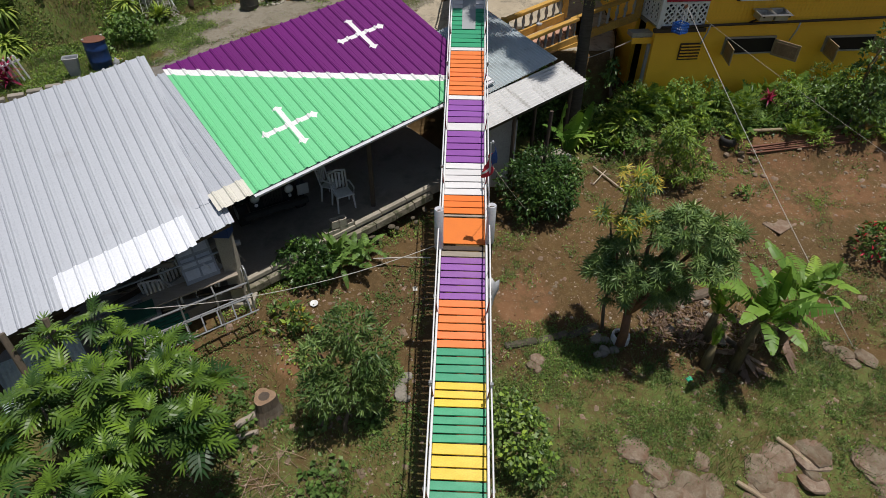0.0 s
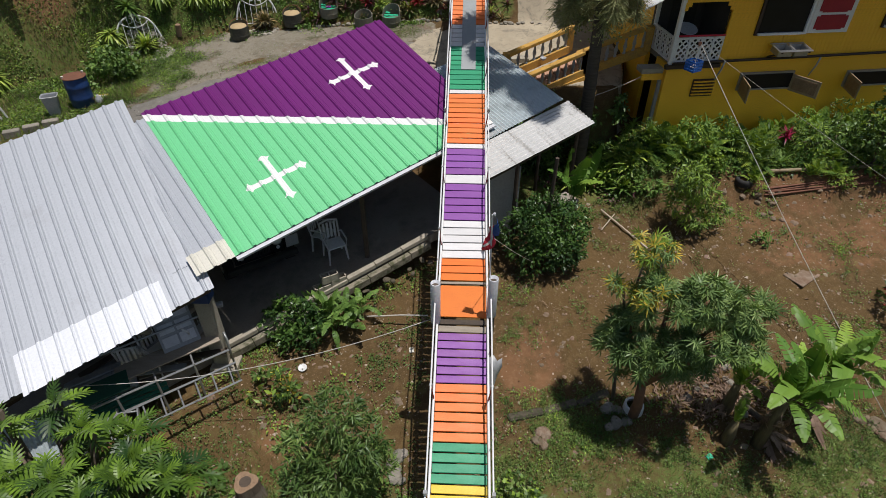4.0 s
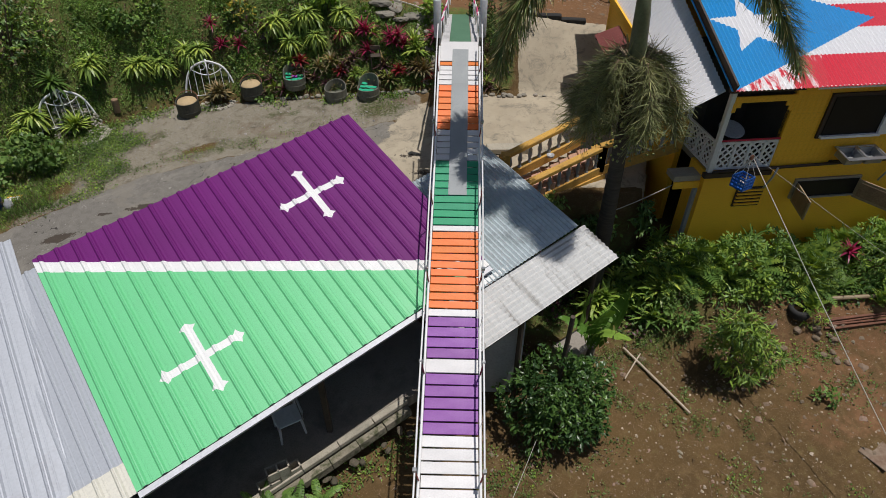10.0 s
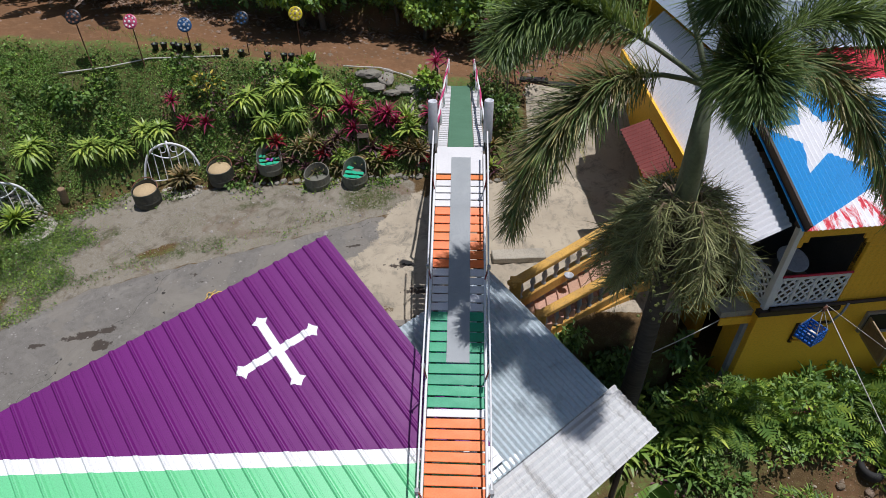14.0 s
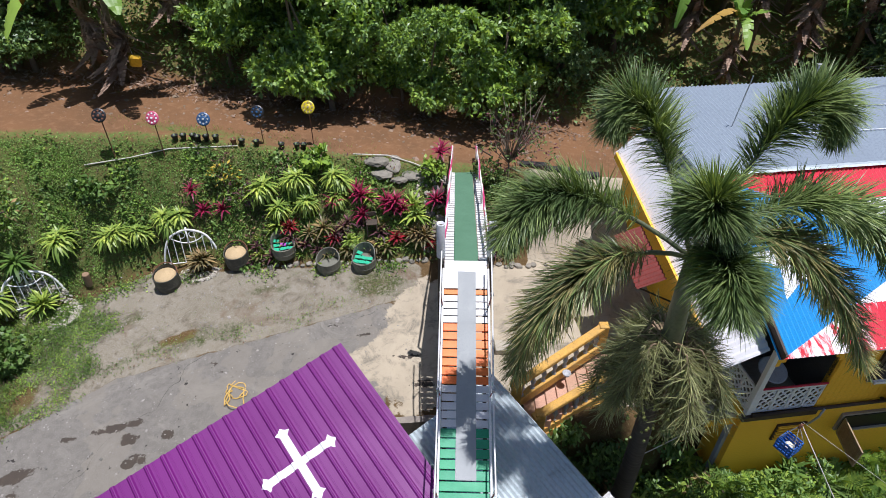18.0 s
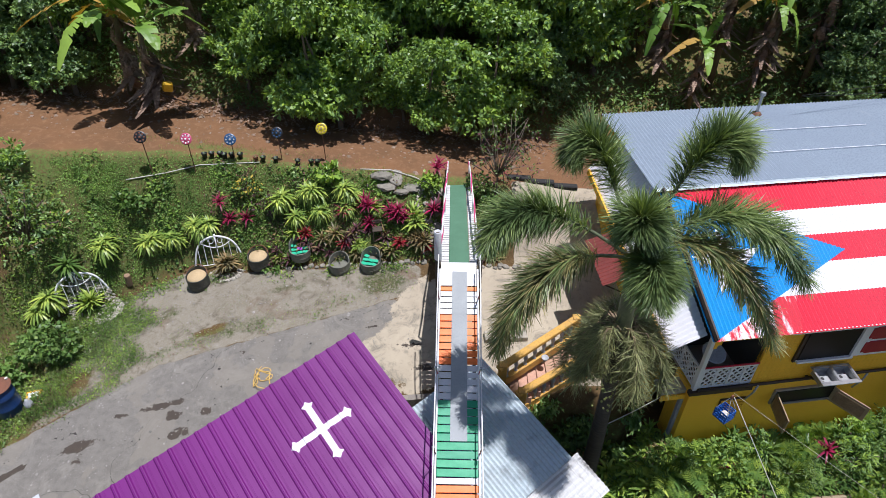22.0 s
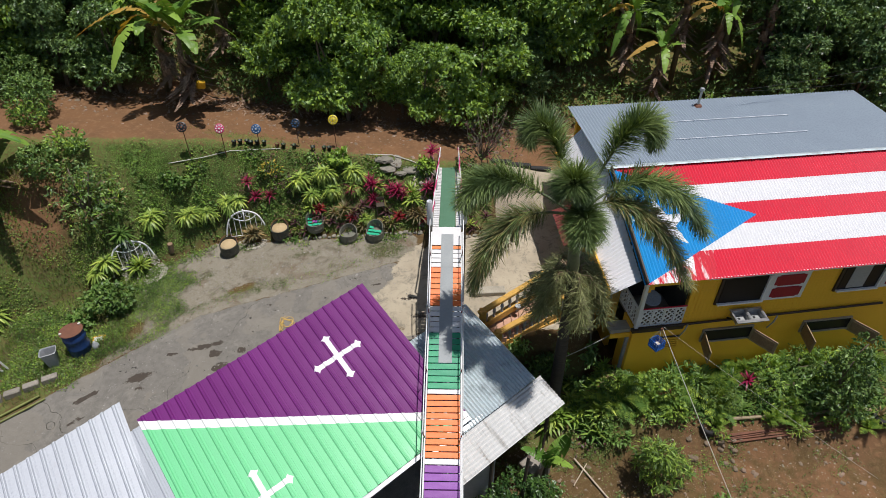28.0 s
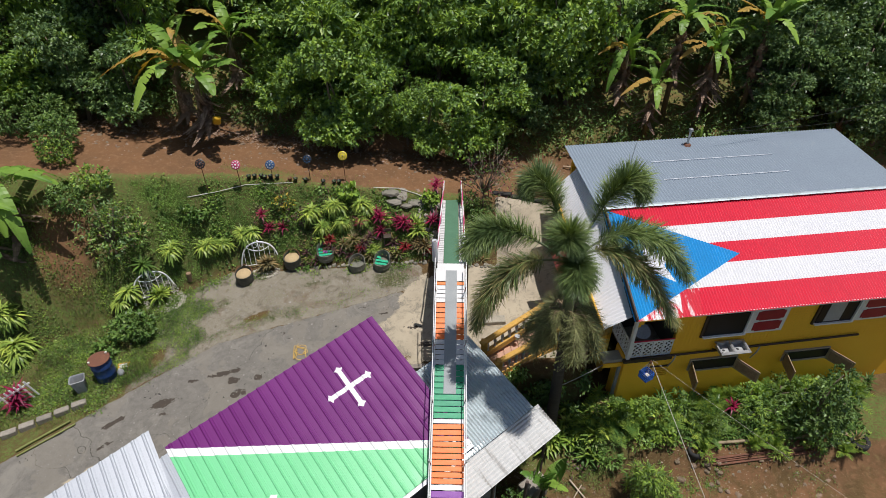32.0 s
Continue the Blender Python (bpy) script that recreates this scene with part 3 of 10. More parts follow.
def land(x, y):
    """The height of the ground."""
    x, y = np.asarray(x, float), np.asarray(y, float)
    low = 0.42 + 0.135 * (y - 8.5) + 0.03 * np.clip(x, -4, 8) * step(y, 9, 13)
    low = np.where(y < 4, 0.42 + 0.135 * (4 - 8.5) + 0.05 * (y - 4), low)
    low = low + 0.75 * step(y, 13.9, 15.3) * step(x, 4.2, 5.4)
    low = low + 0.10 * np.sin(x * 1.3 + 0.7) * np.sin(y * 0.9) * step(y, -4, 2)
    drive = 3.93 + 0.062 * np.minimum(x + 1, 0) + 0.10 * (np.minimum(y, 22) - 19.3)
    drive = drive + 0.10 * step(y, 19.4, 20.6)
    sAD = (x + 2.0) * -0.607 + (y - 16.9) * 0.782
    plat = np.where(x < -1.65, sAD + 0.55, np.where(x < 4.5, y - 16.55, (y - 16.55) - 2.5 * step(x, 4.5, 5.5)))
    z = low + (drive - low) * step(plat, -0.25, 0.05)
    base = 21.05 + 0.55 * np.minimum(x + 7.5, 0)
    top = base + 1.75 + 0.35 * np.maximum(-7.5 - x, 0)
    road = 5.95 - 0.11 * np.clip(x, -16, 6)
    road = road + 0.02 * np.sin(3 * x) * np.sin(2 * y)
    t = step(y, base, top)
    z = z + (road - z) * np.where(y > base, 0.15 * t + 0.85 * np.clip((y - base) / (top - base), 0, 1) ** 0.8, 0)
    back = np.maximum(y - 26.0 - 0.25 * np.sin(x * 0.8), 0)
    z = z + 0.42 * np.minimum(back, 60) + 0.5 * step(back, 0, 1.2)
    return z


def spot(x, y):
    return float(land(x, y))


WEEDY = ((8.1, 7.7, 1.3, 0.8, 1.3), (7.2, 6.9, 1.2, 0.6, 0.9), (2.6, 8.1, 1.3, 0.7, 1.2), (2.0, 7.2, 1.0, 0.7, 0.9), (4.3, 7.1, 1.1, 0.7, 1.0), (3.3, 6.3, 1.6, 0.7, 0.8), (4.4, 7.2, 0.9, 0.8, 1.3), (7.0, 7.2, 1.0, 0.7, 1.4), (9.5, 8.8, 1.0, 1.0, 0.7), (1.5, 5.2, 1.2, 0.8, 0.8), (9.5, 6.5, 1.5, 1.0, 0.8),
         (1.6, 10.4, 0.5, 0.4, 0.5), (8.8, 10.2, 1.2, 0.5, 0.5), (3.4, 12.9, 0.8, 0.4, 0.42), (4.6, 14.4, 1.2, 0.5, 0.8), (5.4, 12.6, 0.9, 0.4, 0.4))


def weedy(x, y):
    """How thick the weeds grow in the lower garden, before chance."""
    k = np.zeros_like(x)
    for cx, cy, rx, ry, a in WEEDY:
        k = np.maximum(k, a * np.exp(-(((x - cx) / rx) ** 2 + ((y - cy) / ry) ** 2)))
    return k


def build_ground():
    inner_x, inner_y = np.arange(-15, 17.01, 0.125), np.arange(1.5, 30.01, 0.125)
    far = np.array([2, 5, 10, 20, 40, 80, 160, 320, 600, 1000.0])
    xs = np.concatenate([inner_x[0] - far[::-1], inner_x, inner_x[-1] + far])
    ys = np.concatenate([inner_y[0] - far[::-1], inner_y, inner_y[-1] + far])
    X, Y = np.meshgrid(xs, ys)
    Z = land(X, Y)
    rng = np.random.default_rng(3)
    near = (X > -14) & (X < 16) & (Y > 2) & (Y < 29)
    Z = Z + near * rng.normal(0, 0.012, Z.shape)
    nx, ny = len(xs), len(ys)
    verts = np.stack([X.ravel(), Y.ravel(), Z.ravel()], 1)
    idx = np.arange(nx * ny).reshape(ny, nx)
    faces = np.stack([idx[:-1, :-1], idx[:-1, 1:], idx[1:, 1:], idx[1:, :-1]], -1).reshape(-1, 4)
    me = bpy.data.meshes.new("ground")
    me.from_pydata(verts.tolist(), [], faces.tolist())
    x, y = X.ravel(), Y.ravel()
    sAD = (x + 2.0) * -0.607 + (y - 16.9) * 0.782
    along = (x + 2.0) * 0.782 + (y - 16.9) * 0.607
    base = 21.05 + 0.55 * np.minimum(x + 7.5, 0)
    top = base + 1.75 + 0.35 * np.maximum(-7.5 - x, 0)

    def blob(cx, cy, rx, ry, turn=0.0):
        c, s = math.cos(radians(turn)), math.sin(radians(turn))
        u, v = ((x - cx) * c + (y - cy) * s) / rx, (-(x - cx) * s + (y - cy) * c) / ry
        return np.clip(1.5 - np.sqrt(u * u + v * v), 0, 1)

    onplat = step(np.where(x < -1.65, sAD, y - 16.9), -0.6, -0.4) * step(x, -16.5, -15.5) * (1 - step(y, base - 0.35, base + 0.05)) * (1 - step(x, 4.9, 5.2))
    kerbline = sAD - 3.8 + 0.36 * np.maximum(along + 3.5, 0)
    gravel = onplat * (1 - step(x, -0.8, -0.2)) * step(kerbline, -0.12, 0.12) * (0.62 * step(x, -9.9, -9.2) + 0.38 * step(x, -8.9, -7.6))
    gravel = gravel * (1 - 0.75 * blob(-6.1, 18.85, 0.55, 0.2, 25)) * (1 - 0.6 * blob(-9.3, 17.3, 0.5, 0.4))
    asphalt = onplat * (1 - step(kerbline, -0.12, 0.12)) * (1 - step(x, -1.3, -0.9)) * step(x, -16.5, -15.5)
    crete = np.maximum.reduce([blob(-0.45, 18.6, 0.95, 1.9, -8), blob(-1.35, 18.0, 0.75, 0.5), onplat * step(x, 0.7, 0.8) * step(y, 16.8, 17.0), 0.95 * step(x, 2.0, 2.3) * (1 - step(x, 4.9, 5.2)) * step(y, 20.5, 20.8) * (1 - step(y, 22.9, 23.2)), 0.8 * blob(-9.3, 13.3, 1.2, 0.45, 36)]) * np.maximum(np.maximum(onplat, step(x, 2.0, 2.3) * step(y, 20.5, 20.8)), step(x, -12, -11) * (x < -6) * step(sAD, -0.9, -0.5))
    stains = [(-6.55, 16.62, 0.75, 0.16, 12), (-6.2, 16.35, 0.25, 0.2, 0), (-7.5, 16.35, 0.3, 0.1, 10), (-8.15, 15.6, 0.55, 0.2, 25), (-8.0, 15.25, 0.3, 0.16, 10), (-5.95, 15.85, 0.42, 0.2, 15), (-5.45, 16.4, 0.2, 0.16, 0), (-5.0, 18.1, 0.2, 0.16, 0), (-4.8, 17.85, 0.14, 0.1, 0), (-2.4, 19.1, 0.28, 0.12, 0),
              (-9.4, 15.05, 0.5, 0.14, 35), (-9.4, 14.3, 0.5, 0.12, 35), (-1.75, 18.75, 0.3, 0.1, 10), (-0.75, 18.1, 0.5, 0.12, 5), (-0.4, 17.4, 0.4, 0.15, 0), (-3.6, 18.2, 0.12, 0.08, 0)]
    oil = 0.57 * np.maximum.reduce([blob(*q) for q in stains]) * onplat
    grass = 0.85 * step(y, base - 0.3, base + 0.3) * (1 - step(y, top - 0.1, top + 0.5)) * (1 - step(x, 1.9, 2.3))
    grass = np.maximum(grass, 0.60 * step(-(x + 9.2), -0.2, 0.5) * (1 - step(y, top, top + 0.6)) * step(sAD, 3.6, 3.95))
    grass = np.maximum(grass, 0.85 * blob(-1.6, 20.25, 0.75, 0.42))
    grass = np.maximum(grass, 0.55 * blob(-5.4, 18.9, 1.4, 0.35, 20))
    grass = np.maximum(grass, 0.62 * blob(-8.9, 18.6, 0.45, 0.9))
    grass = np.maximum(grass, 0.5 * blob(-8.0, 17.9, 0.5, 0.5))
    grass = np.maximum(grass, 0.52 * onplat * step(y, base - 0.75, base - 0.2) * (x < -0.6))
    grass = grass * (1 - 0.9 * blob(-12.5, 20.2, 1.0, 1.1)) * (1 - 0.7 * blob(-10.6, 18.9, 0.5, 0.5))
    grass = np.maximum(grass, 0.52 * blob(-7.2, 18.2, 1.6, 0.15, 32))
    for cx, cy, rx, ry, turn in ((-7.6, 19.4, 0.7, 0.25, 25), (-8.7, 17.9, 0.5, 0.8, 0), (-9.2, 16.9, 0.8, 0.3, 35), (-6.6, 18.5, 0.5, 0.15, 30), (-4.2, 20.2, 0.8, 0.2, 5)):
        grass = np.maximum(grass, 0.56 * blob(cx, cy, rx, ry, turn) * onplat)
    lower = 1 - step(sAD, -1.5, -1.0)
    left = lower * (1 - step(x, -0.5, 0.0))
    grass = np.maximum(grass, left * 0.54 * (1 - step(y, 6.6, 8.0)))
    grass = np.maximum(grass, left * 0.34 * (1 - step(y, 9.0, 10.0)))
    right = step(x, 0.5, 0.9) * (1 - step(y, 16, 17))
    grass = np.maximum(grass, right * np.maximum(0.70 * np.clip(weedy(x, y), 0, 1), 0.58 * (1 - step(y + 0.12 * x, 7.4, 9.0))))
    grass = np.maximum(grass, right * 0.28 * step(y, 9, 10))
    grass = np.maximum(grass, right * 0.6 * step(y, 13.9, 14.8) * (1 - step(x, 5.5, 7.5)))
    grass = np.maximum(grass, right * 0.9 * step(y, 14.8, 15.2))
    grass = np.maximum(grass, 0.62 * step(y, 25.6, 26.6))
    grass = np.maximum(grass, 0.62 * blob(-6.2, 23.25, 2.0, 0.3, -3))
    red = np.maximum(0.9 * step(y, top - 0.4, top + 0.2), 0.5 * right * step(x, 5.5, 7.5) * step(y, 11, 12.5))
    red = np.maximum(red, 0.75 * blob(-3.0, 7.9, 0.6, 0.5))
    red = np.maximum(red, 0.62 * blob(-12.5, 20.2, 1.1, 1.2))
    red = np.maximum(red, 0.6 * right * blob(1.8, 9.6, 0.9, 1.2))
    for name, values in (("gravel", gravel), ("asphalt", asphalt), ("crete", crete), ("oil", oil), ("grass", grass), ("redness", red)):
        a = me.attributes.new(name, "FLOAT", "POINT")
        a.data.foreach_set("value", np.ascontiguousarray(values, dtype=np.float32))
    me.materials.append(M["ground"])
    me.shade_smooth()
    return tagged(new("ground", me), "red-brown earth with gravel drive, concrete and grass", "ground", kind="structure")


build_ground()


# ---- carport with the painted roof ----
RC, RB, RD = Vector((-3.94, 9.80, 3.20)), Vector((1.03, 13.60, 4.14)), Vector((-6.97, 13.10, 4.42))
ROOF = axes(RC, RB - RC, RD - RC)
RL, RW = 6.30, 4.64


def cross_outline(cx, cy, size):
    """A cross with flared ends, its arms along and across the ribs."""
    w, f, s = 0.10 * size, 0.20 * size, size
    out = []
    for k in range(4):
        a = radians(90 * k)
        c, sn = math.cos(a), math.sin(a)
        arm = [(0.80 * s, -w), (0.90 * s, -f), (0.94 * s, -0.5 * f), (1.04 * s, 0.0), (0.94 * s, 0.5 * f), (0.90 * s, f), (0.80 * s, w), (w, w)]
        out += [(cx + c * x - sn * y, cy + sn * x + c * y) for x, y in arm]
    return out


def roof_parts():
    carport = thing("carport", "open carport with a purple and mint painted roof", "carport")
    bm = sheet(RL, RW, "box", 0.27)
    stripe = [(-0.2, 4.47), (6.6, -0.34), (6.6, -0.09), (-0.2, 4.72)]
    for a, b in ((stripe[0], stripe[1]), (stripe[3], stripe[2])):
        cut(bm, a, b)
    crosses = [cross_outline(4.60, 3.19, 0.67), cross_outline(1.56, 1.32, 0.67)]
    # the crosses are cut only out of the sheet near them
    for poly in crosses:
        xs, ys = [p[0] for p in poly], [p[1] for p in poly]
        for a, b in zip(poly, poly[1:] + poly[:1]):
            near = [f for f in bm.faces if min(xs) - 0.3 < f.calc_center_median().x < max(xs) + 0.3]
            geom = set(near) | {e for f in near for e in f.edges} | {v for f in near for v in f.verts}
            d = Vector((b[0] - a[0], b[1] - a[1], 0))
            bmesh.ops.bisect_plane(bm, geom=list(geom), plane_co=(a[0], a[1], 0), plane_no=(-d.y, d.x, 0))
    low, high = stripe[0], stripe[1]
    for f in bm.faces:
        c = f.calc_center_median()
        k = (c.x - low[0]) / (high[0] - low[0])
        edge = low[1] + k * (high[1] - low[1])
        f.material_index = 2 if edge < c.y < edge + 0.25 else (0 if c.y > edge else 1)
        if any(inside((c.x, c.y), p) for p in crosses):
            f.material_index = 2
    ob = part("roof_sheet", bm, [M["purple"], M["mint"], M["white"]], carport, "purple and mint green ribbed sheet with white stripe and crosses", m=ROOF)
    thicken(ob, 0.008)
    # eaves trim, rafters and posts
    part("gutter", box(RL, 0.10, 0.012, (RL / 2, -0.05, -0.04), m=ROOF), M["pipe"], carport, "white metal gutter")
    part("gutter_lip", box(RL, 0.012, 0.05, (RL / 2, -0.105, -0.04), m=ROOF), M["pipe"], carport)
    part("fascia", box(RL, 0.03, 0.14, (RL / 2, 0.03, -0.17), 0.004, m=ROOF), M["greypl"], carport)
    for y in (0.35, 2.3, 4.3):
        part("beam", box(RL - 0.1, 0.09, 0.14, (RL / 2, y, -0.17), 0.006, m=ROOF), M["darkwood"], carport)
    for i in range(6):
        part("rafter", box(0.05, RW - 0.2, 0.10, (0.3 + i * 1.13, RW / 2, -0.28), 0.004, m=ROOF), M["darkwood"], carport)
    for x, y in ((3.0, 0.45), (5.7, 0.45), (1.0, 4.3), (3.4, 4.3), (5.9, 4.3)):
        p = ROOF @ Vector((x, y, -0.2))
        part("post", box(0.10, 0.10, p.z - floor_z(p.x, p.y), (p.x, p.y, floor_z(p.x, p.y)), 0.008), M["darkwood"], carport)
    # end patch of cream sheet and overlapping trim beside the zinc roof
    ob = part("patch_sheet", sheet(0.76, 0.50, "box", 0.27), M["cream"], carport, "cream sheet patch", m=ROOF @ pose(-0.76, -0.02, 0.010))
    thicken(ob)
    ob = part("end_sheet", sheet(0.76, RW - 0.62, "box", 0.25), M["silver"], carport, "unpainted zinc sheet", m=ROOF @ pose(-0.76, 0.44, -0.10, 0, -7.5, 0))
    thicken(ob)
    return carport


def floor_z(x, y):
    """The carport's floor, which falls towards the shed."""
    k = min(max(((x + 4.48) * 0.80 + (y - 9.6) * 0.60) / 4.95, -0.9), 1.1)
    return 0.95 + 0.72 * k


def moved(bm, m):
    """A bmesh carried over by a matrix that may be askew."""
    bm.transform(m)
    return bm


def shed_parts():
    shed = thing("shed", "open shed under a ribbed zinc roof with one newer white sheet", "shed")
    o, e1 = Vector((-4.32, 9.18, 2.88)), Vector((-0.745, -0.655, -0.11)).normalized()
    up = Vector((-3.10, 4.36, 1.70))
    # the eaves run askew to the ribs
    o = o - e1 * 0.12
    xa, ya = -e1, up.normalized()
    za = xa.cross(ya).normalized()
    m = Matrix((xa, ya, za)).transposed().to_4x4()
    m.translation = o + e1 * 5.67
    w = up.length
    ob = part("roof_sheet", moved(sheet(5.67, w, "box", 0.27), m), M["silver"], shed, "dull zinc ribbed sheet")
    thicken(ob, 0.008)
    ob = part("roof_patch", moved(sheet(2.43, 0.80, "box", 0.27), m @ pose(2.43, -0.10, 0.016)), M["zincwhite"], shed, "newer white zinc sheet")
    thicken(ob)
    ob = part("ridge_sheet", moved(sheet(0.54, w - 0.7, "box", 0.27), m @ pose(5.13, 0.7, 0.012)), M["silver"], shed)
    thicken(ob)
    part("fascia", box(5.6, 0.03, 0.12, (2.8, 0.06, -0.15), 0.004, m=m), M["darkwood"], shed)
    for y in (0.4, 2.6, 5.0):
        part("beam", box(5.5, 0.09, 0.12, (2.8, y, -0.15), 0.006, m=m), M["darkwood"], shed)
    # the blue-topped concrete corner post
    top = Vector((-4.62, 9.28, 2.55))
    foot = spot(-4.55, 9.5) - 0.05
    bm = box(0.30, 0.26, top.z - foot, (-4.62, 9.45, foot), 0.015)
    part("corner_post", bm, M["concrete"], shed, "square concrete corner post")
    part("post_cap", box(0.34, 0.30, 0.22, (-4.62, 9.45, top.z - 0.12), 0.01), M["bluepl"], shed, "blue painted post head")
    part("post_base", box(0.56, 0.42, 0.16, (-4.55, 9.38, foot), 0.02), M["concrete"], shed)
    p2 = m @ Vector((0.9, 0.4, 0))
    part("post", box(0.12, 0.12, p2.z - spot(p2.x, p2.y), (p2.x, p2.y, spot(p2.x, p2.y)), 0.01), M["darkwood"], shed)
    for x in (1.0, 3.0, 5.2):
        p = m @ Vector((x, 5.0, -0.1))
        part("post", box(0.12, 0.12, p.z - 1.0, (p.x, p.y, 1.0), 0.01), M["darkwood"], shed)
    return shed


def carport_floor():
    """The dark slab, its kerb and the bank wall behind it."""
    a, b = Vector((-4.60, 9.60)), Vector((-0.50, 12.55))
    d = (b - a).normalized()
    n = Vector((-d.y, d.x))
    verts, faces = [], []
    front = [a - d * 6.0, a - d * 2, a, b, b + d * 1.3]
    for p in front:
        for off in (0.0, 2.2, 4.6, 6.4):
            q = p + n * off
            verts.append((q.x, q.y, floor_z(q.x, q.y)))
    for i in range(len(front) - 1):
        for k in range(3):
            j = i * 4 + k
            faces.append((j, j + 4, j + 5, j + 1))
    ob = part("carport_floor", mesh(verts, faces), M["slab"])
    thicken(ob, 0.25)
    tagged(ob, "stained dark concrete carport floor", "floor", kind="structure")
    bm = None
    for i in range(7):
        s, e = a + d * (i * (b - a).length / 7), a + d * ((i + 1) * (b - a).length / 7 - 0.003)
        c = (s + e) / 2
        z = floor_z(c.x, c.y)
        m = pose(c.x, c.y, z - 0.03, 0, -7.6, math.degrees(math.atan2(d.y, d.x)))
        bm = box((e - s).length, 0.13, 0.11, (0, -0.02, 0), 0.012, m=m, bm=bm)
    kerb = part("kerb", bm, M["concrete"])
    tagged(kerb, "rough pale concrete kerb along the carport floor", "kerb", kind="structure")
    bm = None
    rl = random.Random(17)
    for i in range(9):
        c = a + d * ((i + 0.5) * (b - a).length / 9) - n * (0.13 + rl.uniform(-0.012, 0.012))
        z = floor_z(c.x, c.y) - 0.20 + rl.uniform(-0.012, 0.012)
        bm = box((b - a).length / 9 * 0.995, 0.15, 0.18, (0, 0, -0.06), 0.008, m=pose(c.x, c.y, z, rl.uniform(-3, 3), -7.6, math.degrees(math.atan2(d.y, d.x)) + rl.uniform(-1, 1)), bm=bm)
    ledge = part("kerb_footing", bm, M["ledge"])
    tagged(ledge, "broken lower ledge of mossy concrete under the kerb", "kerb", kind="structure")
    # bank wall at the back, hidden under the roof
    verts = []
    bk = [Vector((-10.4, 10.6)), Vector((-6.9, 12.75)), Vector((-2.2, 16.35)), Vector((1.0, 16.6)), Vector((1.6, 13.6))]
    bm = None
    for p, q in zip(bk, bk[1:]):
        c, l = (p + q) / 2, (q - p).length
        bm = box(l, 0.15, 3.3, (0, 0, 0), m=pose(c.x, c.y, 0.5, 0, 0, math.degrees(math.atan2(q.y - p.y, q.x - p.x))), bm=bm)
    wall = part("wall_carport", bm, M["slab"])
    tagged(wall, "stained concrete bank wall behind the carport", "wall", kind="structure")
    # stones below the kerb
    stones = thing("stone_wall", "low dry wall of mossy stones below the carport kerb", "wall", kind="structure")
    rng = random.Random(5)
    shapes = [rock(rng, 0.5) for _ in range(4)]
    proto = [part("stone", s, M["mossstone"], stones, smooth=False) for s in shapes]
    first = set()
    for row in range(2):
        for i in range(10, 20, 2):
            p = a + d * (0.15 + i * 0.26 + 0.1 * row) - n * (0.24 + 0.10 * row + rng.uniform(-0.06, 0.08)) + d * rng.uniform(-0.1, 0.1)
            if (p - a).length > 4.95:
                continue
            z = max(spot(p.x, p.y) - 0.03, floor_z(p.x, p.y) - 0.30 - 0.10 * row - rng.uniform(0, 0.08))
            k = rng.randrange(4)
            m = Matrix.Translation((p.x, p.y, z)) @ Euler((rng.uniform(-.3, .3), rng.uniform(-.3, .3), rng.uniform(0, 6))).to_matrix().to_4x4() @ Matrix.Diagonal((0.24 * rng.uniform(.5, 1.2), 0.15 * rng.uniform(.6, 1.2), 0.10 * rng.uniform(.5, 1.2), 1))
            if k not in first:
                proto[k].matrix_basis = m
                first.add(k)
            else:
                again(proto[k], m)


def rock(rng, r=0.5):
    """A lumpy stone about one across."""
    bm = bmesh.new()
    bmesh.ops.create_icosphere(bm, subdivisions=2, radius=r)
    s = Vector((rng.uniform(0, 50), rng.uniform(0, 50), 0))
    for v in bm.verts:
        k = noise.noise(v.co * 2.2 + s) * 0.35 + noise.noise(v.co * 5 + s) * 0.12
        v.co *= 1 + k
        v.co.x, v.co.y = max(-0.46, min(0.46, v.co.x)), max(-0.46, min(0.46, v.co.y))
        v.co.z = max(-0.4, min(0.4, v.co.z))
    return bm


carport_floor()
roof_parts()
shed_parts()


# ---- the footbridge ----
DECK = [(2.0, 1.55), (4.0, 2.0), (5.76, 2.42), (7.26, 2.80), (8.05, 3.08), (8.4, 3.17), (9.6, 3.37), (10.47, 3.60), (11.5, 3.95), (12.28, 4.24), (13.76, 4.80),
        (14.44, 5.04), (15.2, 5.32), (15.83, 5.64), (16.8, 6.13), (17.8, 6.52), (18.3, 6.55)]


def deck_z(y):
    return float(np.interp(y, [p[0] for p in DECK], [p[1] for p in DECK]))


def deck_x(y):
    return 0.235 + 0.0212 * (y - 6)


WIDE = 0.79


def at_deck(y, x=0.0, z=0.0):
    """A matrix on the deck at y, x to its right, y up along its slope."""
    h = 0.05
    slope = math.degrees(math.atan2(deck_z(y + h) - deck_z(y - h), 2 * h))
    return pose(deck_x(y), y, deck_z(y), slope, 0, -1.2) @ Matrix.Translation((x, 0, z))


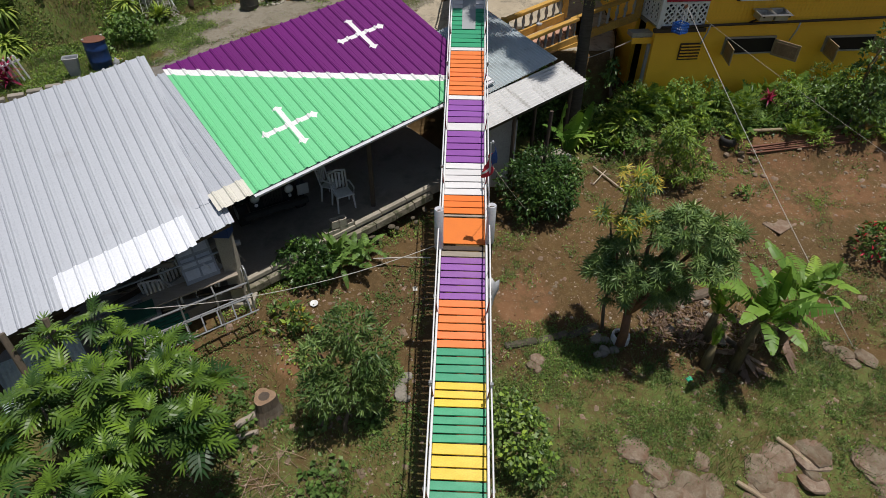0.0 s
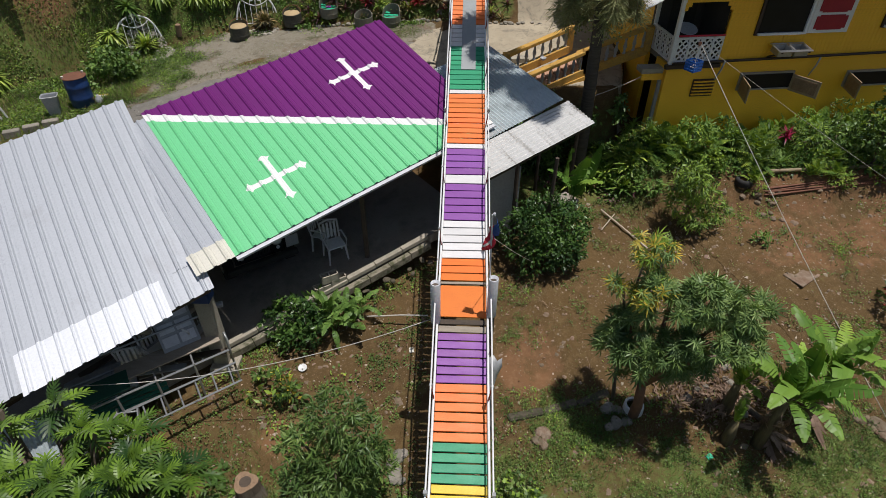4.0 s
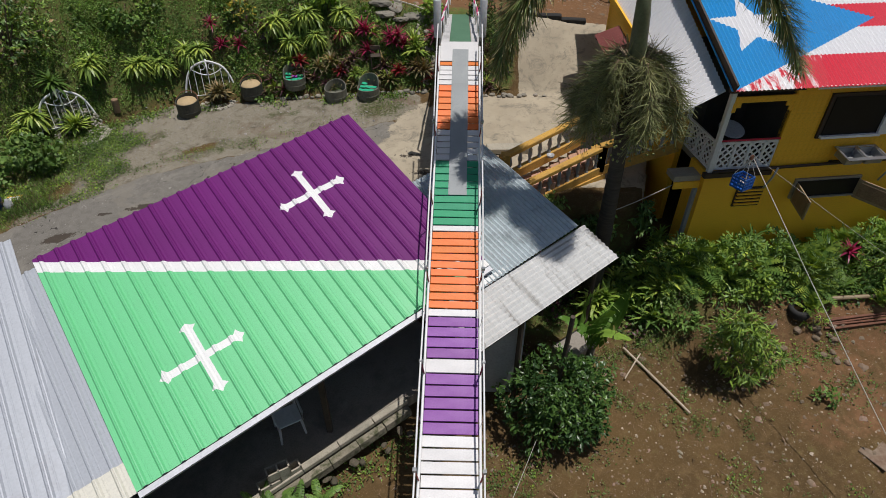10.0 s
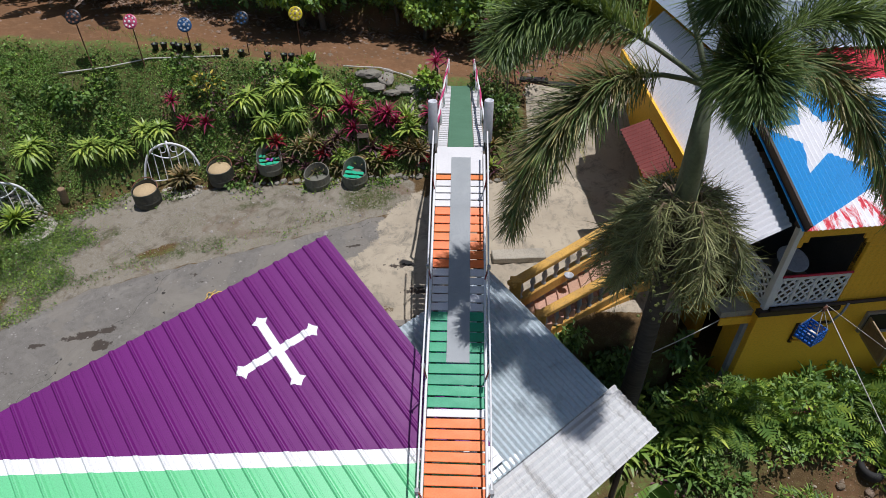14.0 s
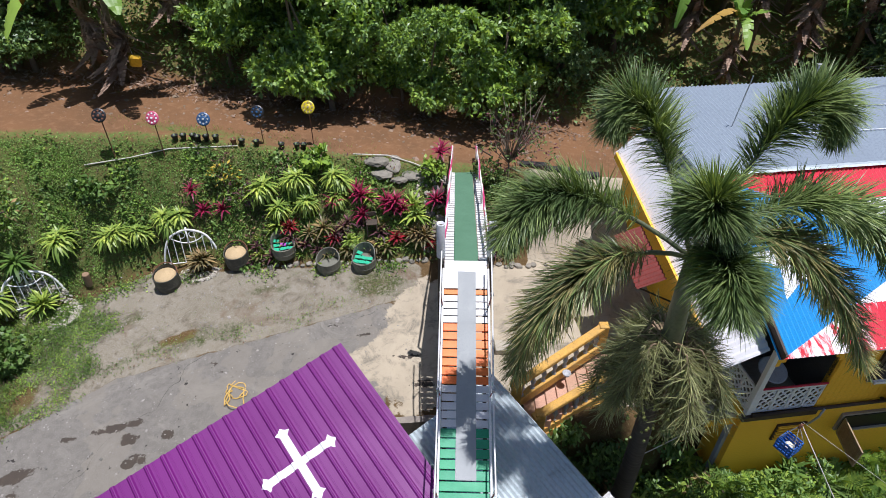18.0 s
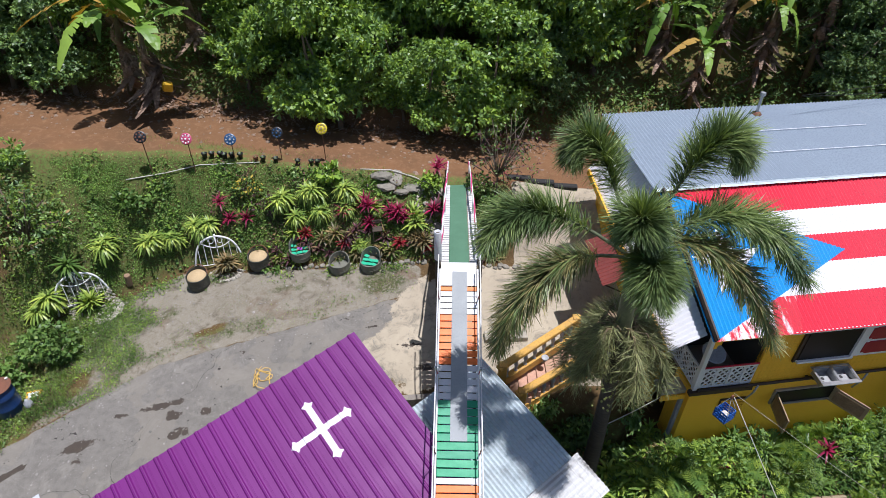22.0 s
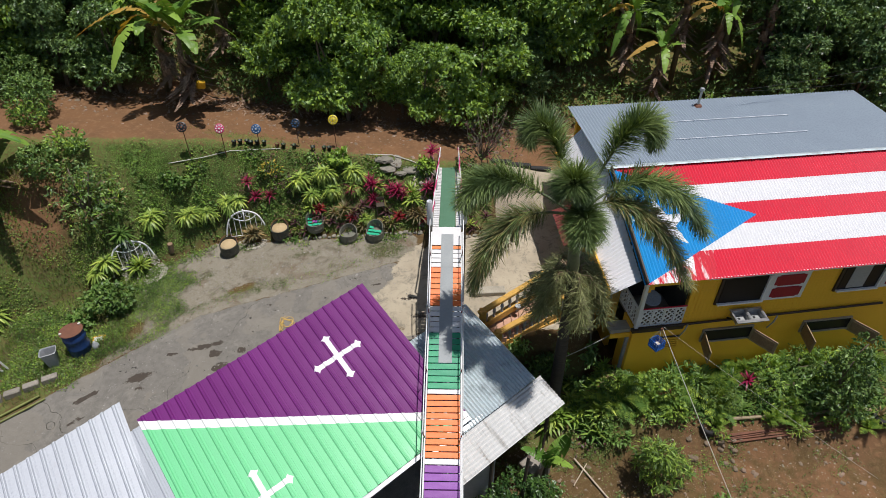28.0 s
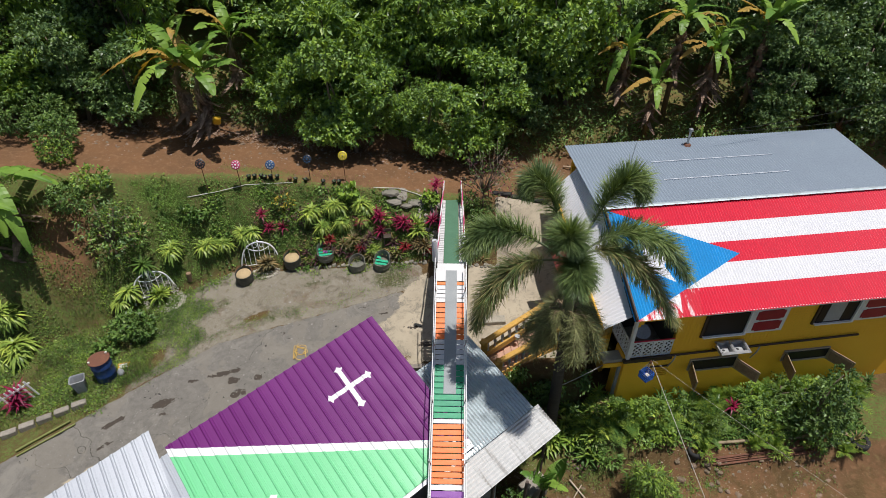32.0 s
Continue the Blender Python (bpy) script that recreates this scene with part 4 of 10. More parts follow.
def footbridge():
    rng = random.Random(11)
    br = thing("footbridge", "narrow hanging footbridge of planks painted in coloured bands with white rails", "footbridge")
    # bands from the near end: y from, y to, planks, paint
    bands = [(2.4, 3.05, 5, "p_yellow"), (3.05, 3.9, 6, "p_orange"), (3.9, 4.32, 3, "p_green"), (4.32, 4.83, 3, "p_yellow"), (4.83, 5.36, 4, "p_green"), (5.36, 5.76, 3, "p_yellow"), (5.76, 6.33, 4, "p_green"),
             (6.33, 7.22, 6, "p_orange"), (7.22, 8.03, 6, "p_purple"), (8.03, 8.16, 1, "greywood"), (8.17, 8.28, 1, "darkwood"), (8.30, 8.98, 1, "p_orange"),
             (9.0, 9.07, 1, "greywood"), (9.08, 9.60, 3, "p_orange"), (9.60, 10.47, 5, "p_white"), (10.47, 11.33, 5, "p_purple"), (11.33, 11.55, 1, "p_white"), (11.55, 12.2, 4, "p_purple"), (12.2, 12.33, 1, "p_white"),
             (12.33, 13.70, 10, "p_orange"), (13.70, 13.82, 1, "p_white"), (13.82, 15.2, 9, "p_green"), (15.2, 15.83, 5, "p_white"), (15.83, 16.80, 7, "p_orange"),
             (16.80, 17.32, 4, "p_white"), (17.32, 17.43, 1, "p_orange"), (17.43, 18.0, 1, "p_white")]
    protos = {}
    for y0, y1, n, paint_name in bands:
        w = (y1 - y0) / n
        for i in range(n):
            y = y0 + (i + 0.5) * w
            slope = 1 / math.cos(math.atan2(deck_z(y + 0.1) - deck_z(y - 0.1), 0.2))
            size = (round(w * slope - 0.022, 3), paint_name)
            m = at_deck(y, rng.uniform(-0.006, 0.006), rng.uniform(-0.004, 0.004)) @ pose(0, 0, 0, rng.uniform(-1, 1), rng.uniform(-.4, .4), rng.uniform(-.5, .5))
            if size not in protos:
                protos[size] = part("plank", box(WIDE, size[0], 0.028, (0, 0, -0.028), 0.004), M[paint_name], br, m=m)
            else:
                again(protos[size], m)
    ys = np.arange(2.2, 18.05, 0.4)
    for side in (-1, 1):
        # bearer and white edge tube
        part("bearer", tube([at_deck(y, side * 0.33, -0.08).translation for y in ys], 0.035, 6), M["darkwood"], br)
        part("edge_tube", tube([at_deck(y, side * (WIDE / 2 + 0.02), 0.04).translation for y in ys], 0.021, 8), M["white"], br, "white painted edge tube", smooth=True)
        part("handrail", tube([at_deck(y, side * (WIDE / 2 + 0.05), 0.50 + 0.06 * math.sin(y * 1.9)).translation for y in ys], 0.014, 6), M["white"], br, "white rail tube", smooth=True)
        for y in np.arange(2.6, 18.0, 1.45):
            a, b = at_deck(y, side * (WIDE / 2 + 0.015), 0.0).translation, at_deck(y, side * (WIDE / 2 + 0.05), 0.52).translation
            part("rail_post", tube([a, b], 0.012, 6), M["redrod"], br, "red-brown rod")
            part("clamp", box(0.05, 0.05, 0.05, m=Matrix.Translation(b - Vector((0, 0, 0.03)))), M["ladder"], br)
        for y in np.arange(3.3, 18.0, 0.73):
            a, b = at_deck(y, side * (WIDE / 2 + 0.03), 0.03).translation, at_deck(y, side * (WIDE / 2 + 0.05), 0.50).translation
            part("rail_wire", tube([a, b], 0.004, 4), M["ladder"], br)
    # grey mat strip
    ys = np.arange(14.44, 18.06, 0.3)
    verts, faces = [], []
    for i, y in enumerate(ys):
        for x in (-0.145, 0.185):
            verts.append(at_deck(y, x, 0.012).translation)
        if i:
            faces.append((2 * i - 2, 2 * i - 1, 2 * i + 1, 2 * i))
    ob = part("mat_strip", mesh(verts, faces), M["strip"], br, "grey rubber walking strip")
    thicken(ob, 0.01)
    # pipes that sleeve the posts of both gates
    for y, x, h, z0 in ((8.2, -0.44, 0.85, 0.02), (8.32, 0.47, 0.80, 0.06), (18.0, -0.47, 0.75, 0.15), (18.05, 0.47, 0.75, 0.15)):
        p = at_deck(y, x, 0).translation
        g = spot(p.x, p.y)
        sl = part("sleeve_pipe", lathe([(0.076, 0), (0.08, 0.01), (0.08, h - 0.01), (0.076, h), (0.066, h), (0.066, h - 0.25)], 20), M["pipe"], br, "white plastic pipe sleeve", smooth=True, m=Matrix.Translation((p.x, p.y, p.z + z0)))
        part("post_core", lathe([(0.062, 0), (0.062, h - 0.06), (0.0, h - 0.06)], 14), M["darkwood"], sl)
        part("gate_post", tube([(p.x, p.y, g - 0.1), (p.x, p.y, p.z + z0)], 0.06, 10), M["darkwood"], br, "dark timber post")
    # the landing with the green mat
    g1 = 5.72
    part("landing", box(0.86, 5.3, 0.10, (0, 0, -0.115), 0.006, m=look_ramp((0.50, 18.0, 6.53), (0.60, 23.2, g1))), M["greywood"], br, "grey board landing")
    part("landing_mat", box(0.46, 5.2, 0.02, (0, 0, 0.0), 0.004, m=look_ramp((0.50, 18.0, 6.53), (0.58, 23.15, g1))), M["matgreen"], br, "dark green carpet mat")
    rm = look_ramp((0.50, 18.0, 6.53), (0.60, 23.2, g1))
    slat = None
    for i in range(44):
        for s in (-1, 1):
            m = rm @ Matrix.Translation((s * 0.325, -2.6 + i * 0.12, -0.010))
            slat = again(slat, m) if slat else part("slat", box(0.17, 0.085, 0.022), M["p_white"], br, m=m)
    for s in (-1, 1):
        rail = []
        for i in range(9):
            f = i / 8
            rail.append(rm @ Vector((s * (0.42 - 0.10 * f), -2.5 + 5.15 * f, 0.42 + 0.10 * f)))
        part("landing_rail", tube(rail, 0.02, 8), M["white"], br, "white rail wound with magenta ribbon", smooth=True)
        part("ribbon", tube([r + Vector((0.02 * math.sin(i * 2.2), 0, 0.02 * math.cos(i * 2.2))) for i, r in enumerate(rail)], 0.022, 6), M["ribbon"], br, "magenta ribbon")
        for i in (0, 2, 4, 6, 8):
            f = i / 8
            a = rm @ Vector((s * (0.42 - 0.10 * f), -2.5 + 5.15 * f, -0.05))
            part("landing_post", tube([a, rail[i] + Vector((0, 0, 0.03))], 0.022, 8), M["white"], br, smooth=True)
        a = rail[8]
        part("brace", tube([a, a + Vector((s * 0.45, 0.1, -0.35))], 0.02, 6), M["darkwood"], br)
    for y in (19.2, 21.0, 22.6):
        for s in (-1, 1):
            p = rm @ Vector((s * 0.3, y - 20.6, -0.1))
            part("landing_leg", box(0.09, 0.09, max(0.1, p.z - spot(p.x, p.y) + 0.1), (p.x, p.y, spot(p.x, p.y) - 0.1)), M["darkwood"], br)
    return br


def look_ramp(a, b):
    """A pose in the middle of a and b, y along them."""
    a, b = Vector(a), Vector(b)
    return axes((a + b) / 2, (b - a).cross(Vector((0, 0, 1))), b - a)


footbridge()


# ---- the yellow house ----
HA = 7.5
HOUSE = pose(5.55, 16.0, 0, 0, 0, HA)
HU, HV = Vector((math.cos(radians(HA)), math.sin(radians(HA)), 0)), Vector((-math.sin(radians(HA)), math.cos(radians(HA)), 0))
FC = Vector((5.34, 15.64, 6.50))
RISE, RUN = 1.44, 3.2


def star(cx, cy, r, turn):
    out = []
    for k in range(10):
        a = radians(turn + 36 * k)
        q = r if k % 2 == 0 else r * 0.40
        out.append((cx + q * math.cos(a), cy + q * math.sin(a)))
    return out


def grooved_wall(w, h, holes):
    """A wall face between x 0 and w and z 0 and h, with openings, in the plane y = 0."""
    holes = [(max(0, x0), min(w, x1), max(0, z0), min(h, z1)) for x0, x1, z0, z1 in holes]
    xs, zs = {0.0, w}, {0.0, h}
    for x0, x1, z0, z1 in holes:
        xs |= {x0, x1}
        zs |= {z0, z1}
    xs, zs = sorted(xs), sorted(zs)
    verts = [(x, 0.0, z) for z in zs for x in xs]
    faces = []
    for j in range(len(zs) - 1):
        for i in range(len(xs) - 1):
            cx, cz = (xs[i] + xs[i + 1]) / 2, (zs[j] + zs[j + 1]) / 2
            if not any(x0 < cx < x1 and z0 < cz < z1 for x0, x1, z0, z1 in holes):
                k = j * len(xs) + i
                faces.append((k, k + 1, k + 1 + len(xs), k + len(xs)))
    return mesh(verts, faces)


def wall_boards(w, h, holes, wall, m, step_w=0.11):
    """Upright boards on a wall's face, each a piece of its own."""
    n = int(w / step_w)
    made = {}
    for i in range(n):
        x = (i + 0.5) * w / n
        spans = [(0.0, h)]
        for x0, x1, z0, z1 in holes:
            if x0 - step_w / 2 < x < x1 + step_w / 2:
                spans = [s for a, b in spans for s in ((a, min(b, z0)), (max(a, z1), b)) if s[1] - s[0] > 0.02]
        for a, b in spans:
            key, at = round(b - a, 3), m @ Matrix.Translation((x, -0.004, a))
            if key in made:
                again(made[key], at)
            else:
                made[key] = part("board", box(w / n - 0.006, 0.008, b - a), M["yellow"], wall, m=at)


def lattice(w, h, pitch=0.155):
    """A white lattice panel in the x z plane."""
    bm = None
    n = int((w + h) / pitch) + 1
    for s in (1, -1):
        for i in range(n):
            c = i * pitch
            a0, a1 = max(0, c - h), min(w, c)
            if a1 - a0 < 0.03:
                continue
            p, q = Vector((a0, 0, c - a0)), Vector((a1, 0, c - a1))
            if s < 0:
                p.x, q.x = w - p.x, w - q.x
            d = q - p
            m = Matrix.Translation((p + q) / 2 + Vector((0, 0.006 * s, 0))) @ Matrix.Rotation(-math.atan2(d.z, d.x), 4, "Y")
            bm = box(d.length, 0.01, 0.04, (0, 0, -0.02), m=m, bm=bm)
    for x in (0.02, w * 0.27, w * 0.52, w * 0.77, w - 0.02):
        bm = box(0.05, 0.035, h, (x, 0, 0), bm=bm)
    for z in (0, h - 0.05):
        bm = box(w, 0.035, 0.05, (w / 2, 0, z), bm=bm)
    return bm


def house():
    ho = thing("house", "two-storey yellow wooden house with a roof painted as a flag", "house")
    # painted front roof
    m = axes(FC, HU, HV * RUN + Vector((0, 0, RISE)))
    long, wide = 9.7, 3.52
    bm = sheet(long, wide, "wave", 0.085)
    lines = [0.80, 1.50, 2.15, 2.80]
    for y in lines:
        cut(bm, (0, y), (1, y))
    tri3 = [(-0.05, -0.05), (3.62, 1.74), (-0.05, 3.57)]
    cut(bm, tri3[0], tri3[1])
    cut(bm, tri3[1], tri3[2])
    st = star(0.98, 1.66, 0.82, 165)
    for a, b in zip(st, st[1:] + st[:1]):
        near = [f for f in bm.faces if f.calc_center_median().x < 2.0]
        geom = set(near) | {e for f in near for e in f.edges} | {v for f in near for v in f.verts}
        d = Vector((b[0] - a[0], b[1] - a[1], 0))
        bmesh.ops.bisect_plane(bm, geom=list(geom), plane_co=(a[0], a[1], 0), plane_no=(-d.y, d.x, 0))
    for x in (1.35, 1.9):
        cut(bm, (x, 0), (x + 0.2, 1))
    for f in bm.faces:
        c = f.calc_center_median()
        k = sum(c.y > y for y in lines)
        i = 0 if k % 2 == 0 else 1
        if k == 0 and c.x < 1.9 + 0.2 * c.y:
            i = 3 if c.x < 1.35 + 0.2 * c.y else 4
        if inside((c.x, c.y), tri3):
            i = 2
        if inside((c.x, c.y), st):
            i = 1
        f.material_index = i
    thicken(part("roof_sheet", bm, [M["red"], M["flagwhite"], M["blue"], M["brushed"], M["thinred"]], ho, "corrugated roof painted with red and white stripes, blue triangle and star", m=m), 0.006)
    # grey back roof
    RP = FC + HV * RUN + Vector((0, 0, RISE + 0.03))
    m2 = axes(RP - HU * 0.1, HU, HV * 3.4 + Vector((0, 0, 0.24)))
    thicken(part("back_roof_sheet", sheet(9.9, 3.55, "wave", 0.10), M["backroof"], ho, "grey-blue corrugated roof", m=m2), 0.006)
    for y in (1.2, 2.2):
        part("roof_batten", box(4.2, 0.02, 0.02, (4.6, y, 0.012), m=m2), M["zincwhite"], ho)
    ridge = bmesh.new()
    rows = []
    for i in range(197):
        w = [0.055 + 0.018 * noise.noise(Vector((i * 0.31, k * 9.0, 2))) for k in range(2)]
        rows.append([ridge.verts.new((0.05 * i, -w[0], 0.02)), ridge.verts.new((0.05 * i, 0, 0.035 + 0.014 * noise.noise(Vector((i * 0.7, 5, 0))))), ridge.verts.new((0.05 * i, w[1] + 0.03, 0.02))])
    for p, q in zip(rows, rows[1:]):
        for k in range(2):
            ridge.faces.new((p[k], q[k], q[k + 1], p[k + 1]))
    thicken(part("ridge_cap", ridge, M["tin"], ho, "crinkled pale metal ridge strip", m=m2), 0.004)
    v = part("roof_vent", tube([(0, 0, 0), (0, 0, 0.55)], 0.04, 10), M["ladder"], ho, m=Matrix.Translation(m2 @ Vector((4.15, 3.1, 0.0))))
    part("vent_cap", lathe([(0.0, 0.62), (0.07, 0.60), (0.08, 0.52)], 12), M["ladder"], v)
    part("vent_collar", lathe([(0.14, 0.0), (0.10, 0.05), (0.05, 0.07)], 12), M["rust"], v)
    part("antenna", tube([m2 @ Vector((1.5, 1.7, 0)), m2 @ Vector((1.55, 1.7, 1.1))], 0.012, 6), M["ladder"], ho)
    # white lean-to roof beside it
    a, deep = Vector((4.63, 15.86, 5.97)), 5.4
    bm = sheet(deep, 1.0, "wave", 0.10)
    for v in bm.verts:
        x, f, rib = v.co.x, v.co.y, v.co.z
        low, high = 0.22 * x, 0.40 + 0.45 * min(x, RUN) + 0.07 * max(0.0, x - RUN)
        v.co = a + HV * x + HU * (0.76 * f) + Vector((0, 0, low + (high - low) * f + rib))
    thicken(part("side_roof_sheet", bm, M["flagwhite"], ho, "white corrugated side roof"), 0.006)
    part("side_roof_edge", box(deep, 0.05, 0.16, (deep / 2, -0.03, -0.14), m=axes(a, HV + Vector((0, 0, 0.22)), HU)), M["yellow"], ho, "yellow painted edge board")
    part("verge_board", box(3.52, 0.04, 0.16, (1.76, 0.0, -0.15), m=axes(FC + HU * 0.05, HV * RUN + Vector((0, 0, RISE)), HU)), M["brownframe"], ho, "dark verge board")
    # walls
    floor = 4.62
    up = [(2.12, 3.34, 5.36 - floor, 6.16 - floor), (5.50, 6.65, 5.45 - floor, 6.3 - floor), (-1, 1.32, -1, 3)]
    up = [(max(0, a), b, max(0, c), min(d, 1.95)) for a, b, c, d in up]
    f = part("front_wall", grooved_wall(9.4, 1.95, up), M["yellow"], ho, "yellow upright board wall", m=HOUSE @ Matrix.Translation((0, 0, floor)))
    thicken(f, 0.12)
    wall_boards(9.4, 1.95, up, f, Matrix())
    low = [(2.10, 3.50, 3.90 - 1.6, 4.28 - 1.6), (5.12, 6.52, 3.88 - 1.6, 4.22 - 1.6)]
    thicken(part("lower_wall", grooved_wall(9.4, floor - 1.6, low), M["yellow"], ho, "yellow rendered lower wall", m=HOUSE @ Matrix.Translation((0, 0.02, 1.6))), 0.12)
    for x, y, w, tn in ((0.06, 1.35, 5.2, 90), (9.4, 0.1, 6.4, 90)):
        part("side_wall", box(w, 0.12, 4.9, (w / 2, 0, 0), m=HOUSE @ pose(x, y, 1.6, 0, 0, tn)), M["yellow"], ho, "yellow side wall")
    # the inner porch walls have the shade under the roof in their colour
    part("porch_back_wall", box(1.35, 0.1, 1.9, (0.67, 1.35, floor), m=HOUSE), M["porchshade"], ho, "porch wall coloured dark for the porch's shade")
    part("lower_side_wall", box(0.55, 0.12, 3.0, (0.275, 0, 0), m=HOUSE @ pose(0.06, 0.14, 1.6, 0, 0, 90)), M["yellow"], ho, "yellow rendered side wall")
    part("porch_side_wall", box(0.1, 1.35, 1.95, (1.37, 0.72, floor), m=HOUSE), M["porchshade"], ho)
    part("back_wall", box(9.4, 0.12, 6.3, (4.7, 6.4, 1.6), m=HOUSE), M["yellow"], ho)
    part("upper_floor", box(9.3, 6.2, 0.12, (4.72, 3.25, floor - 0.12), m=HOUSE), M["greywood"], ho)
    # no hole here: a flat panel coloured as the darkness inside the doorway
    part("door_opening", box(0.7, 0.02, 1.7, (0.75, 1.285, floor), m=HOUSE), M["dark"], ho, "open doorway as a panel painted dark like the unlit room")
    part("eave_board", box(7.9, 0.02, 0.06, (5.4, -0.30, 6.45), m=HOUSE), M["white"], ho)
    # porch
    for x, y in ((0.05, 0.04), (0.05, 1.3)):
        part("porch_post", box(0.10, 0.10, 1.85, (x, y, floor), 0.008, m=HOUSE), M["white"], ho, "white porch post")
    part("porch_lattice", lattice(1.24, 0.62), M["white"], ho, "white lattice rail", m=HOUSE @ Matrix.Translation((0.1, 0.02, floor + 0.05)))
    part("porch_lattice", lattice(1.22, 0.62), M["white"], ho, "white lattice rail", m=HOUSE @ pose(0.03, 0.08, floor + 0.05, 0, 0, 90))
    part("porch_sill", box(1.45, 0.12, 0.10, (0.65, -0.01, floor - 0.1), m=HOUSE), M["brownframe"], ho)
    part("porch_beam", box(1.5, 0.10, 0.14, (0.7, 0.03, 6.32), m=HOUSE), M["brownframe"], ho)
    part("porch_ledge", box(0.75, 0.36, 0.12, (-0.2, 0.35, floor - 0.28), m=HOUSE), M["concrete"], ho, "grey concrete ledge")
    part("ledge_face", box(0.75, 0.03, 0.16, (-0.2, 0.15, floor - 0.44), m=HOUSE), M["yellow"], ho, "yellow painted ledge face")
    part("ledge_post", box(0.10, 0.10, 2.4, (-0.02, 0.2, 1.75), 0.01, m=HOUSE), M["greypl"], ho, "pale concrete post")
    # yellow valance with stepped corners over the porch opening
    part("valance", box(1.22, 0.03, 0.12, (0.71, 0.0, 6.12), m=HOUSE), M["yellow"], ho, "yellow valance board")
    for sx in (0.16, 1.24):
        part("valance_corner", box(0.16, 0.03, 0.10, (sx, 0.0, 6.02), 0.004, m=HOUSE), M["yellow"], ho)
        part("valance_corner", box(0.08, 0.03, 0.09, (0.12 if sx < 0.5 else 1.28, 0.0, 5.93), 0.004, m=HOUSE), M["yellow"], ho)
    part("porch_rail", tube([HOUSE @ Vector((0.1, 0.0, floor + 0.71)), HOUSE @ Vector((1.32, 0.0, floor + 0.70))], 0.022, 8), M["flagcloth"], ho, "faded red top rail", smooth=True)
    part("dish", lathe([(0.0, 0.0), (0.2, 0.01), (0.26, 0.04), (0.24, 0.05), (0.0, 0.02)], 20), M["greypl"], ho, m=HOUSE @ pose(0.45, 0.35, floor + 0.75, 20, 0, 0))
    # upper windows with shutters
    for x0, x1, z0, z1, red_x in ((2.12, 3.34, 5.36, 6.16, 3.42), (5.50, 6.65, 5.45, 6.30, 6.75)):
        w = part("window", box(x1 - x0 + 0.16, 0.05, z1 - z0 + 0.14, ((x0 + x1) / 2, -0.03, z0 - 0.07), m=HOUSE), M["brownframe"], ho, "open window with brown frame")
        # a black sheet paints the unlit room seen through the open window
        part("pane", box(x1 - x0, 0.02, z1 - z0, ((x0 + x1) / 2, -0.058, z0), m=HOUSE), M["unlitpane"], w)
        part("sill", box(x1 - x0 + 0.05, 0.08, 0.05, ((x0 + x1) / 2, -0.09, z0 - 0.05), m=HOUSE), M["white"], w, "white sill")
        part("jamb", box(0.07, 0.06, z1 - z0 + 0.1, (x1, -0.085, z0 - 0.03), m=HOUSE), M["white"], w)
        part("curtain", box(0.5, 0.012, z1 - z0 - 0.1, ((x0 + x1) / 2 - 0.1, -0.072, z0 + 0.05), m=HOUSE), M["greypl"], w) if x0 > 5 else None
        s = part("shutter", box(1.08, 0.04, 0.92, (red_x + 0.54, -0.05, z0 - 0.05), 0.006, m=HOUSE), M["white"], ho, "white shutter with red panels")
        for k in range(2):
            bm = None
            zc = z0 + 0.06 + k * 0.42
            bm = box(0.84, 0.02, 0.30, (red_x + 0.54, -0.078, zc), 0.006, m=HOUSE)
            bm = box(0.66, 0.02, 0.36, (red_x + 0.54, -0.079, zc - 0.03), 0.006, m=HOUSE, bm=bm)
            part("shutter_panel", bm, M["shutterred"], s, "red raised panel")
    # lower windows with open wooden shutters
    for x0, x1, z0, z1 in ((2.10, 3.50, 3.90, 4.28), (5.12, 6.52, 3.88, 4.22)):
        w = part("window", box(x1 - x0 + 0.1, 0.05, z1 - z0 + 0.1, ((x0 + x1) / 2, -0.005, z0 - 0.05), m=HOUSE), M["greywood"], ho, "low wide window")
        # again the room's darkness is put into a black sheet
        part("pane", box(x1 - x0, 0.02, z1 - z0, ((x0 + x1) / 2, -0.035, z0), m=HOUSE), M["unlitpane"], w)
        part("sill", box(x1 - x0, 0.07, 0.03, ((x0 + x1) / 2, -0.05, z0 - 0.03), m=HOUSE), M["concrete"], w)
        for sx, tn in ((x0, -105), (x1, -60)):
            sh = part("shutter", box(0.75, 0.03, 0.44, (0.375, 0, 0), 0.005, m=HOUSE @ pose(sx, -0.05, z0 - 0.08, 0, 0, tn)), M["bamboo"], ho, "weathered wooden shutter, open")
            part("shutter_board", box(0.62, 0.01, 0.32, (0.375, -0.02, 0.06), 0.003, m=HOUSE @ pose(sx, -0.05, z0 - 0.08, 0, 0, tn)), M["cutwood"], sh)
    # steel sink on brackets: a rim round two open basins
    tilt = HOUSE @ pose(2.98, -0.30, 5.05, 8, 0, 0)
    rim = None
    for x, y, w, d in ((0, 0.215, 0.90, 0.05), (0, -0.205, 0.90, 0.09), (-0.425, 0, 0.05, 0.40), (0.425, 0, 0.05, 0.40), (0, 0, 0.06, 0.40)):
        rim = box(w, d, 0.02, (x, y, 0), 0.004, bm=rim)
    sink = part("sink", rim, M["steel"], ho, "double steel sink on brackets", m=tilt)
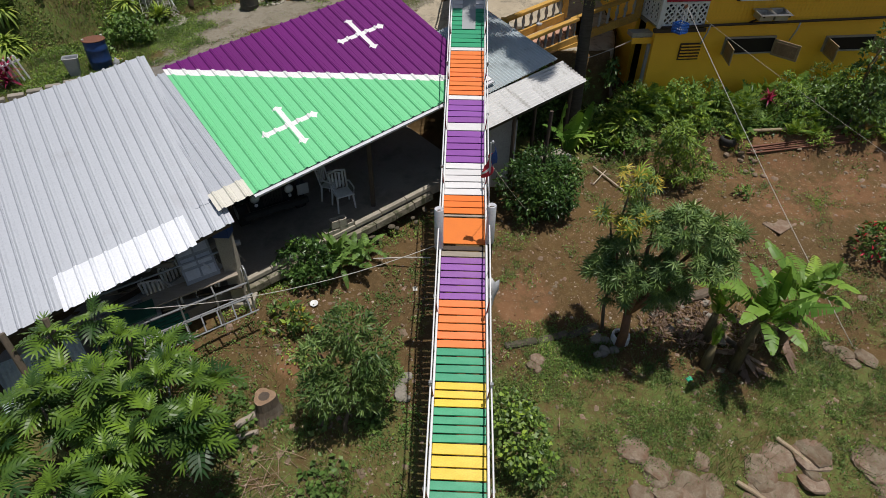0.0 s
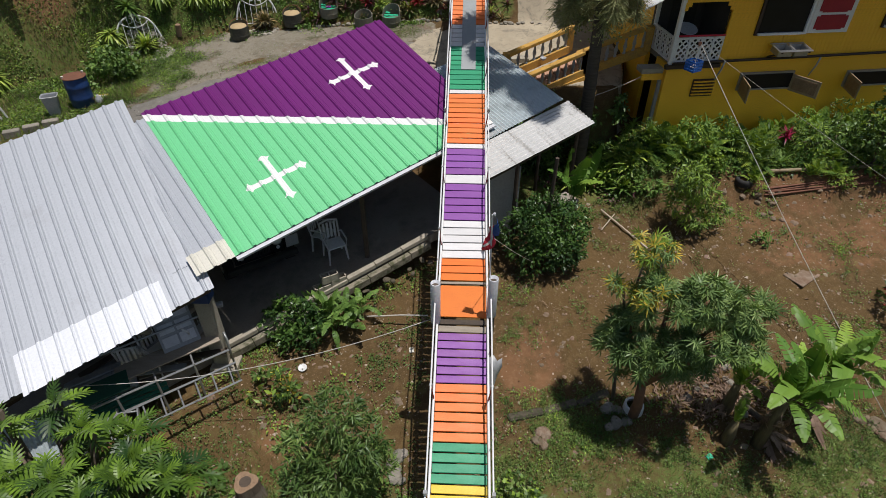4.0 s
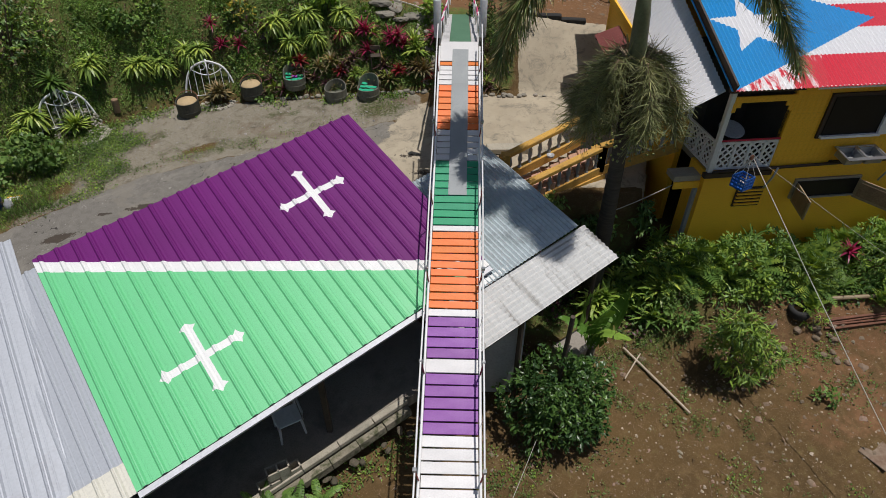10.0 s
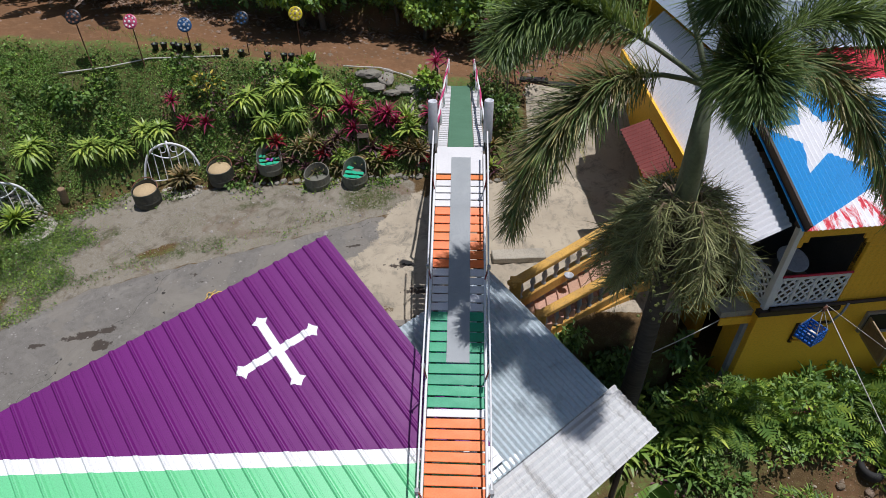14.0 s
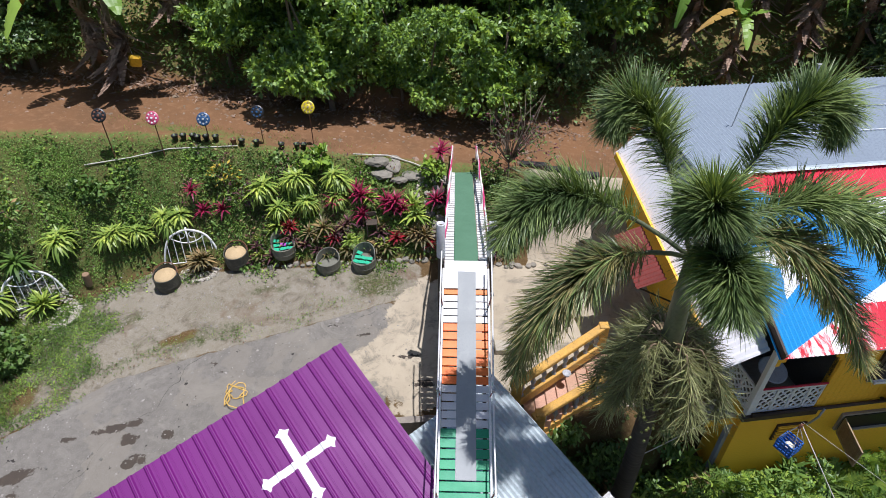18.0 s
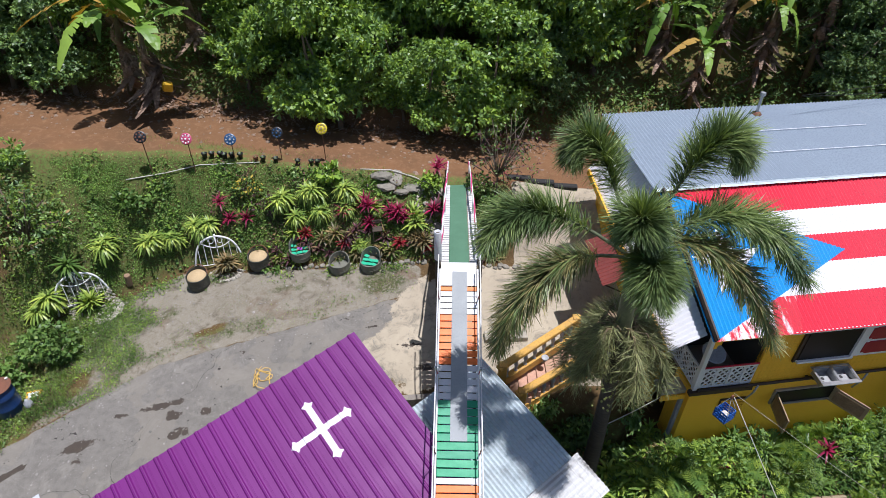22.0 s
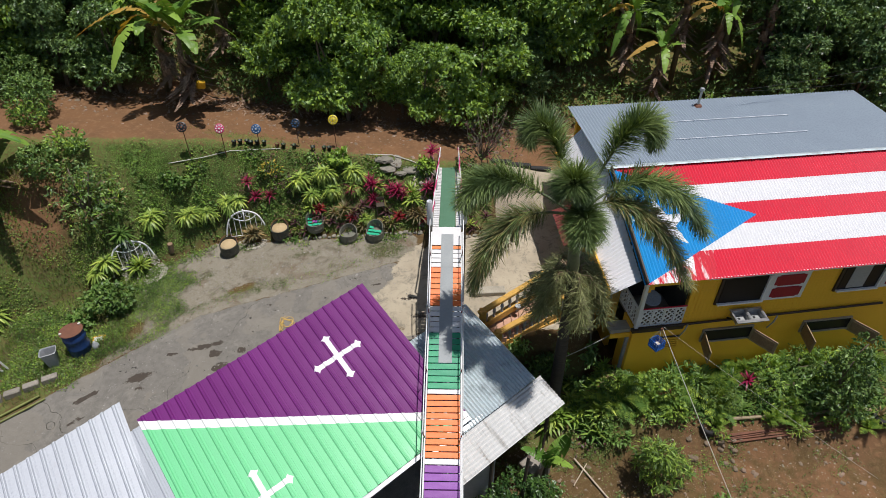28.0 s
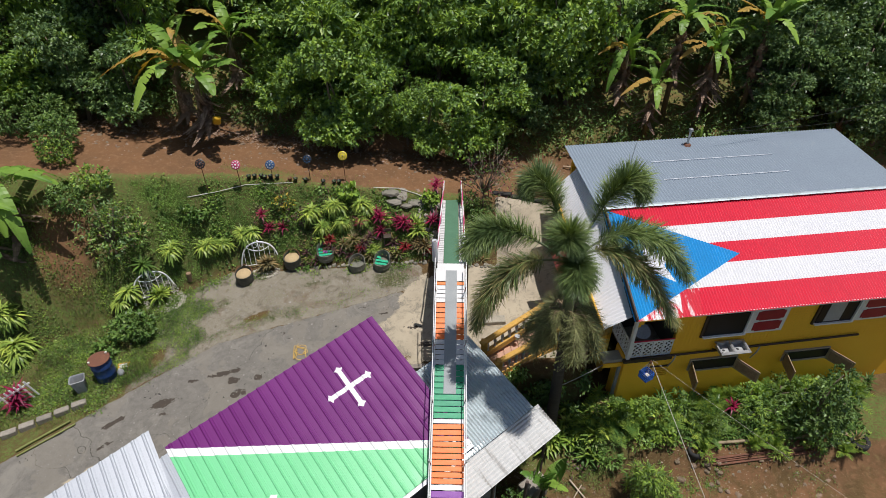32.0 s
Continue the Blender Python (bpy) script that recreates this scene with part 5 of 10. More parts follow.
    for sx in (-0.215, 0.215):
        bm = None
        for x, y, w, d in ((0, 0.18, 0.36, 0.012), (0, -0.15, 0.36, 0.012), (-0.18, 0.015, 0.012, 0.33), (0.18, 0.015, 0.012, 0.33)):
            bm = box(w, d, 0.16, (sx + x, y, -0.16), bm=bm)
        bm = box(0.36, 0.33, 0.012, (sx, 0.015, -0.165), bm=bm)
        part("basin", bm, M["ladder"], sink)
        part("drain", lathe([(0.0, 0.003), (0.035, 0.003), (0.04, 0.0)], 12), M["black"], sink, m=Matrix.Translation((sx, 0.02, -0.152)))
    for x in (2.62, 3.34):
        part("bracket", tube([HOUSE @ Vector((x, 0, 4.72)), HOUSE @ Vector((x + 0.06, -0.46, 4.98))], 0.025, 6), M["brownframe"], ho, "brown timber brace")
    # pipes and louvre
    part("wall_pipe", tube([HOUSE @ Vector((x, -0.06, 4.66 + 0.014 * x)) for x in (0.1, 2, 4, 6, 7.2)], 0.035, 8), M["brownframe"], ho, "dark pipe along the wall", smooth=True)
    for x in (1.45, 4.05):
        part("drain_pipe", tube([HOUSE @ Vector((x, -0.10, 4.70)), HOUSE @ Vector((x - 0.05, -0.12, 4.5)), HOUSE @ Vector((x - 0.12, -0.06, 4.2))], 0.022, 6), M["greypl"], ho, smooth=True)
    lv = part("louvre", box(0.60, 0.03, 0.46, (1.09, -0.0, 3.74), m=HOUSE), M["brownframe"], ho, "slatted wall vent")
    for k in range(5):
        part("louvre_slat", box(0.56, 0.05, 0.03, (1.09, -0.03, 3.79 + k * 0.085), m=HOUSE), M["yellow"], lv)
    return ho


house()


def baluster(h=0.42):
    return lathe([(0.045, 0), (0.05, 0.03), (0.03, 0.06), (0.035, 0.14), (0.055, 0.20), (0.035, 0.30), (0.026, 0.36), (0.04, h - 0.02), (0.04, h)], 10)


def stairs():
    st = thing("staircase", "tiled steps between yellow concrete balustrades", "staircase")
    proto = None
    for k, (a, b, n) in enumerate((((1.50, 16.75, 4.05), (3.35, 17.92, 4.42), 8), ((1.95, 16.42, 3.55), (3.72, 17.30, 3.98), 8), ((3.72, 17.3, 3.98), (5.3, 17.2, 4.65), 7))):
        a, b = Vector(a), Vector(b)
        d = (b - a).normalized()
        m = axes(a, d, Vector((-d.y, d.x, 0)))
        L = (b - a).length
        part("bottom_rail", box(L, 0.16, 0.22, (L / 2, 0, -0.16), 0.01, m=m), M["railyellow"], st, "yellow concrete base rail")
        part("top_rail", box(L + 0.1, 0.17, 0.10, (L / 2, 0, 0.46), 0.015, m=m), M["railyellow"], st, "yellow concrete hand rail")
        for i in range(n):
            p = a + (b - a) * ((i + 0.5) / n) + Vector((0, 0, 0.05))
            if proto is None:
                proto = part("baluster", baluster(), M["greypl"], st, "grey turned baluster", smooth=True, m=Matrix.Translation(p))
            else:
                again(proto, Matrix.Translation(p))
        for p in (a, b):
            part("newel", box(0.19, 0.19, 0.66, (p.x, p.y, p.z - 0.08), 0.012), M["railyellow"], st)
    for i in range(8):
        f = (i + 0.5) / 8
        p = Vector((1.72, 16.6, 3.72)) + f * Vector((1.80, 1.02, 0.42))
        part("stair_tread", box(0.27, 0.72, 0.30, (p.x, p.y, p.z - 0.26), 0.01, m=Matrix.Translation(Vector((0, 0, 0)))), M["tilepink"], st)
    part("string_wall", box(2.1, 0.10, 0.45, (1.05, 0, -0.5), m=axes((1.98, 16.36, 3.5), (0.89, 0.44, 0.2), (-0.44, 0.89, 0))), M["railyellow"], st)
    return st


stairs()


def tin_roofs():
    """Two corrugated lean-to roofs under the bridge."""
    sh = thing("lean_to", "low lean-to under two sheets of weathered corrugated tin", "shed")
    # upper, bluish sheet: its ribs run from the back corner down to the tip, and it slips under the painted roof
    tip, back = Vector((2.82, 14.66, 4.30)), Vector((1.0, 16.75, 4.85))
    mm = axes(back, Vector((-0.80, -0.60, -0.16)), tip - back)
    thicken(part("upper_sheet", sheet_down(2.7, (tip - back).length), M["tin"], sh, "dull blue-grey corrugated tin", m=mm), 0.005)
    # lower, pale sheet: from the tip down to the front corner
    t2, f2 = Vector((3.45, 14.10, 3.91)), Vector((1.07, 12.28, 3.56))
    up2 = Vector((2.86, 14.72, 4.14)) - t2
    m2 = axes(f2 - (t2 - f2).normalized() * 0.5, t2 - f2, up2)
    thicken(part("lower_sheet", sheet_across((t2 - f2).length + 0.5, 0.92), M["oldtin"], sh, "pale weathered corrugated tin", m=m2), 0.005)
    part("edge_beam", box((t2 - f2).length + 0.4, 0.06, 0.09, ((t2 - f2).length / 2 + 0.2, 0.06, -0.13), m=m2), M["darkwood"], sh)
    part("gutter", box(2.6, 0.10, 0.02, (1.4, 0.98, 0.05), m=m2), M["ladder"], sh, "loose metal strip")
    for x, y in ((1.55, 12.75), (3.1, 14.2), (2.4, 15.2)):
        z = 3.6 if x < 3 else 3.8
        part("post", tube([(x, y, spot(x, y) - 0.1), (x, y, z)], 0.05, 8), M["darkwood"], sh)
    part("post", tube([(2.35, 12.75, spot(2.35, 12.75)), (2.4, 12.72, 3.72)], 0.045, 8), M["darkwood"], sh)
    part("panel", box(0.9, 0.03, 1.9, (1.2, 12.9, 1.5), m=None), M["greypl"], sh, "grey board")
    part("counter", box(0.8, 0.5, 0.8, (0, 0, 0), 0.02, m=pose(2.85, 13.75, spot(2.6, 13.6) - 0.05, 0, 0, 38)), M["slab"], sh)
    return sh


def sheet_down(along, across):
    """Corrugated, the ribs along y."""
    return sheet(along, across, "wave", 0.09)


def sheet_across(along, across):
    """Corrugated, with the ribs along x."""
    bm = sheet(across, along, "wave", 0.10)
    bm.transform(Matrix(((0, 1, 0, 0), (1, 0, 0, 0), (0, 0, -1, 0), (0, 0, 0, 1))))
    return bm


tin_roofs()


# ---- plants ----
def np_mesh(name, V, F, materials, index=None, smooth=False):
    """A mesh from arrays of vertices and four-sided faces."""
    me = bpy.data.meshes.new(name)
    me.vertices.add(len(V))
    me.vertices.foreach_set("co", np.ascontiguousarray(V, dtype=np.float32).ravel())
    me.loops.add(len(F) * 4)
    me.loops.foreach_set("vertex_index", np.ascontiguousarray(F, dtype=np.int32).ravel())
    me.polygons.add(len(F))
    me.polygons.foreach_set("loop_start", np.arange(0, len(F) * 4, 4, dtype=np.int32))
    if index is not None:
        me.polygons.foreach_set("material_index", np.ascontiguousarray(index, dtype=np.int32))
    me.update(calc_edges=True)
    for m in materials:
        me.materials.append(m)
    if smooth:
        me.shade_smooth()
    return me


class Foliage:
    """Gathers many copies of leaf shapes into one mesh."""

    def __init__(self, seed=0):
        self.rng = np.random.default_rng(seed)
        self.V, self.F, self.I, self.n = [], [], [], 0

    def add(self, leaf, at, along, normal, size, mat=0):
        """Copies of a leaf (vertices, faces) at places, pointing along, facing normal, of sizes; arrays of n."""
        lv, lf = leaf
        at, along, normal = np.atleast_2d(at).astype(float), np.atleast_2d(along).astype(float), np.atleast_2d(normal).astype(float)
        n = len(at)
        y = along / (np.linalg.norm(along, axis=1, keepdims=True) + 1e-9)
        z = normal - (normal * y).sum(1, keepdims=True) * y
        z /= np.linalg.norm(z, axis=1, keepdims=True) + 1e-9
        x = np.cross(y, z)
        R = np.stack([x, y, z], 2)
        s = np.broadcast_to(np.asarray(size, float), (n,))[:, None, None]
        V = np.einsum("nij,kj->nki", R, lv) * s + at[:, None]
        F = lf[None] + (np.arange(n) * len(lv))[:, None, None] + self.n
        self.V.append(V.reshape(-1, 3))
        self.F.append(F.reshape(-1, 4))
        self.I.append(np.full(n * len(lf), mat))
        self.n += n * len(lv)
        return self

    def mesh(self, name, materials):
        return np_mesh(name, np.concatenate(self.V), np.concatenate(self.F), materials, np.concatenate(self.I))


def grid_leaf(rows, fold=0.25, droop=0.25):
    """A leaf along +y from rows of (distance, half width), folded at its midrib and bent down."""
    V, F = [], []
    for y, w in rows:
        z = -droop * y * y
        V += [(-w, y, z + fold * w), (0, y, z), (w, y, z + fold * w)]
    for i in range(len(rows) - 1):
        a = 3 * i
        F += [(a, a + 1, a + 4, a + 3), (a + 1, a + 2, a + 5, a + 4)]
    return np.array(V), np.array(F)


def strip_leaf(width=0.09, arch=0.55, rows=5, rise=0.35):
    """A long blade that rises and arches over."""
    V, F = [], []
    for i in range(rows):
        t = i / (rows - 1)
        w = width * (0.55 + 0.9 * t - 1.35 * t * t) + 0.004
        z = rise * t - arch * t * t
        V += [(-w, t, z + 0.2 * w), (w, t, z + 0.2 * w)]
    for i in range(rows - 1):
        a = 2 * i
        F.append((a, a + 1, a + 3, a + 2))
    return np.array(V), np.array(F)


def rhomb(w):
    """The cheapest leaf: one folded four-sided face."""
    return np.array([(0, 0, 0), (w, 0.45, 0.06), (0, 1, -0.12), (-w, 0.45, 0.06)]), np.array([(0, 1, 2, 3)])


TINY = rhomb(0.42)
OVAL = grid_leaf([(0, 0.02), (0.45, 0.24), (1.0, 0.015)])
PAIR = rhomb(0.27)
SLIM = rhomb(0.15)
ROUND = grid_leaf([(0, 0.06), (0.4, 0.40), (1.0, 0.05)], 0.15, 0.2)
LANCE = grid_leaf([(0, 0.015), (0.4, 0.11), (1.0, 0.01)], 0.3, 0.35)
BLADE = strip_leaf()
WIDE_BLADE = strip_leaf(0.13, 0.7, 5, 0.5)
STRAP = strip_leaf(0.115, 0.85, 6, 0.45)
GRASS = strip_leaf(0.03, 0.5, 4, 0.9)


def palmate(fingers=7, narrow=0.06):
    V, F, n = [], [], 0
    for k in range(fingers):
        a = radians(-115 + 230 * k / (fingers - 1))
        L = 1.0 - 0.35 * abs(k - (fingers - 1) / 2) / ((fingers - 1) / 2)
        c, s = math.sin(a), math.cos(a)
        for t, w in ((0.0, 0.02), (0.55, narrow), (1.0, 0.01)):
            y, z = t * L, -0.25 * t * t
            V += [(c * y - s * w, s * y + c * w, z), (c * y + s * w, s * y - c * w, z)]
        for i in range(2):
            b = n + 2 * i
            F.append((b, b + 1, b + 3, b + 2))
        n += 6
    return np.array(V), np.array(F)


PALMATE = palmate()


def lobed(lobes=6):
    """A breadfruit leaf cut deep into long pointed lobes that curve forwards."""
    V, F = [], []

    def quad(*p):
        i = len(V)
        V.extend(p)
        F.append((i, i + 1, i + 2, i + 3))

    def z(x, y):
        return 0.62 * abs(x) - 1.3 * x * x - 0.38 * y * y

    def at(x, y):
        return (x, y, z(x, y))

    for k in range(lobes):
        y0, y1 = 0.06 + 0.82 * k / lobes, 0.06 + 0.82 * (k + 1) / lobes
        quad(at(-0.035, y0), at(0.035, y0), at(0.035, y1), at(-0.035, y1))
        reach = 0.40 * math.sin(math.pi * (0.25 + 0.66 * (k + 0.5) / lobes)) + 0.02
        for s in (-1, 1):
            last = ((s * 0.035, y0 + 0.01), (s * 0.035, y1))
            for f, w in ((0.4, 0.098), (0.75, 0.082), (1.0, 0.014)):
                x = s * (0.035 + f * reach)
                y = y0 + 0.03 + 0.12 * f + 0.16 * f * f * (0.5 + k / lobes)
                here = ((x, y), (x - s * 0.25 * w, y + w))
                quad(at(*last[0]), at(*here[0]), at(*here[1]), at(*last[1]))
                last = here
    quad(at(-0.035, 0.88), at(0.035, 0.88), at(0.01, 1.08), at(-0.01, 1.08))
    quad((-0.01, -0.22, 0.02), (0.01, -0.22, 0.02), (0.012, 0.10, 0.0), (-0.012, 0.10, 0.0))
    return np.array(V), np.array(F)


LOBED = lobed()


def banana_leaf(seed, torn=0.5, bend=0.9, wide=0.15):
    """A long arching leaf whose halves are torn into strips; a pale midrib."""
    rng = random.Random(seed)
    V, F = [], []
    n = 18

    def rib(t):
        return Vector((0, t * (1 - 0.22 * bend * t), 0.55 * t - bend * 0.85 * t * t))

    def quad(*p):
        i = len(V)
        V.extend([tuple(q) for q in p])
        F.append((i, i + 1, i + 2, i + 3))

    for s in (-1, 1):
        sag = 0.25
        for i in range(n):
            t0, t1 = 0.16 + 0.84 * i / n, 0.16 + 0.84 * (i + 1) / n
            w0 = wide * (math.sin(math.pi * min(1, (t0 - 0.16) / 0.84 * 0.86 + 0.12)) ** 0.6)
            w1 = wide * (math.sin(math.pi * min(1, (t1 - 0.16) / 0.84 * 0.86 + 0.12)) ** 0.6)
            if rng.random() < torn:
                sag = rng.uniform(0.05, 0.75)
            a, b = rib(t0), rib(t1)
            o0 = Vector((s * w0, 0.05 * w0, -sag * w0 + 0.12 * w0))
            o1 = Vector((s * w1, 0.05 * w1, -sag * w1 + 0.12 * w1))
            gap = 0.012 if rng.random() < torn else 0.0
            quad(a, a + 0.5 * o0 + Vector((0, gap, 0.05 * w0)), b + 0.5 * o1 + Vector((0, 0, 0.05 * w1)), b)
            quad(a + 0.5 * o0 + Vector((0, gap, 0.05 * w0)), a + o0 + Vector((0, gap, 0)), b + o1, b + 0.5 * o1 + Vector((0, 0, 0.05 * w1)))
    for i in range(6):
        a, b = rib(i / 6), rib((i + 1) / 6)
        w = 0.014 * (1 - 0.7 * i / 6)
        quad(a + Vector((-w, 0, 0.004)), a + Vector((w, 0, 0.004)), b + Vector((w * 0.8, 0, 0.004)), b + Vector((-w * 0.8, 0, 0.004)))
    return np.array([tuple(v) for v in V]), np.array(F)


BROAD = [banana_leaf(11, 0.35, 0.45, 0.125), banana_leaf(12, 0.5, 0.9, 0.115), banana_leaf(13, 0.25, 0.25, 0.13), banana_leaf(14, 0.6, 1.2, 0.11)]
BANANAS = [banana_leaf(1, 0.35, 0.9, 0.12), banana_leaf(2, 0.55, 1.3, 0.10), banana_leaf(3, 0.25, 0.5, 0.12), banana_leaf(4, 0.7, 1.7, 0.10)]


def fern_frond():
    V, F = [], []
    for i in range(13):
        t = 0.12 + 0.88 * i / 13
        y, z = t * (1 - 0.15 * t), 0.5 * t - 0.6 * t * t
        L = 0.17 * math.sin(math.pi * min(0.97, t * 0.9 + 0.08)) + 0.01
        for s in (-1, 1):
            b = len(V)
            V += [(0, y - 0.034, z), (0, y + 0.030, z), (s * L, y + 0.055, z - 0.25 * L), (s * L, y + 0.022, z - 0.25 * L)]
            F.append((b, b + 1, b + 2, b + 3))
    return np.array(V), np.array(F)


FERN = fern_frond()


def unit(v):
    return v / (np.linalg.norm(v, axis=-1, keepdims=True) + 1e-9)


def sphere_dirs(rng, n, up=0.0):
    d = unit(rng.normal(size=(n, 3)))
    d[:, 2] += up
    return unit(d)


def rosette(fo, at, leaf, n, size, low=10, high=80, mat=0, jitter=0.15):
    """Leaves that spring from one point."""
    rng = fo.rng
    az = np.arange(n) * 2.39996 + rng.uniform(0, 6)
    el = np.radians(np.linspace(low, high, n) + rng.normal(0, 6, n))
    d = np.stack([np.cos(az) * np.cos(el), np.sin(az) * np.cos(el), np.sin(el)], 1)
    up = np.tile([0, 0, 1.0], (n, 1)) + 0.02 * d
    fo.add(leaf, np.tile(at, (n, 1)), d, up, size * (1 + rng.normal(0, jitter, n)).clip(0.5, 1.5), mat)


def crown(fo, lumps, leaf, per_area, size, mats=(0,), droop=0.2, whorl=5, bright=None):
    """Clusters of leaves over lumps (x, y, z, rx, ry, rz)."""
    rng = fo.rng
    for x, y, z, rx, ry, rz in lumps:
        n = max(4, int(per_area * (rx * ry + ry * rz + rx * rz)))
        d = sphere_dirs(rng, n, 0.25)
        r = rng.uniform(0.62, 1.05, n) ** 0.7
        p = np.array([x, y, z]) + d * np.array([rx, ry, rz]) * r[:, None]
        # uneven outline
        wob = np.array([noise.noise(Vector(q) * 1.7) for q in p])
        p += d * (0.35 * wob)[:, None] * min(rx, ry)
        for k in range(whorl):
            out = unit(d + 0.95 * rng.normal(size=(n, 3)) + np.array([0, 0, -droop]))
            nrm = unit(np.array([0, 0, 1.0]) + 0.85 * rng.normal(size=(n, 3)) + 0.4 * d)
            m = rng.choice(len(mats), n)
            for j in range(len(mats)):
                sel = m == j
                if sel.any():
                    fo.add(leaf, p[sel] + 0.03 * rng.normal(size=(sel.sum(), 3)), out[sel], nrm[sel], size * rng.uniform(0.7, 1.25, sel.sum()), mats[j])


def limbs(base, tops, r0, r1=0.02, kink=0.15, seed=0):
    """A trunk that forks to the given tops."""
    rng = random.Random(seed)
    base = Vector(base)
    bm = None
    fork = base + Vector((0, 0, 0.45 * (sum(t[2] for t in tops) / len(tops) - base.z))) + Vector((rng.uniform(-.1, .1), rng.uniform(-.1, .1), 0))
    bm = tube([base, base.lerp(fork, 0.5) + Vector((rng.uniform(-kink, kink) * 0.4, rng.uniform(-kink, kink) * 0.4, 0)), fork], [r0, r0 * 0.85, r0 * 0.72], 8, bm)
    for t in tops:
        t = Vector(t)
        mid = fork.lerp(t, 0.5) + Vector((rng.uniform(-kink, kink), rng.uniform(-kink, kink), 0.12))
        bm = tube([fork, mid, t], [r0 * 0.6, r0 * 0.4, r1], 6, bm)
    return bm


def plant(name, label, category, at, foliage, mats, trunk=None, bark="bark", crown_name="crown", group="", kind=""):
    """A plant: an empty at its foot, a trunk if it has one, and its leaves."""
    th = thing(name, label, category, at, group=group, kind=kind)
    if trunk is not None:
        part("trunk", trunk, M[bark], th, smooth=True)
    ob = new(crown_name, foliage.mesh(crown_name, [M[m] for m in mats]))
    ob.parent = th
    return th


# ---- the foxtail palm ----
def palm_frond(fo, start, apex, tip, reach=0.52, mats=(0, 0, 0), n=1500):
    """A bottle-brush frond: fine leaflets set all round a curved rachis, sweeping forwards and sagging at their tips."""
    rng = fo.rng
    a, p, b = np.array(start), np.array(apex), np.array(tip)
    mid = (p - 0.16 * a - 0.36 * b) / 0.48
    t = np.sort(rng.beta(1.25, 1.0, n)) * 0.80 + 0.20
    pts = ((1 - t) ** 2)[:, None] * a + (2 * t * (1 - t))[:, None] * mid + (t**2)[:, None] * b
    tan = unit((2 * (1 - t))[:, None] * (mid - a) + (2 * t)[:, None] * (b - mid))
    side = unit(np.cross(tan, np.array([0.0, 0.01, 1.0])))
    up = np.cross(side, tan)
    # leaflets stand all round the rachis, fewest below it
    ang = rng.uniform(-0.9, np.pi + 0.9, n)
    out = np.cos(ang)[:, None] * side + np.sin(ang)[:, None] * up
    d = unit(out + (0.55 + 0.45 * t**3 + 0.15 * rng.normal(size=n))[:, None] * tan + 0.10 * rng.normal(size=(n, 3)))
    L = reach * np.clip(0.55 + 2.2 * (t - 0.2), 0, 1) * (1 - 0.42 * np.clip((t - 0.7) / 0.3, 0, 1)) * rng.uniform(0.72, 1.15, n)
    for k, leaf in enumerate(PALM_LEAFLETS):
        sel = np.arange(n) % len(PALM_LEAFLETS) == k
        m = mats[k % len(mats)]
        fo.add(leaf, pts[sel] + 0.010 * rng.normal(size=(sel.sum(), 3)), d[sel], np.array([0, 0, 1.0]) + 0.25 * out[sel] + 0.25 * rng.normal(size=(sel.sum(), 3)), L[sel], m)
    k = np.linspace(0, 1, 12)
    return [tuple(q) for q in ((1 - k) ** 2)[:, None] * a + (2 * k * (1 - k))[:, None] * mid + (k**2)[:, None] * b]


def leaflet(width, arch, rise, rows=4):
    """A narrow leaflet that tapers to a fine tip and bends over."""
    V, F = [], []
    for i in range(rows):
        t = i / (rows - 1)
        w = width * (0.75 + 0.9 * t - 1.62 * t * t) + 0.001
        V += [(-w, t * (1 - 0.12 * arch * t), rise * t - arch * t * t), (w, t * (1 - 0.12 * arch * t), rise * t - arch * t * t)]
    for i in range(rows - 1):
        a = 2 * i
        F.append((a, a + 1, a + 3, a + 2))
    return np.array(V), np.array(F)


PALM_LEAFLETS = [leaflet(0.018, 0.16, 0.04), leaflet(0.020, 0.34, 0.08), leaflet(0.016, 0.06, 0.0), leaflet(0.018, 0.55, 0.10), leaflet(0.017, 0.25, 0.05)]


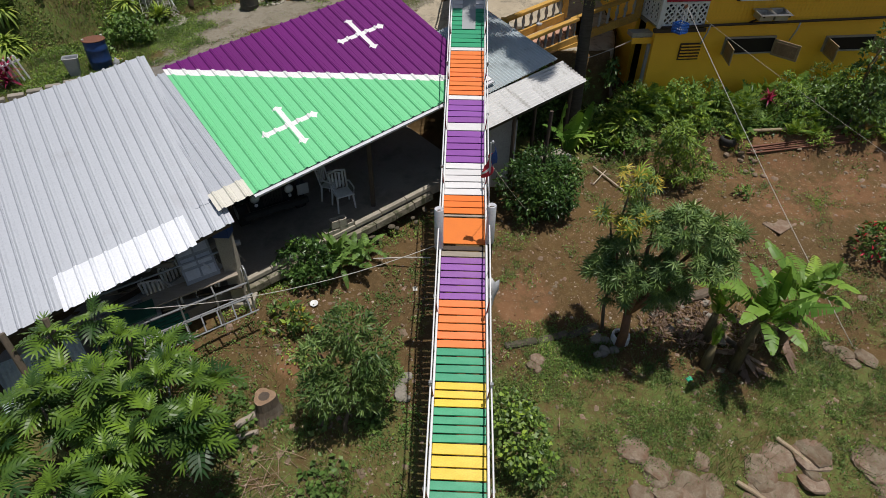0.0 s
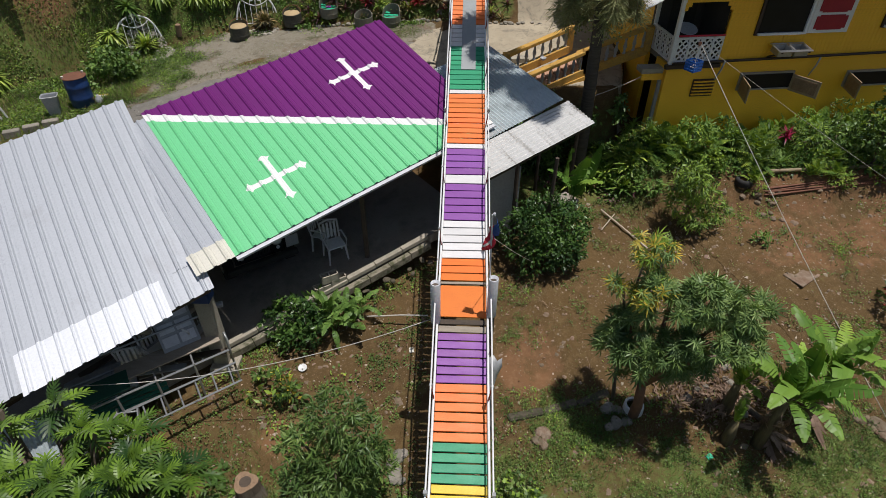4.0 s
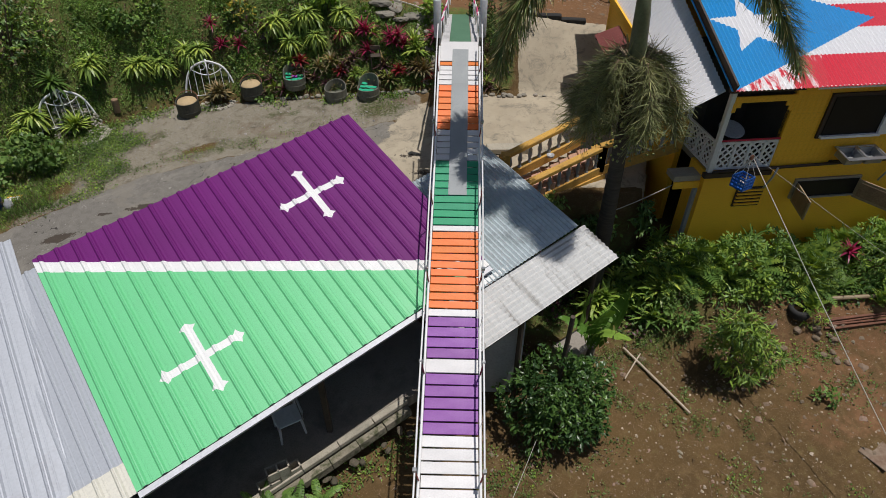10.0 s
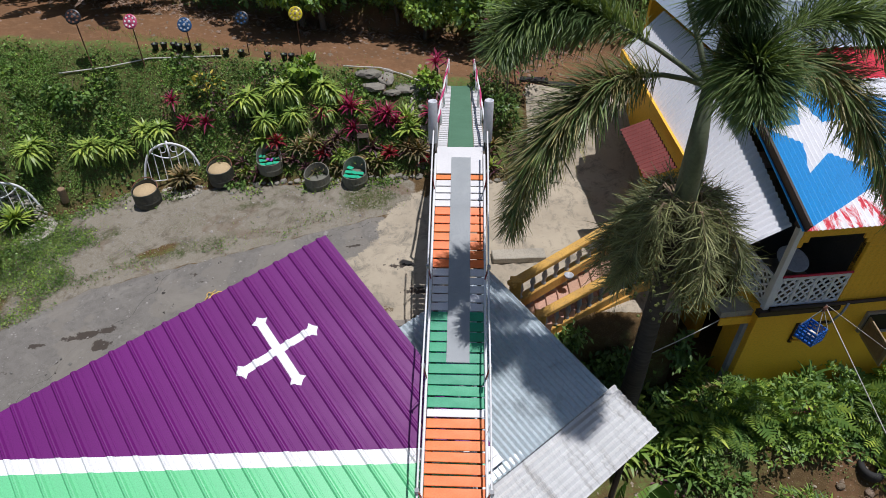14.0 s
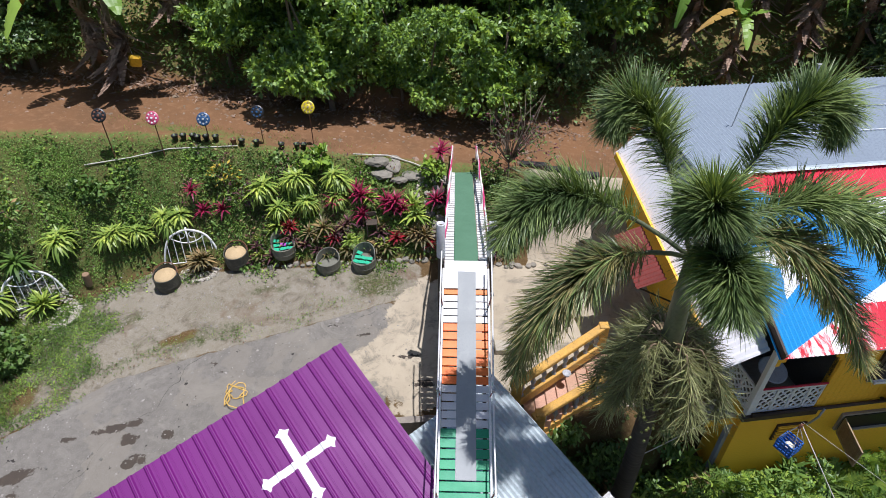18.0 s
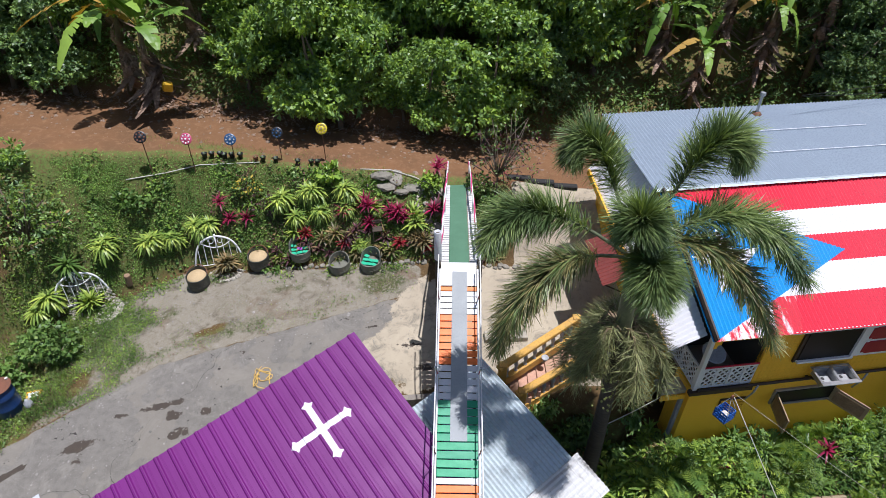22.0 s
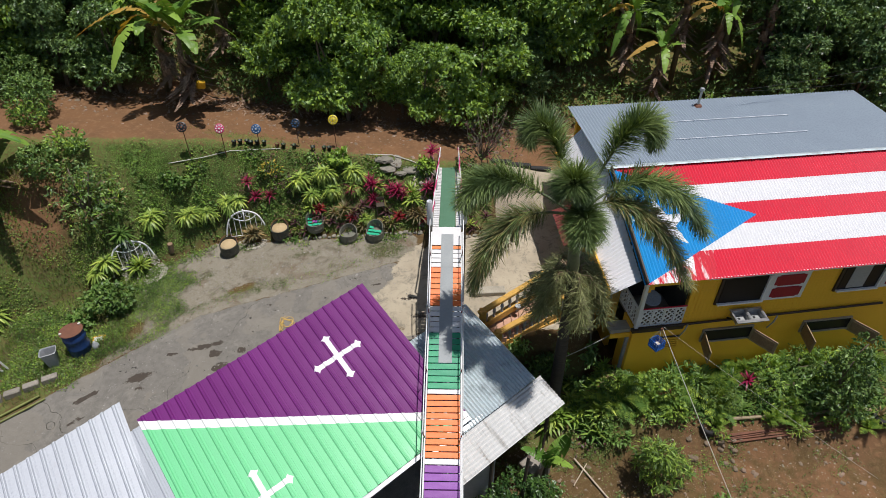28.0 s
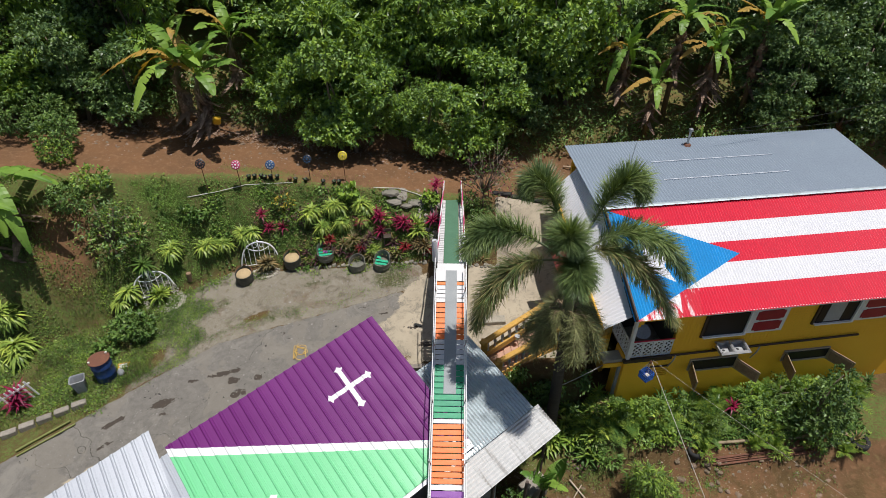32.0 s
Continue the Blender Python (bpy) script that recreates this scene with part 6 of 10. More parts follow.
def foxtail_palm():
    base = (3.58, 15.62)
    foot = spot(*base)
    top = Vector((3.28, 15.36, 8.75))
    th = thing("palm_tree", "tall foxtail palm with bushy green fronds and hanging fruit stalks", "palm", (base[0], base[1], foot))
    inv = Matrix.Translation((base[0], base[1], foot)).inverted()
    tr = [(3.58, 15.62, foot - 0.1), (3.57, 15.6, 3.5), (3.54, 15.58, 5.0), (3.52, 15.56, 6.2), (3.48, 15.53, 6.9)]
    ringed, radii = [], []
    for i in range(61):
        f = i / 60 * (len(tr) - 1)
        k = min(int(f), len(tr) - 2)
        ringed.append(tuple(Vector(tr[k]).lerp(Vector(tr[k + 1]), f - k)))
        radii.append(float(np.interp(f, range(5), [0.20, 0.165, 0.145, 0.13, 0.12])) + 0.006 * (i % 2))
    part("trunk", tube(ringed, radii, 14), M["palmbark"], th, "ringed dark grey trunk", smooth=True, m=inv)
    part("crownshaft", tube([(3.48, 15.53, 6.85), (3.47, 15.52, 7.1), (3.40, 15.46, 7.9), tuple(top)], [0.125, 0.155, 0.13, 0.07], 14), M["shaft"], th, "smooth grey-green crownshaft", smooth=True, m=inv)
    # the highest point and the tip of each frond, and whether it is old
    fronds = [((2.58, 16.40, 10.35), (2.22, 16.30, 10.10), 0), ((4.45, 16.05, 10.55), (4.85, 15.90, 10.25), 0), ((1.45, 15.55, 9.55), (0.80, 15.10, 9.20), 0), ((1.63, 14.94, 8.60), (1.08, 14.80, 7.20), 1),
              ((5.00, 15.45, 9.45), (5.95, 14.90, 8.65), 0), ((4.85, 15.35, 8.70), (5.98, 14.98, 7.15), 1), ((3.00, 14.75, 9.95), (2.86, 14.42, 9.98), 0), ((3.20, 14.45, 9.35), (3.14, 13.90, 9.12), 0)]
    for i, (apex, tip, old) in enumerate(fronds):
        fo = Foliage(40 + i)
        pts = palm_frond(fo, top, apex, tip, 0.60 if i in (6, 7) else 0.57, (1, 0, 1, 0, 1) if old else (0, 0, 0), 1900 if i in (4, 5) else 2300)
        fr = new("frond", fo.mesh("frond", [M["palmleaf"], M["palmold"]]))
        fr.parent = th
        fr.matrix_basis = inv
        if old:
            fr["label"] = "yellowing old frond"
        part("rachis", tube(pts, [0.035 * (1 - 0.85 * k / len(pts)) for k in range(len(pts))], 6), M["shaft"], fr, smooth=True)
    # arching flower stalks below the crownshaft, broken into many thin strands
    rng = random.Random(9)
    npr = np.random.default_rng(9)
    bm, fo = None, Foliage(60)
    p0 = Vector((3.47, 15.54, 6.95))
    for k in range(34):
        az = rng.uniform(0, 6.28)
        r = rng.uniform(0.35, 1.0)
        c, s = math.cos(az), math.sin(az)
        p1 = p0 + Vector((0.50 * r * c, 0.50 * r * s, 0.18 + 0.15 * rng.random()))
        p2 = p0 + Vector((0.95 * r * c, 0.95 * r * s, -0.20 - 0.2 * rng.random()))
        p3 = p0 + Vector((1.02 * r * c, 1.02 * r * s, -0.70 - 0.55 * rng.random()))
        bm = tube([p0, p1, p2, p3], [0.022, 0.016, 0.011, 0.005], 5, bm)
        m = 260
        t = npr.random(m)
        A, B, C = np.array(p1), np.array(p2), np.array(p3)
        q = np.where((t < 0.4)[:, None], A + (B - A) * (t / 0.4)[:, None], B + (C - B) * ((t - 0.4) / 0.6)[:, None])
        d = np.array([0.8 * c, 0.8 * s, -0.45]) + npr.normal(0, 0.75, (m, 3)) * np.array([1, 1, 0.7])
        fo.add(STRAND, q, d, npr.normal(size=(m, 3)) + np.array([0, 0, 0.5]), npr.uniform(0.20, 0.44, m), 0)
        fo.add(STRAND, q, d + npr.normal(0, 0.5, (m, 3)), npr.normal(size=(m, 3)), npr.uniform(0.10, 0.24, m), 1)
    part("fruit_stalk", bm, M["bamboo"], th, "branching dry flower stalks", m=inv)
    ob = new("fruit_spray", fo.mesh("fruit_spray", [M["spray"], M["sprayold"]]))
    ob.parent, ob.matrix_basis = th, inv
    ob["label"] = "tangled olive flower sprays"
    bm = bmesh.new()
    for k in range(150):
        az, r = rng.uniform(2.6, 6.0), rng.uniform(0.3, 0.85)
        bmesh.ops.create_icosphere(bm, subdivisions=1, radius=0.026, matrix=Matrix.Translation((3.47 + r * math.cos(az), 15.54 + r * math.sin(az), 5.55 + 0.7 * rng.random())))
    ob = part("fruit", bm, M["fruitgreen"], th, "small yellow-green fruit", smooth=True, m=inv)
    ob["kind"] = "stuff"


STRAND = strip_leaf(0.017, 0.45, 4, 0.0)
M["sprayold"] = leafy("dry_palm_flower_spray", (0.26, 0.22, 0.09), (0.10, 0.095, 0.04), 0.7, through=0.1)
STALK = strip_leaf(0.013, 0.2, 4, 0.0)
M["fruitgreen"] = surface("unripe_fruit", (0.22, 0.24, 0.06), (0.16, 0.18, 0.05), 0.4, bump=0.0)
foxtail_palm()


# ---- trees and shrubs ----
def leafy_tree(name, label, at, lumps, leaf, per_area, size, mats, r0=0.08, seed=1, tops=None, whorl=5, droop=0.2, bark="bark", category="tree", group=""):
    """at: the foot; lumps relative to it."""
    fo = Foliage(seed)
    crown(fo, lumps, leaf, per_area, size, tuple(range(len(mats))), droop, whorl)
    tops = tops or [(l[0], l[1], l[2]) for l in lumps]
    tr = limbs((0, 0, -0.15), tops, r0, seed=seed) if r0 else None
    return plant(name, label, category, at, fo, mats, tr, bark, group=group)


def on(x, y, z=0.0):
    return (x, y, spot(x, y) + z)


# breadfruit beside the shed: each large leaf is a piece of its own
def breadfruit_tree():
    at = on(-5.5, 5.0)
    th = thing("breadfruit_tree", "young breadfruit tree with large deeply lobed glossy leaves", "tree", at)
    rng = random.Random(21)
    tips = []
    for k in range(46):
        a, r = rng.uniform(0, 6.28), 1.85 * math.sqrt(rng.random())
        x, y = 1.0 * r * math.cos(a) + 0.1, 0.85 * r * math.sin(a) + 0.25
        z = 2.62 - 0.20 * r * r + rng.uniform(-0.7, 0.25)
        tips.append((x, y, z))
    tips += [(-0.35, 1.75, 2.75), (0.15, 1.45, 2.6), (-0.95, 1.35, 2.7), (1.45, 0.9, 2.25), (1.65, 1.05, 2.0), (0.9, -1.3, 2.1), (-0.2, -1.5, 2.2), (-1.3, -1.2, 2.2)]
    part("trunk", limbs((0, 0, -0.1), tips[::2], 0.09, 0.018, 0.2, 3), M["bark"], th, smooth=True)
    proto = []
    for k in range(3):
        proto.append(np_mesh("leaf", LOBED[0], LOBED[1], [M["breadfruit"]]))
    n = 0
    for x, y, z in tips:
        for j in range(9):
            az = j * 2.4 + rng.uniform(-.3, .3)
            el = radians(rng.uniform(-30, 30) if j < 5 else rng.uniform(30, 75))
            d = Vector((math.cos(az) * math.cos(el), math.sin(az) * math.cos(el), math.sin(el)))
            up = Vector((rng.gauss(0, .2), rng.gauss(0, .2), 1))
            m = axes((x, y, z), d.cross(up), d)
            if m.to_3x3().col[2].z < 0:
                m = m @ Matrix.Rotation(math.pi, 4, "Y")
            o = bpy.data.objects.new("leaf", proto[n % 3])
            scene.collection.objects.link(o)
            o.parent = th
            o.matrix_basis = m @ Matrix.Scale(rng.uniform(0.34, 0.50) if j < 6 else rng.uniform(0.22, 0.36), 4) @ Matrix.Translation((0, 0.2, 0))
            n += 1
    for p, q in (((-0.75, 1.25, 1.9), (-0.95, 1.5, 2.95)), ((0.2, 1.2, 1.8), (0.35, 1.45, 2.75)), ((-1.3, 1.0, 1.9), (-1.5, 1.2, 2.9))):
        part("cut_branch", tube([p, q], [0.06, 0.05], 8), M["bark"], th, "sawn-off branch")


breadfruit_tree()
leafy_tree("mango_tree", "small mango tree with dense narrow dark leaves", on(-1.85, 6.35), [(0.15, 0.5, 2.25, 0.48, 0.42, 0.38), (0.55, 0.3, 1.85, 0.42, 0.4, 0.35), (-0.3, 0.25, 1.85, 0.42, 0.4, 0.38), (0.15, 0.1, 1.45, 0.52, 0.42, 0.4), (0.6, 0.35, 1.3, 0.4, 0.35, 0.35), (-0.3, -0.05, 1.25, 0.35, 0.35, 0.35), (0.35, 0.1, 0.9, 0.35, 0.32, 0.3), (-0.25, 0.0, 0.75, 0.22, 0.22, 0.2)], LANCE, 270, 0.13, ["mango", "mango", "bush", "mango"], 0.05, 2, whorl=6, droop=0.3)
leafy_tree("garden_bush", "dense glossy green bush beside the carport wall", on(-3.25, 10.15), [(0, 0.1, 0.6, 0.5, 0.42, 0.5), (0.35, 0.0, 0.45, 0.4, 0.35, 0.4), (-0.35, 0.1, 0.45, 0.4, 0.35, 0.4), (0.1, -0.35, 0.3, 0.45, 0.3, 0.3)], OVAL, 190, 0.11, ["hedge"], 0.03, 3, category="bush")
leafy_tree("garden_bush", "low yellow-green shrub with mottled leaves", on(-3.45, 8.7), [(0, 0, 0.3, 0.5, 0.35, 0.3), (0.35, -0.1, 0.25, 0.35, 0.3, 0.25)], OVAL, 100, 0.13, ["mango", "bush", "lime", "bush", "mango", "bush", "mango", "yellowing"], 0.02, 4, category="bush")
leafy_tree("garden_bush", "dense rounded dark green bush beside the footbridge", on(2.3, 12.5), [(0, 0, 0.95, 0.8, 0.75, 0.75), (0.55, 0.1, 0.8, 0.6, 0.55, 0.6), (-0.55, -0.05, 0.75, 0.55, 0.55, 0.55), (0.0, -0.45, 0.55, 0.7, 0.5, 0.5), (0.5, -0.35, 0.5, 0.5, 0.4, 0.4)], OVAL, 230, 0.10, ["hedge"], 0.06, 5, category="bush")
leafy_tree("garden_bush", "bright green bush growing beside the bridge planks", on(1.35, 6.1), [(0, 0, 0.55, 0.5, 0.75, 0.5), (-0.1, 0.55, 0.45, 0.4, 0.45, 0.4), (0.15, -0.5, 0.4, 0.42, 0.45, 0.4)], ROUND, 210, 0.078, ["mango", "lime", "mango"], 0.04, 6, category="bush")
leafy_tree("papaya_tree", "leaning tree with spreading palmate leaves and a bare reddish trunk", on(3.69, 8.5), [(0.0, -0.05, 3.15, 0.5, 0.5, 0.32), (-0.5, 0.05, 2.45, 0.38, 0.4, 0.34), (0.5, -0.25, 3.3, 0.52, 0.48, 0.32), (1.0, -0.30, 3.2, 0.48, 0.45, 0.30), (0.6, -0.6, 2.75, 0.5, 0.42, 0.32), (0.1, -0.45, 2.4, 0.46, 0.4, 0.3), (-0.4, -0.3, 2.1, 0.38, 0.36, 0.3), (1.05, -0.55, 2.7, 0.34, 0.32, 0.25), (-0.75, 0.1, 2.0, 0.32, 0.32, 0.28), (-0.3, -0.1, 1.65, 0.36, 0.32, 0.25), (0.55, -0.2, 1.95, 0.42, 0.36, 0.32), (0.5, -0.1, 1.4, 0.32, 0.3, 0.28)], PALMATE, 86, 0.185, ["papaya", "papaya", "mango"], 0.115, 7, whorl=6, droop=0.35, bark="redbark")
leafy_tree("papaya_tree", "thin tree top with yellowing leaves", on(3.4, 8.85), [(-0.12, 0.0, 3.85, 0.26, 0.26, 0.22), (0.2, 0.15, 3.7, 0.22, 0.22, 0.2), (-0.1, -0.45, 3.35, 0.3, 0.26, 0.2), (-0.4, -0.1, 3.0, 0.28, 0.28, 0.22), (0.05, 0.2, 3.2, 0.28, 0.26, 0.22)], PALMATE, 66, 0.19, ["yellowing", "papaya", "lime"], 0.045, 8, whorl=5, droop=0.5)
leafy_tree("hibiscus_bush", "dark hibiscus bush with small red flowers", on(10.2, 10.9), [(0, 0, 0.55, 0.6, 0.6, 0.55), (0.4, 0.2, 0.5, 0.5, 0.5, 0.45)], OVAL, 120, 0.11, ["bush"] * 9 + ["flower"], 0.04, 9, category="bush")
leafy_tree("young_tree", "slender young fruit tree with light green leaves", on(6.05, 13.75), [(-0.25, -0.35, 1.65, 0.3, 0.3, 0.28), (-0.1, -0.25, 1.3, 0.38, 0.36, 0.3), (0.2, -0.2, 1.0, 0.42, 0.36, 0.3), (0.5, -0.3, 0.65, 0.38, 0.32, 0.24), (-0.15, -0.25, 0.7, 0.4, 0.36, 0.28), (-0.35, 0.0, 1.05, 0.3, 0.28, 0.25), (0.1, -0.45, 0.4, 0.4, 0.34, 0.22)], LANCE, 190, 0.16, ["lime", "fern", "mango"], 0.03, 10, droop=0.5)
leafy_tree("young_tree", "leafy young tree below the house wall", on(11.2, 15.15), [(0, 0, 1.2, 0.6, 0.55, 0.6), (0.45, 0.15, 0.9, 0.55, 0.5, 0.5), (-0.35, -0.2, 0.7, 0.45, 0.4, 0.4), (0.0, 0.05, 1.9, 0.4, 0.38, 0.4), (0.15, 0.1, 2.5, 0.25, 0.25, 0.3), (0.5, -0.1, 1.6, 0.4, 0.4, 0.35), (0.2, -0.4, 0.5, 0.5, 0.4, 0.35)], OVAL, 120, 0.12, ["mango", "bush", "woodleaf"], 0.05, 11)
leafy_tree("flowering_shrub", "open flowering shrub with mixed green leaves on the bank", on(-10.95, 20.3), [(0, 0, 0.9, 0.75, 0.6, 0.45), (0.65, 0.2, 0.6, 0.55, 0.5, 0.35), (-0.5, 0.1, 1.2, 0.45, 0.4, 0.35), (0.1, -0.5, 0.4, 0.6, 0.4, 0.3), (0.1, 0.3, 1.5, 0.4, 0.4, 0.3), (-0.8, 0.2, 0.6, 0.5, 0.4, 0.3), (0.5, 0.5, 1.3, 0.4, 0.4, 0.3), (1.0, 0.1, 0.9, 0.3, 0.3, 0.25), (-0.2, 0.2, 1.9, 0.35, 0.35, 0.25), (0.4, 0.2, 1.8, 0.3, 0.3, 0.22)], OVAL, 78, 0.12, ["forest", "mango", "forest", "woodleaf", "bromeliad", "lime"], 0.05, 12, whorl=4)


def dry_shrub():
    at = on(1.75, 22.5)
    fo = Foliage(13)
    lumps = [(0, 0.2, 1.1, 0.7, 0.6, 0.6), (0.5, 0.5, 1.7, 0.6, 0.5, 0.45), (-0.4, 0.1, 0.7, 0.5, 0.45, 0.45), (0.7, 0.0, 0.9, 0.55, 0.5, 0.5), (-0.3, 0.5, 1.6, 0.4, 0.4, 0.35), (0.1, -0.2, 0.5, 0.6, 0.4, 0.4)]
    crown(fo, lumps, OVAL, 52, 0.085, (0, 1, 2), 0.2, 4)
    rng = random.Random(4)
    tops = [(rng.uniform(-.7, .9), rng.uniform(-.4, .8), rng.uniform(1.0, 2.5)) for _ in range(34)]
    plant("dry_shrub", "half-bare shrub with reddish twigs beside the dirt road", "bush", at, fo, ["mango", "dustyred", "bush"], limbs((0, 0, -0.1), tops, 0.026, 0.005, 0.25, 4))


dry_shrub()


def banana_plant(at, label, leaves, size, seed, height=1.2, dead=0, group="", lean=(0, 0), flat=(28, 78)):
    """A banana: a thick stem of leaf sheaths and long arching leaves, each a part."""
    rng = random.Random(seed)
    th = thing("banana_plant", label, "banana plant", at, group=group)
    top = Vector((lean[0], lean[1], height))
    part("stem", tube([(0, 0, -0.1), (lean[0] * 0.4, lean[1] * 0.4, height * 0.5), tuple(top)], [0.12, 0.10, 0.06], 10), M["stem"], th, "brown and green sheathed stem", smooth=True)
    for k in range(leaves):
        az = k * 2.4 + rng.uniform(-0.3, 0.3)
        el = radians(rng.uniform(*flat) if k > 1 else flat[1] + 4)
        d = Vector((math.cos(az) * math.cos(el), math.sin(az) * math.cos(el), math.sin(el)))
        m = axes(top - Vector((0, 0, 0.1)), d.cross(Vector((0, 0, 1))), d)
        if m.to_3x3().col[2].z < 0:
            m = m @ Matrix.Rotation(math.pi, 4, "Y")
        lv, lf = (BROAD if at[1] < 15 else BANANAS)[rng.randrange(4)]
        o = new("leaf", np_mesh("leaf", lv, lf, [M["bananaold" if k in (4, 9) and at[1] > 25 else "banana"]]))
        o.parent = th
        o.matrix_basis = m @ Matrix.Scale(size * rng.uniform(0.8, 1.15), 4)
    if dead:
        fo = Foliage(seed)
        for k in range(dead):
            az = rng.uniform(0, 6.28)
            d = np.array([0.35 * math.cos(az), 0.35 * math.sin(az), -1.0])
            fo.add(BANANAS[3], [tuple(top + Vector((0.06 * math.cos(az), 0.06 * math.sin(az), -rng.uniform(0.1, height * 0.5))))], [d], [(math.cos(az), math.sin(az), 0.2)], size * rng.uniform(0.5, 0.85), 0)
        o = new("dead_leaf", fo.mesh("dead_leaf", [M["drystraw"]]))
        o.parent = th
        o["label"] = "hanging dry brown leaves"
    return th


M["stem"] = surface("banana_stem", (0.16, 0.13, 0.06), (0.10, 0.075, 0.04), 0.7, grain=20, patch=4, bump=0.3, stretch=(2, 2, 0.3))
banana_plant(on(5.85, 7.85), "banana clump with upright and arching bright leaves", 15, 1.4, 2, 1.4, 6, lean=(0.1, 0.0), flat=(15, 84))
banana_plant(on(6.95, 8.4), "banana plant with torn leaves", 12, 1.45, 3, 1.4, 5, lean=(0.05, 0), flat=(25, 86))
banana_plant(on(5.5, 8.55), "banana plant with upright young leaves", 6, 1.0, 23, 0.75, 2, flat=(45, 86))
banana_plant(on(5.3, 7.9), "short banana sucker beside the clump", 4, 0.75, 4, 0.6, 1)
banana_plant(on(3.05, 13.35), "young banana plant with large pale upright leaves", 6, 1.5, 5, 1.0, 0, flat=(60, 88))
banana_plant(on(-9.3, 25.9), "banana plant leaning over the road with dry hanging leaves", 11, 2.1, 6, 2.75, 12, lean=(0.7, -1.0), flat=(0, 50))
banana_plant(on(-10.1, 26.1), "tall banana plant with long arching green leaves", 11, 2.3, 29, 2.6, 8, lean=(0.7, -0.8), flat=(0, 55))
banana_plant(on(-8.0, 27.3), "banana plant among dry hanging leaves", 9, 2.1, 7, 2.4, 14, flat=(5, 60))
banana_plant(on(-10.6, 27.4), "banana plant in the wood above dry leaves", 8, 2.0, 27, 1.9, 8, flat=(5, 60))
banana_plant(on(-13.75, 20.1), "banana plant with long arching leaves above the bank", 13, 2.3, 8, 1.9, 5, lean=(0.1, 0), flat=(0, 60))
banana_plant(on(-14.5, 19.4), "banana plant with broad drooping leaves", 9, 2.1, 18, 1.8, 4, flat=(0, 60))
banana_plant(on(7.7, 28.0), "banana plant with bright leaves and a skirt of dry leaves", 10, 1.6, 9, 2.9, 24, flat=(5, 62))
banana_plant(on(9.7, 28.0), "banana plant in the wood with bright leaves", 12, 1.7, 10, 4.2, 26, flat=(5, 65))
banana_plant(on(10.9, 27.4), "banana plant among hanging dry leaves", 10, 1.5, 31, 3.4, 26, flat=(5, 65))
banana_plant(on(12.8, 27.6), "tall banana plant with yellowing leaves", 11, 1.7, 33, 4.2, 24, flat=(5, 65))
banana_plant(on(8.8, 27.2), "banana plant in the wood above dead leaves", 8, 1.4, 30, 2.2, 22, flat=(5, 60))
banana_plant(on(11.6, 28.2), "banana plant in the wood behind the house", 10, 1.6, 11, 3.6, 20, flat=(5, 62))
banana_plant(on(10.6, 26.0), "small banana plant with pale broken leaves", 5, 1.1, 12, 1.0, 2)
banana_plant(on(7.4, 29.4), "tall banana plant in the wood", 7, 1.9, 13, 4.3, 10)


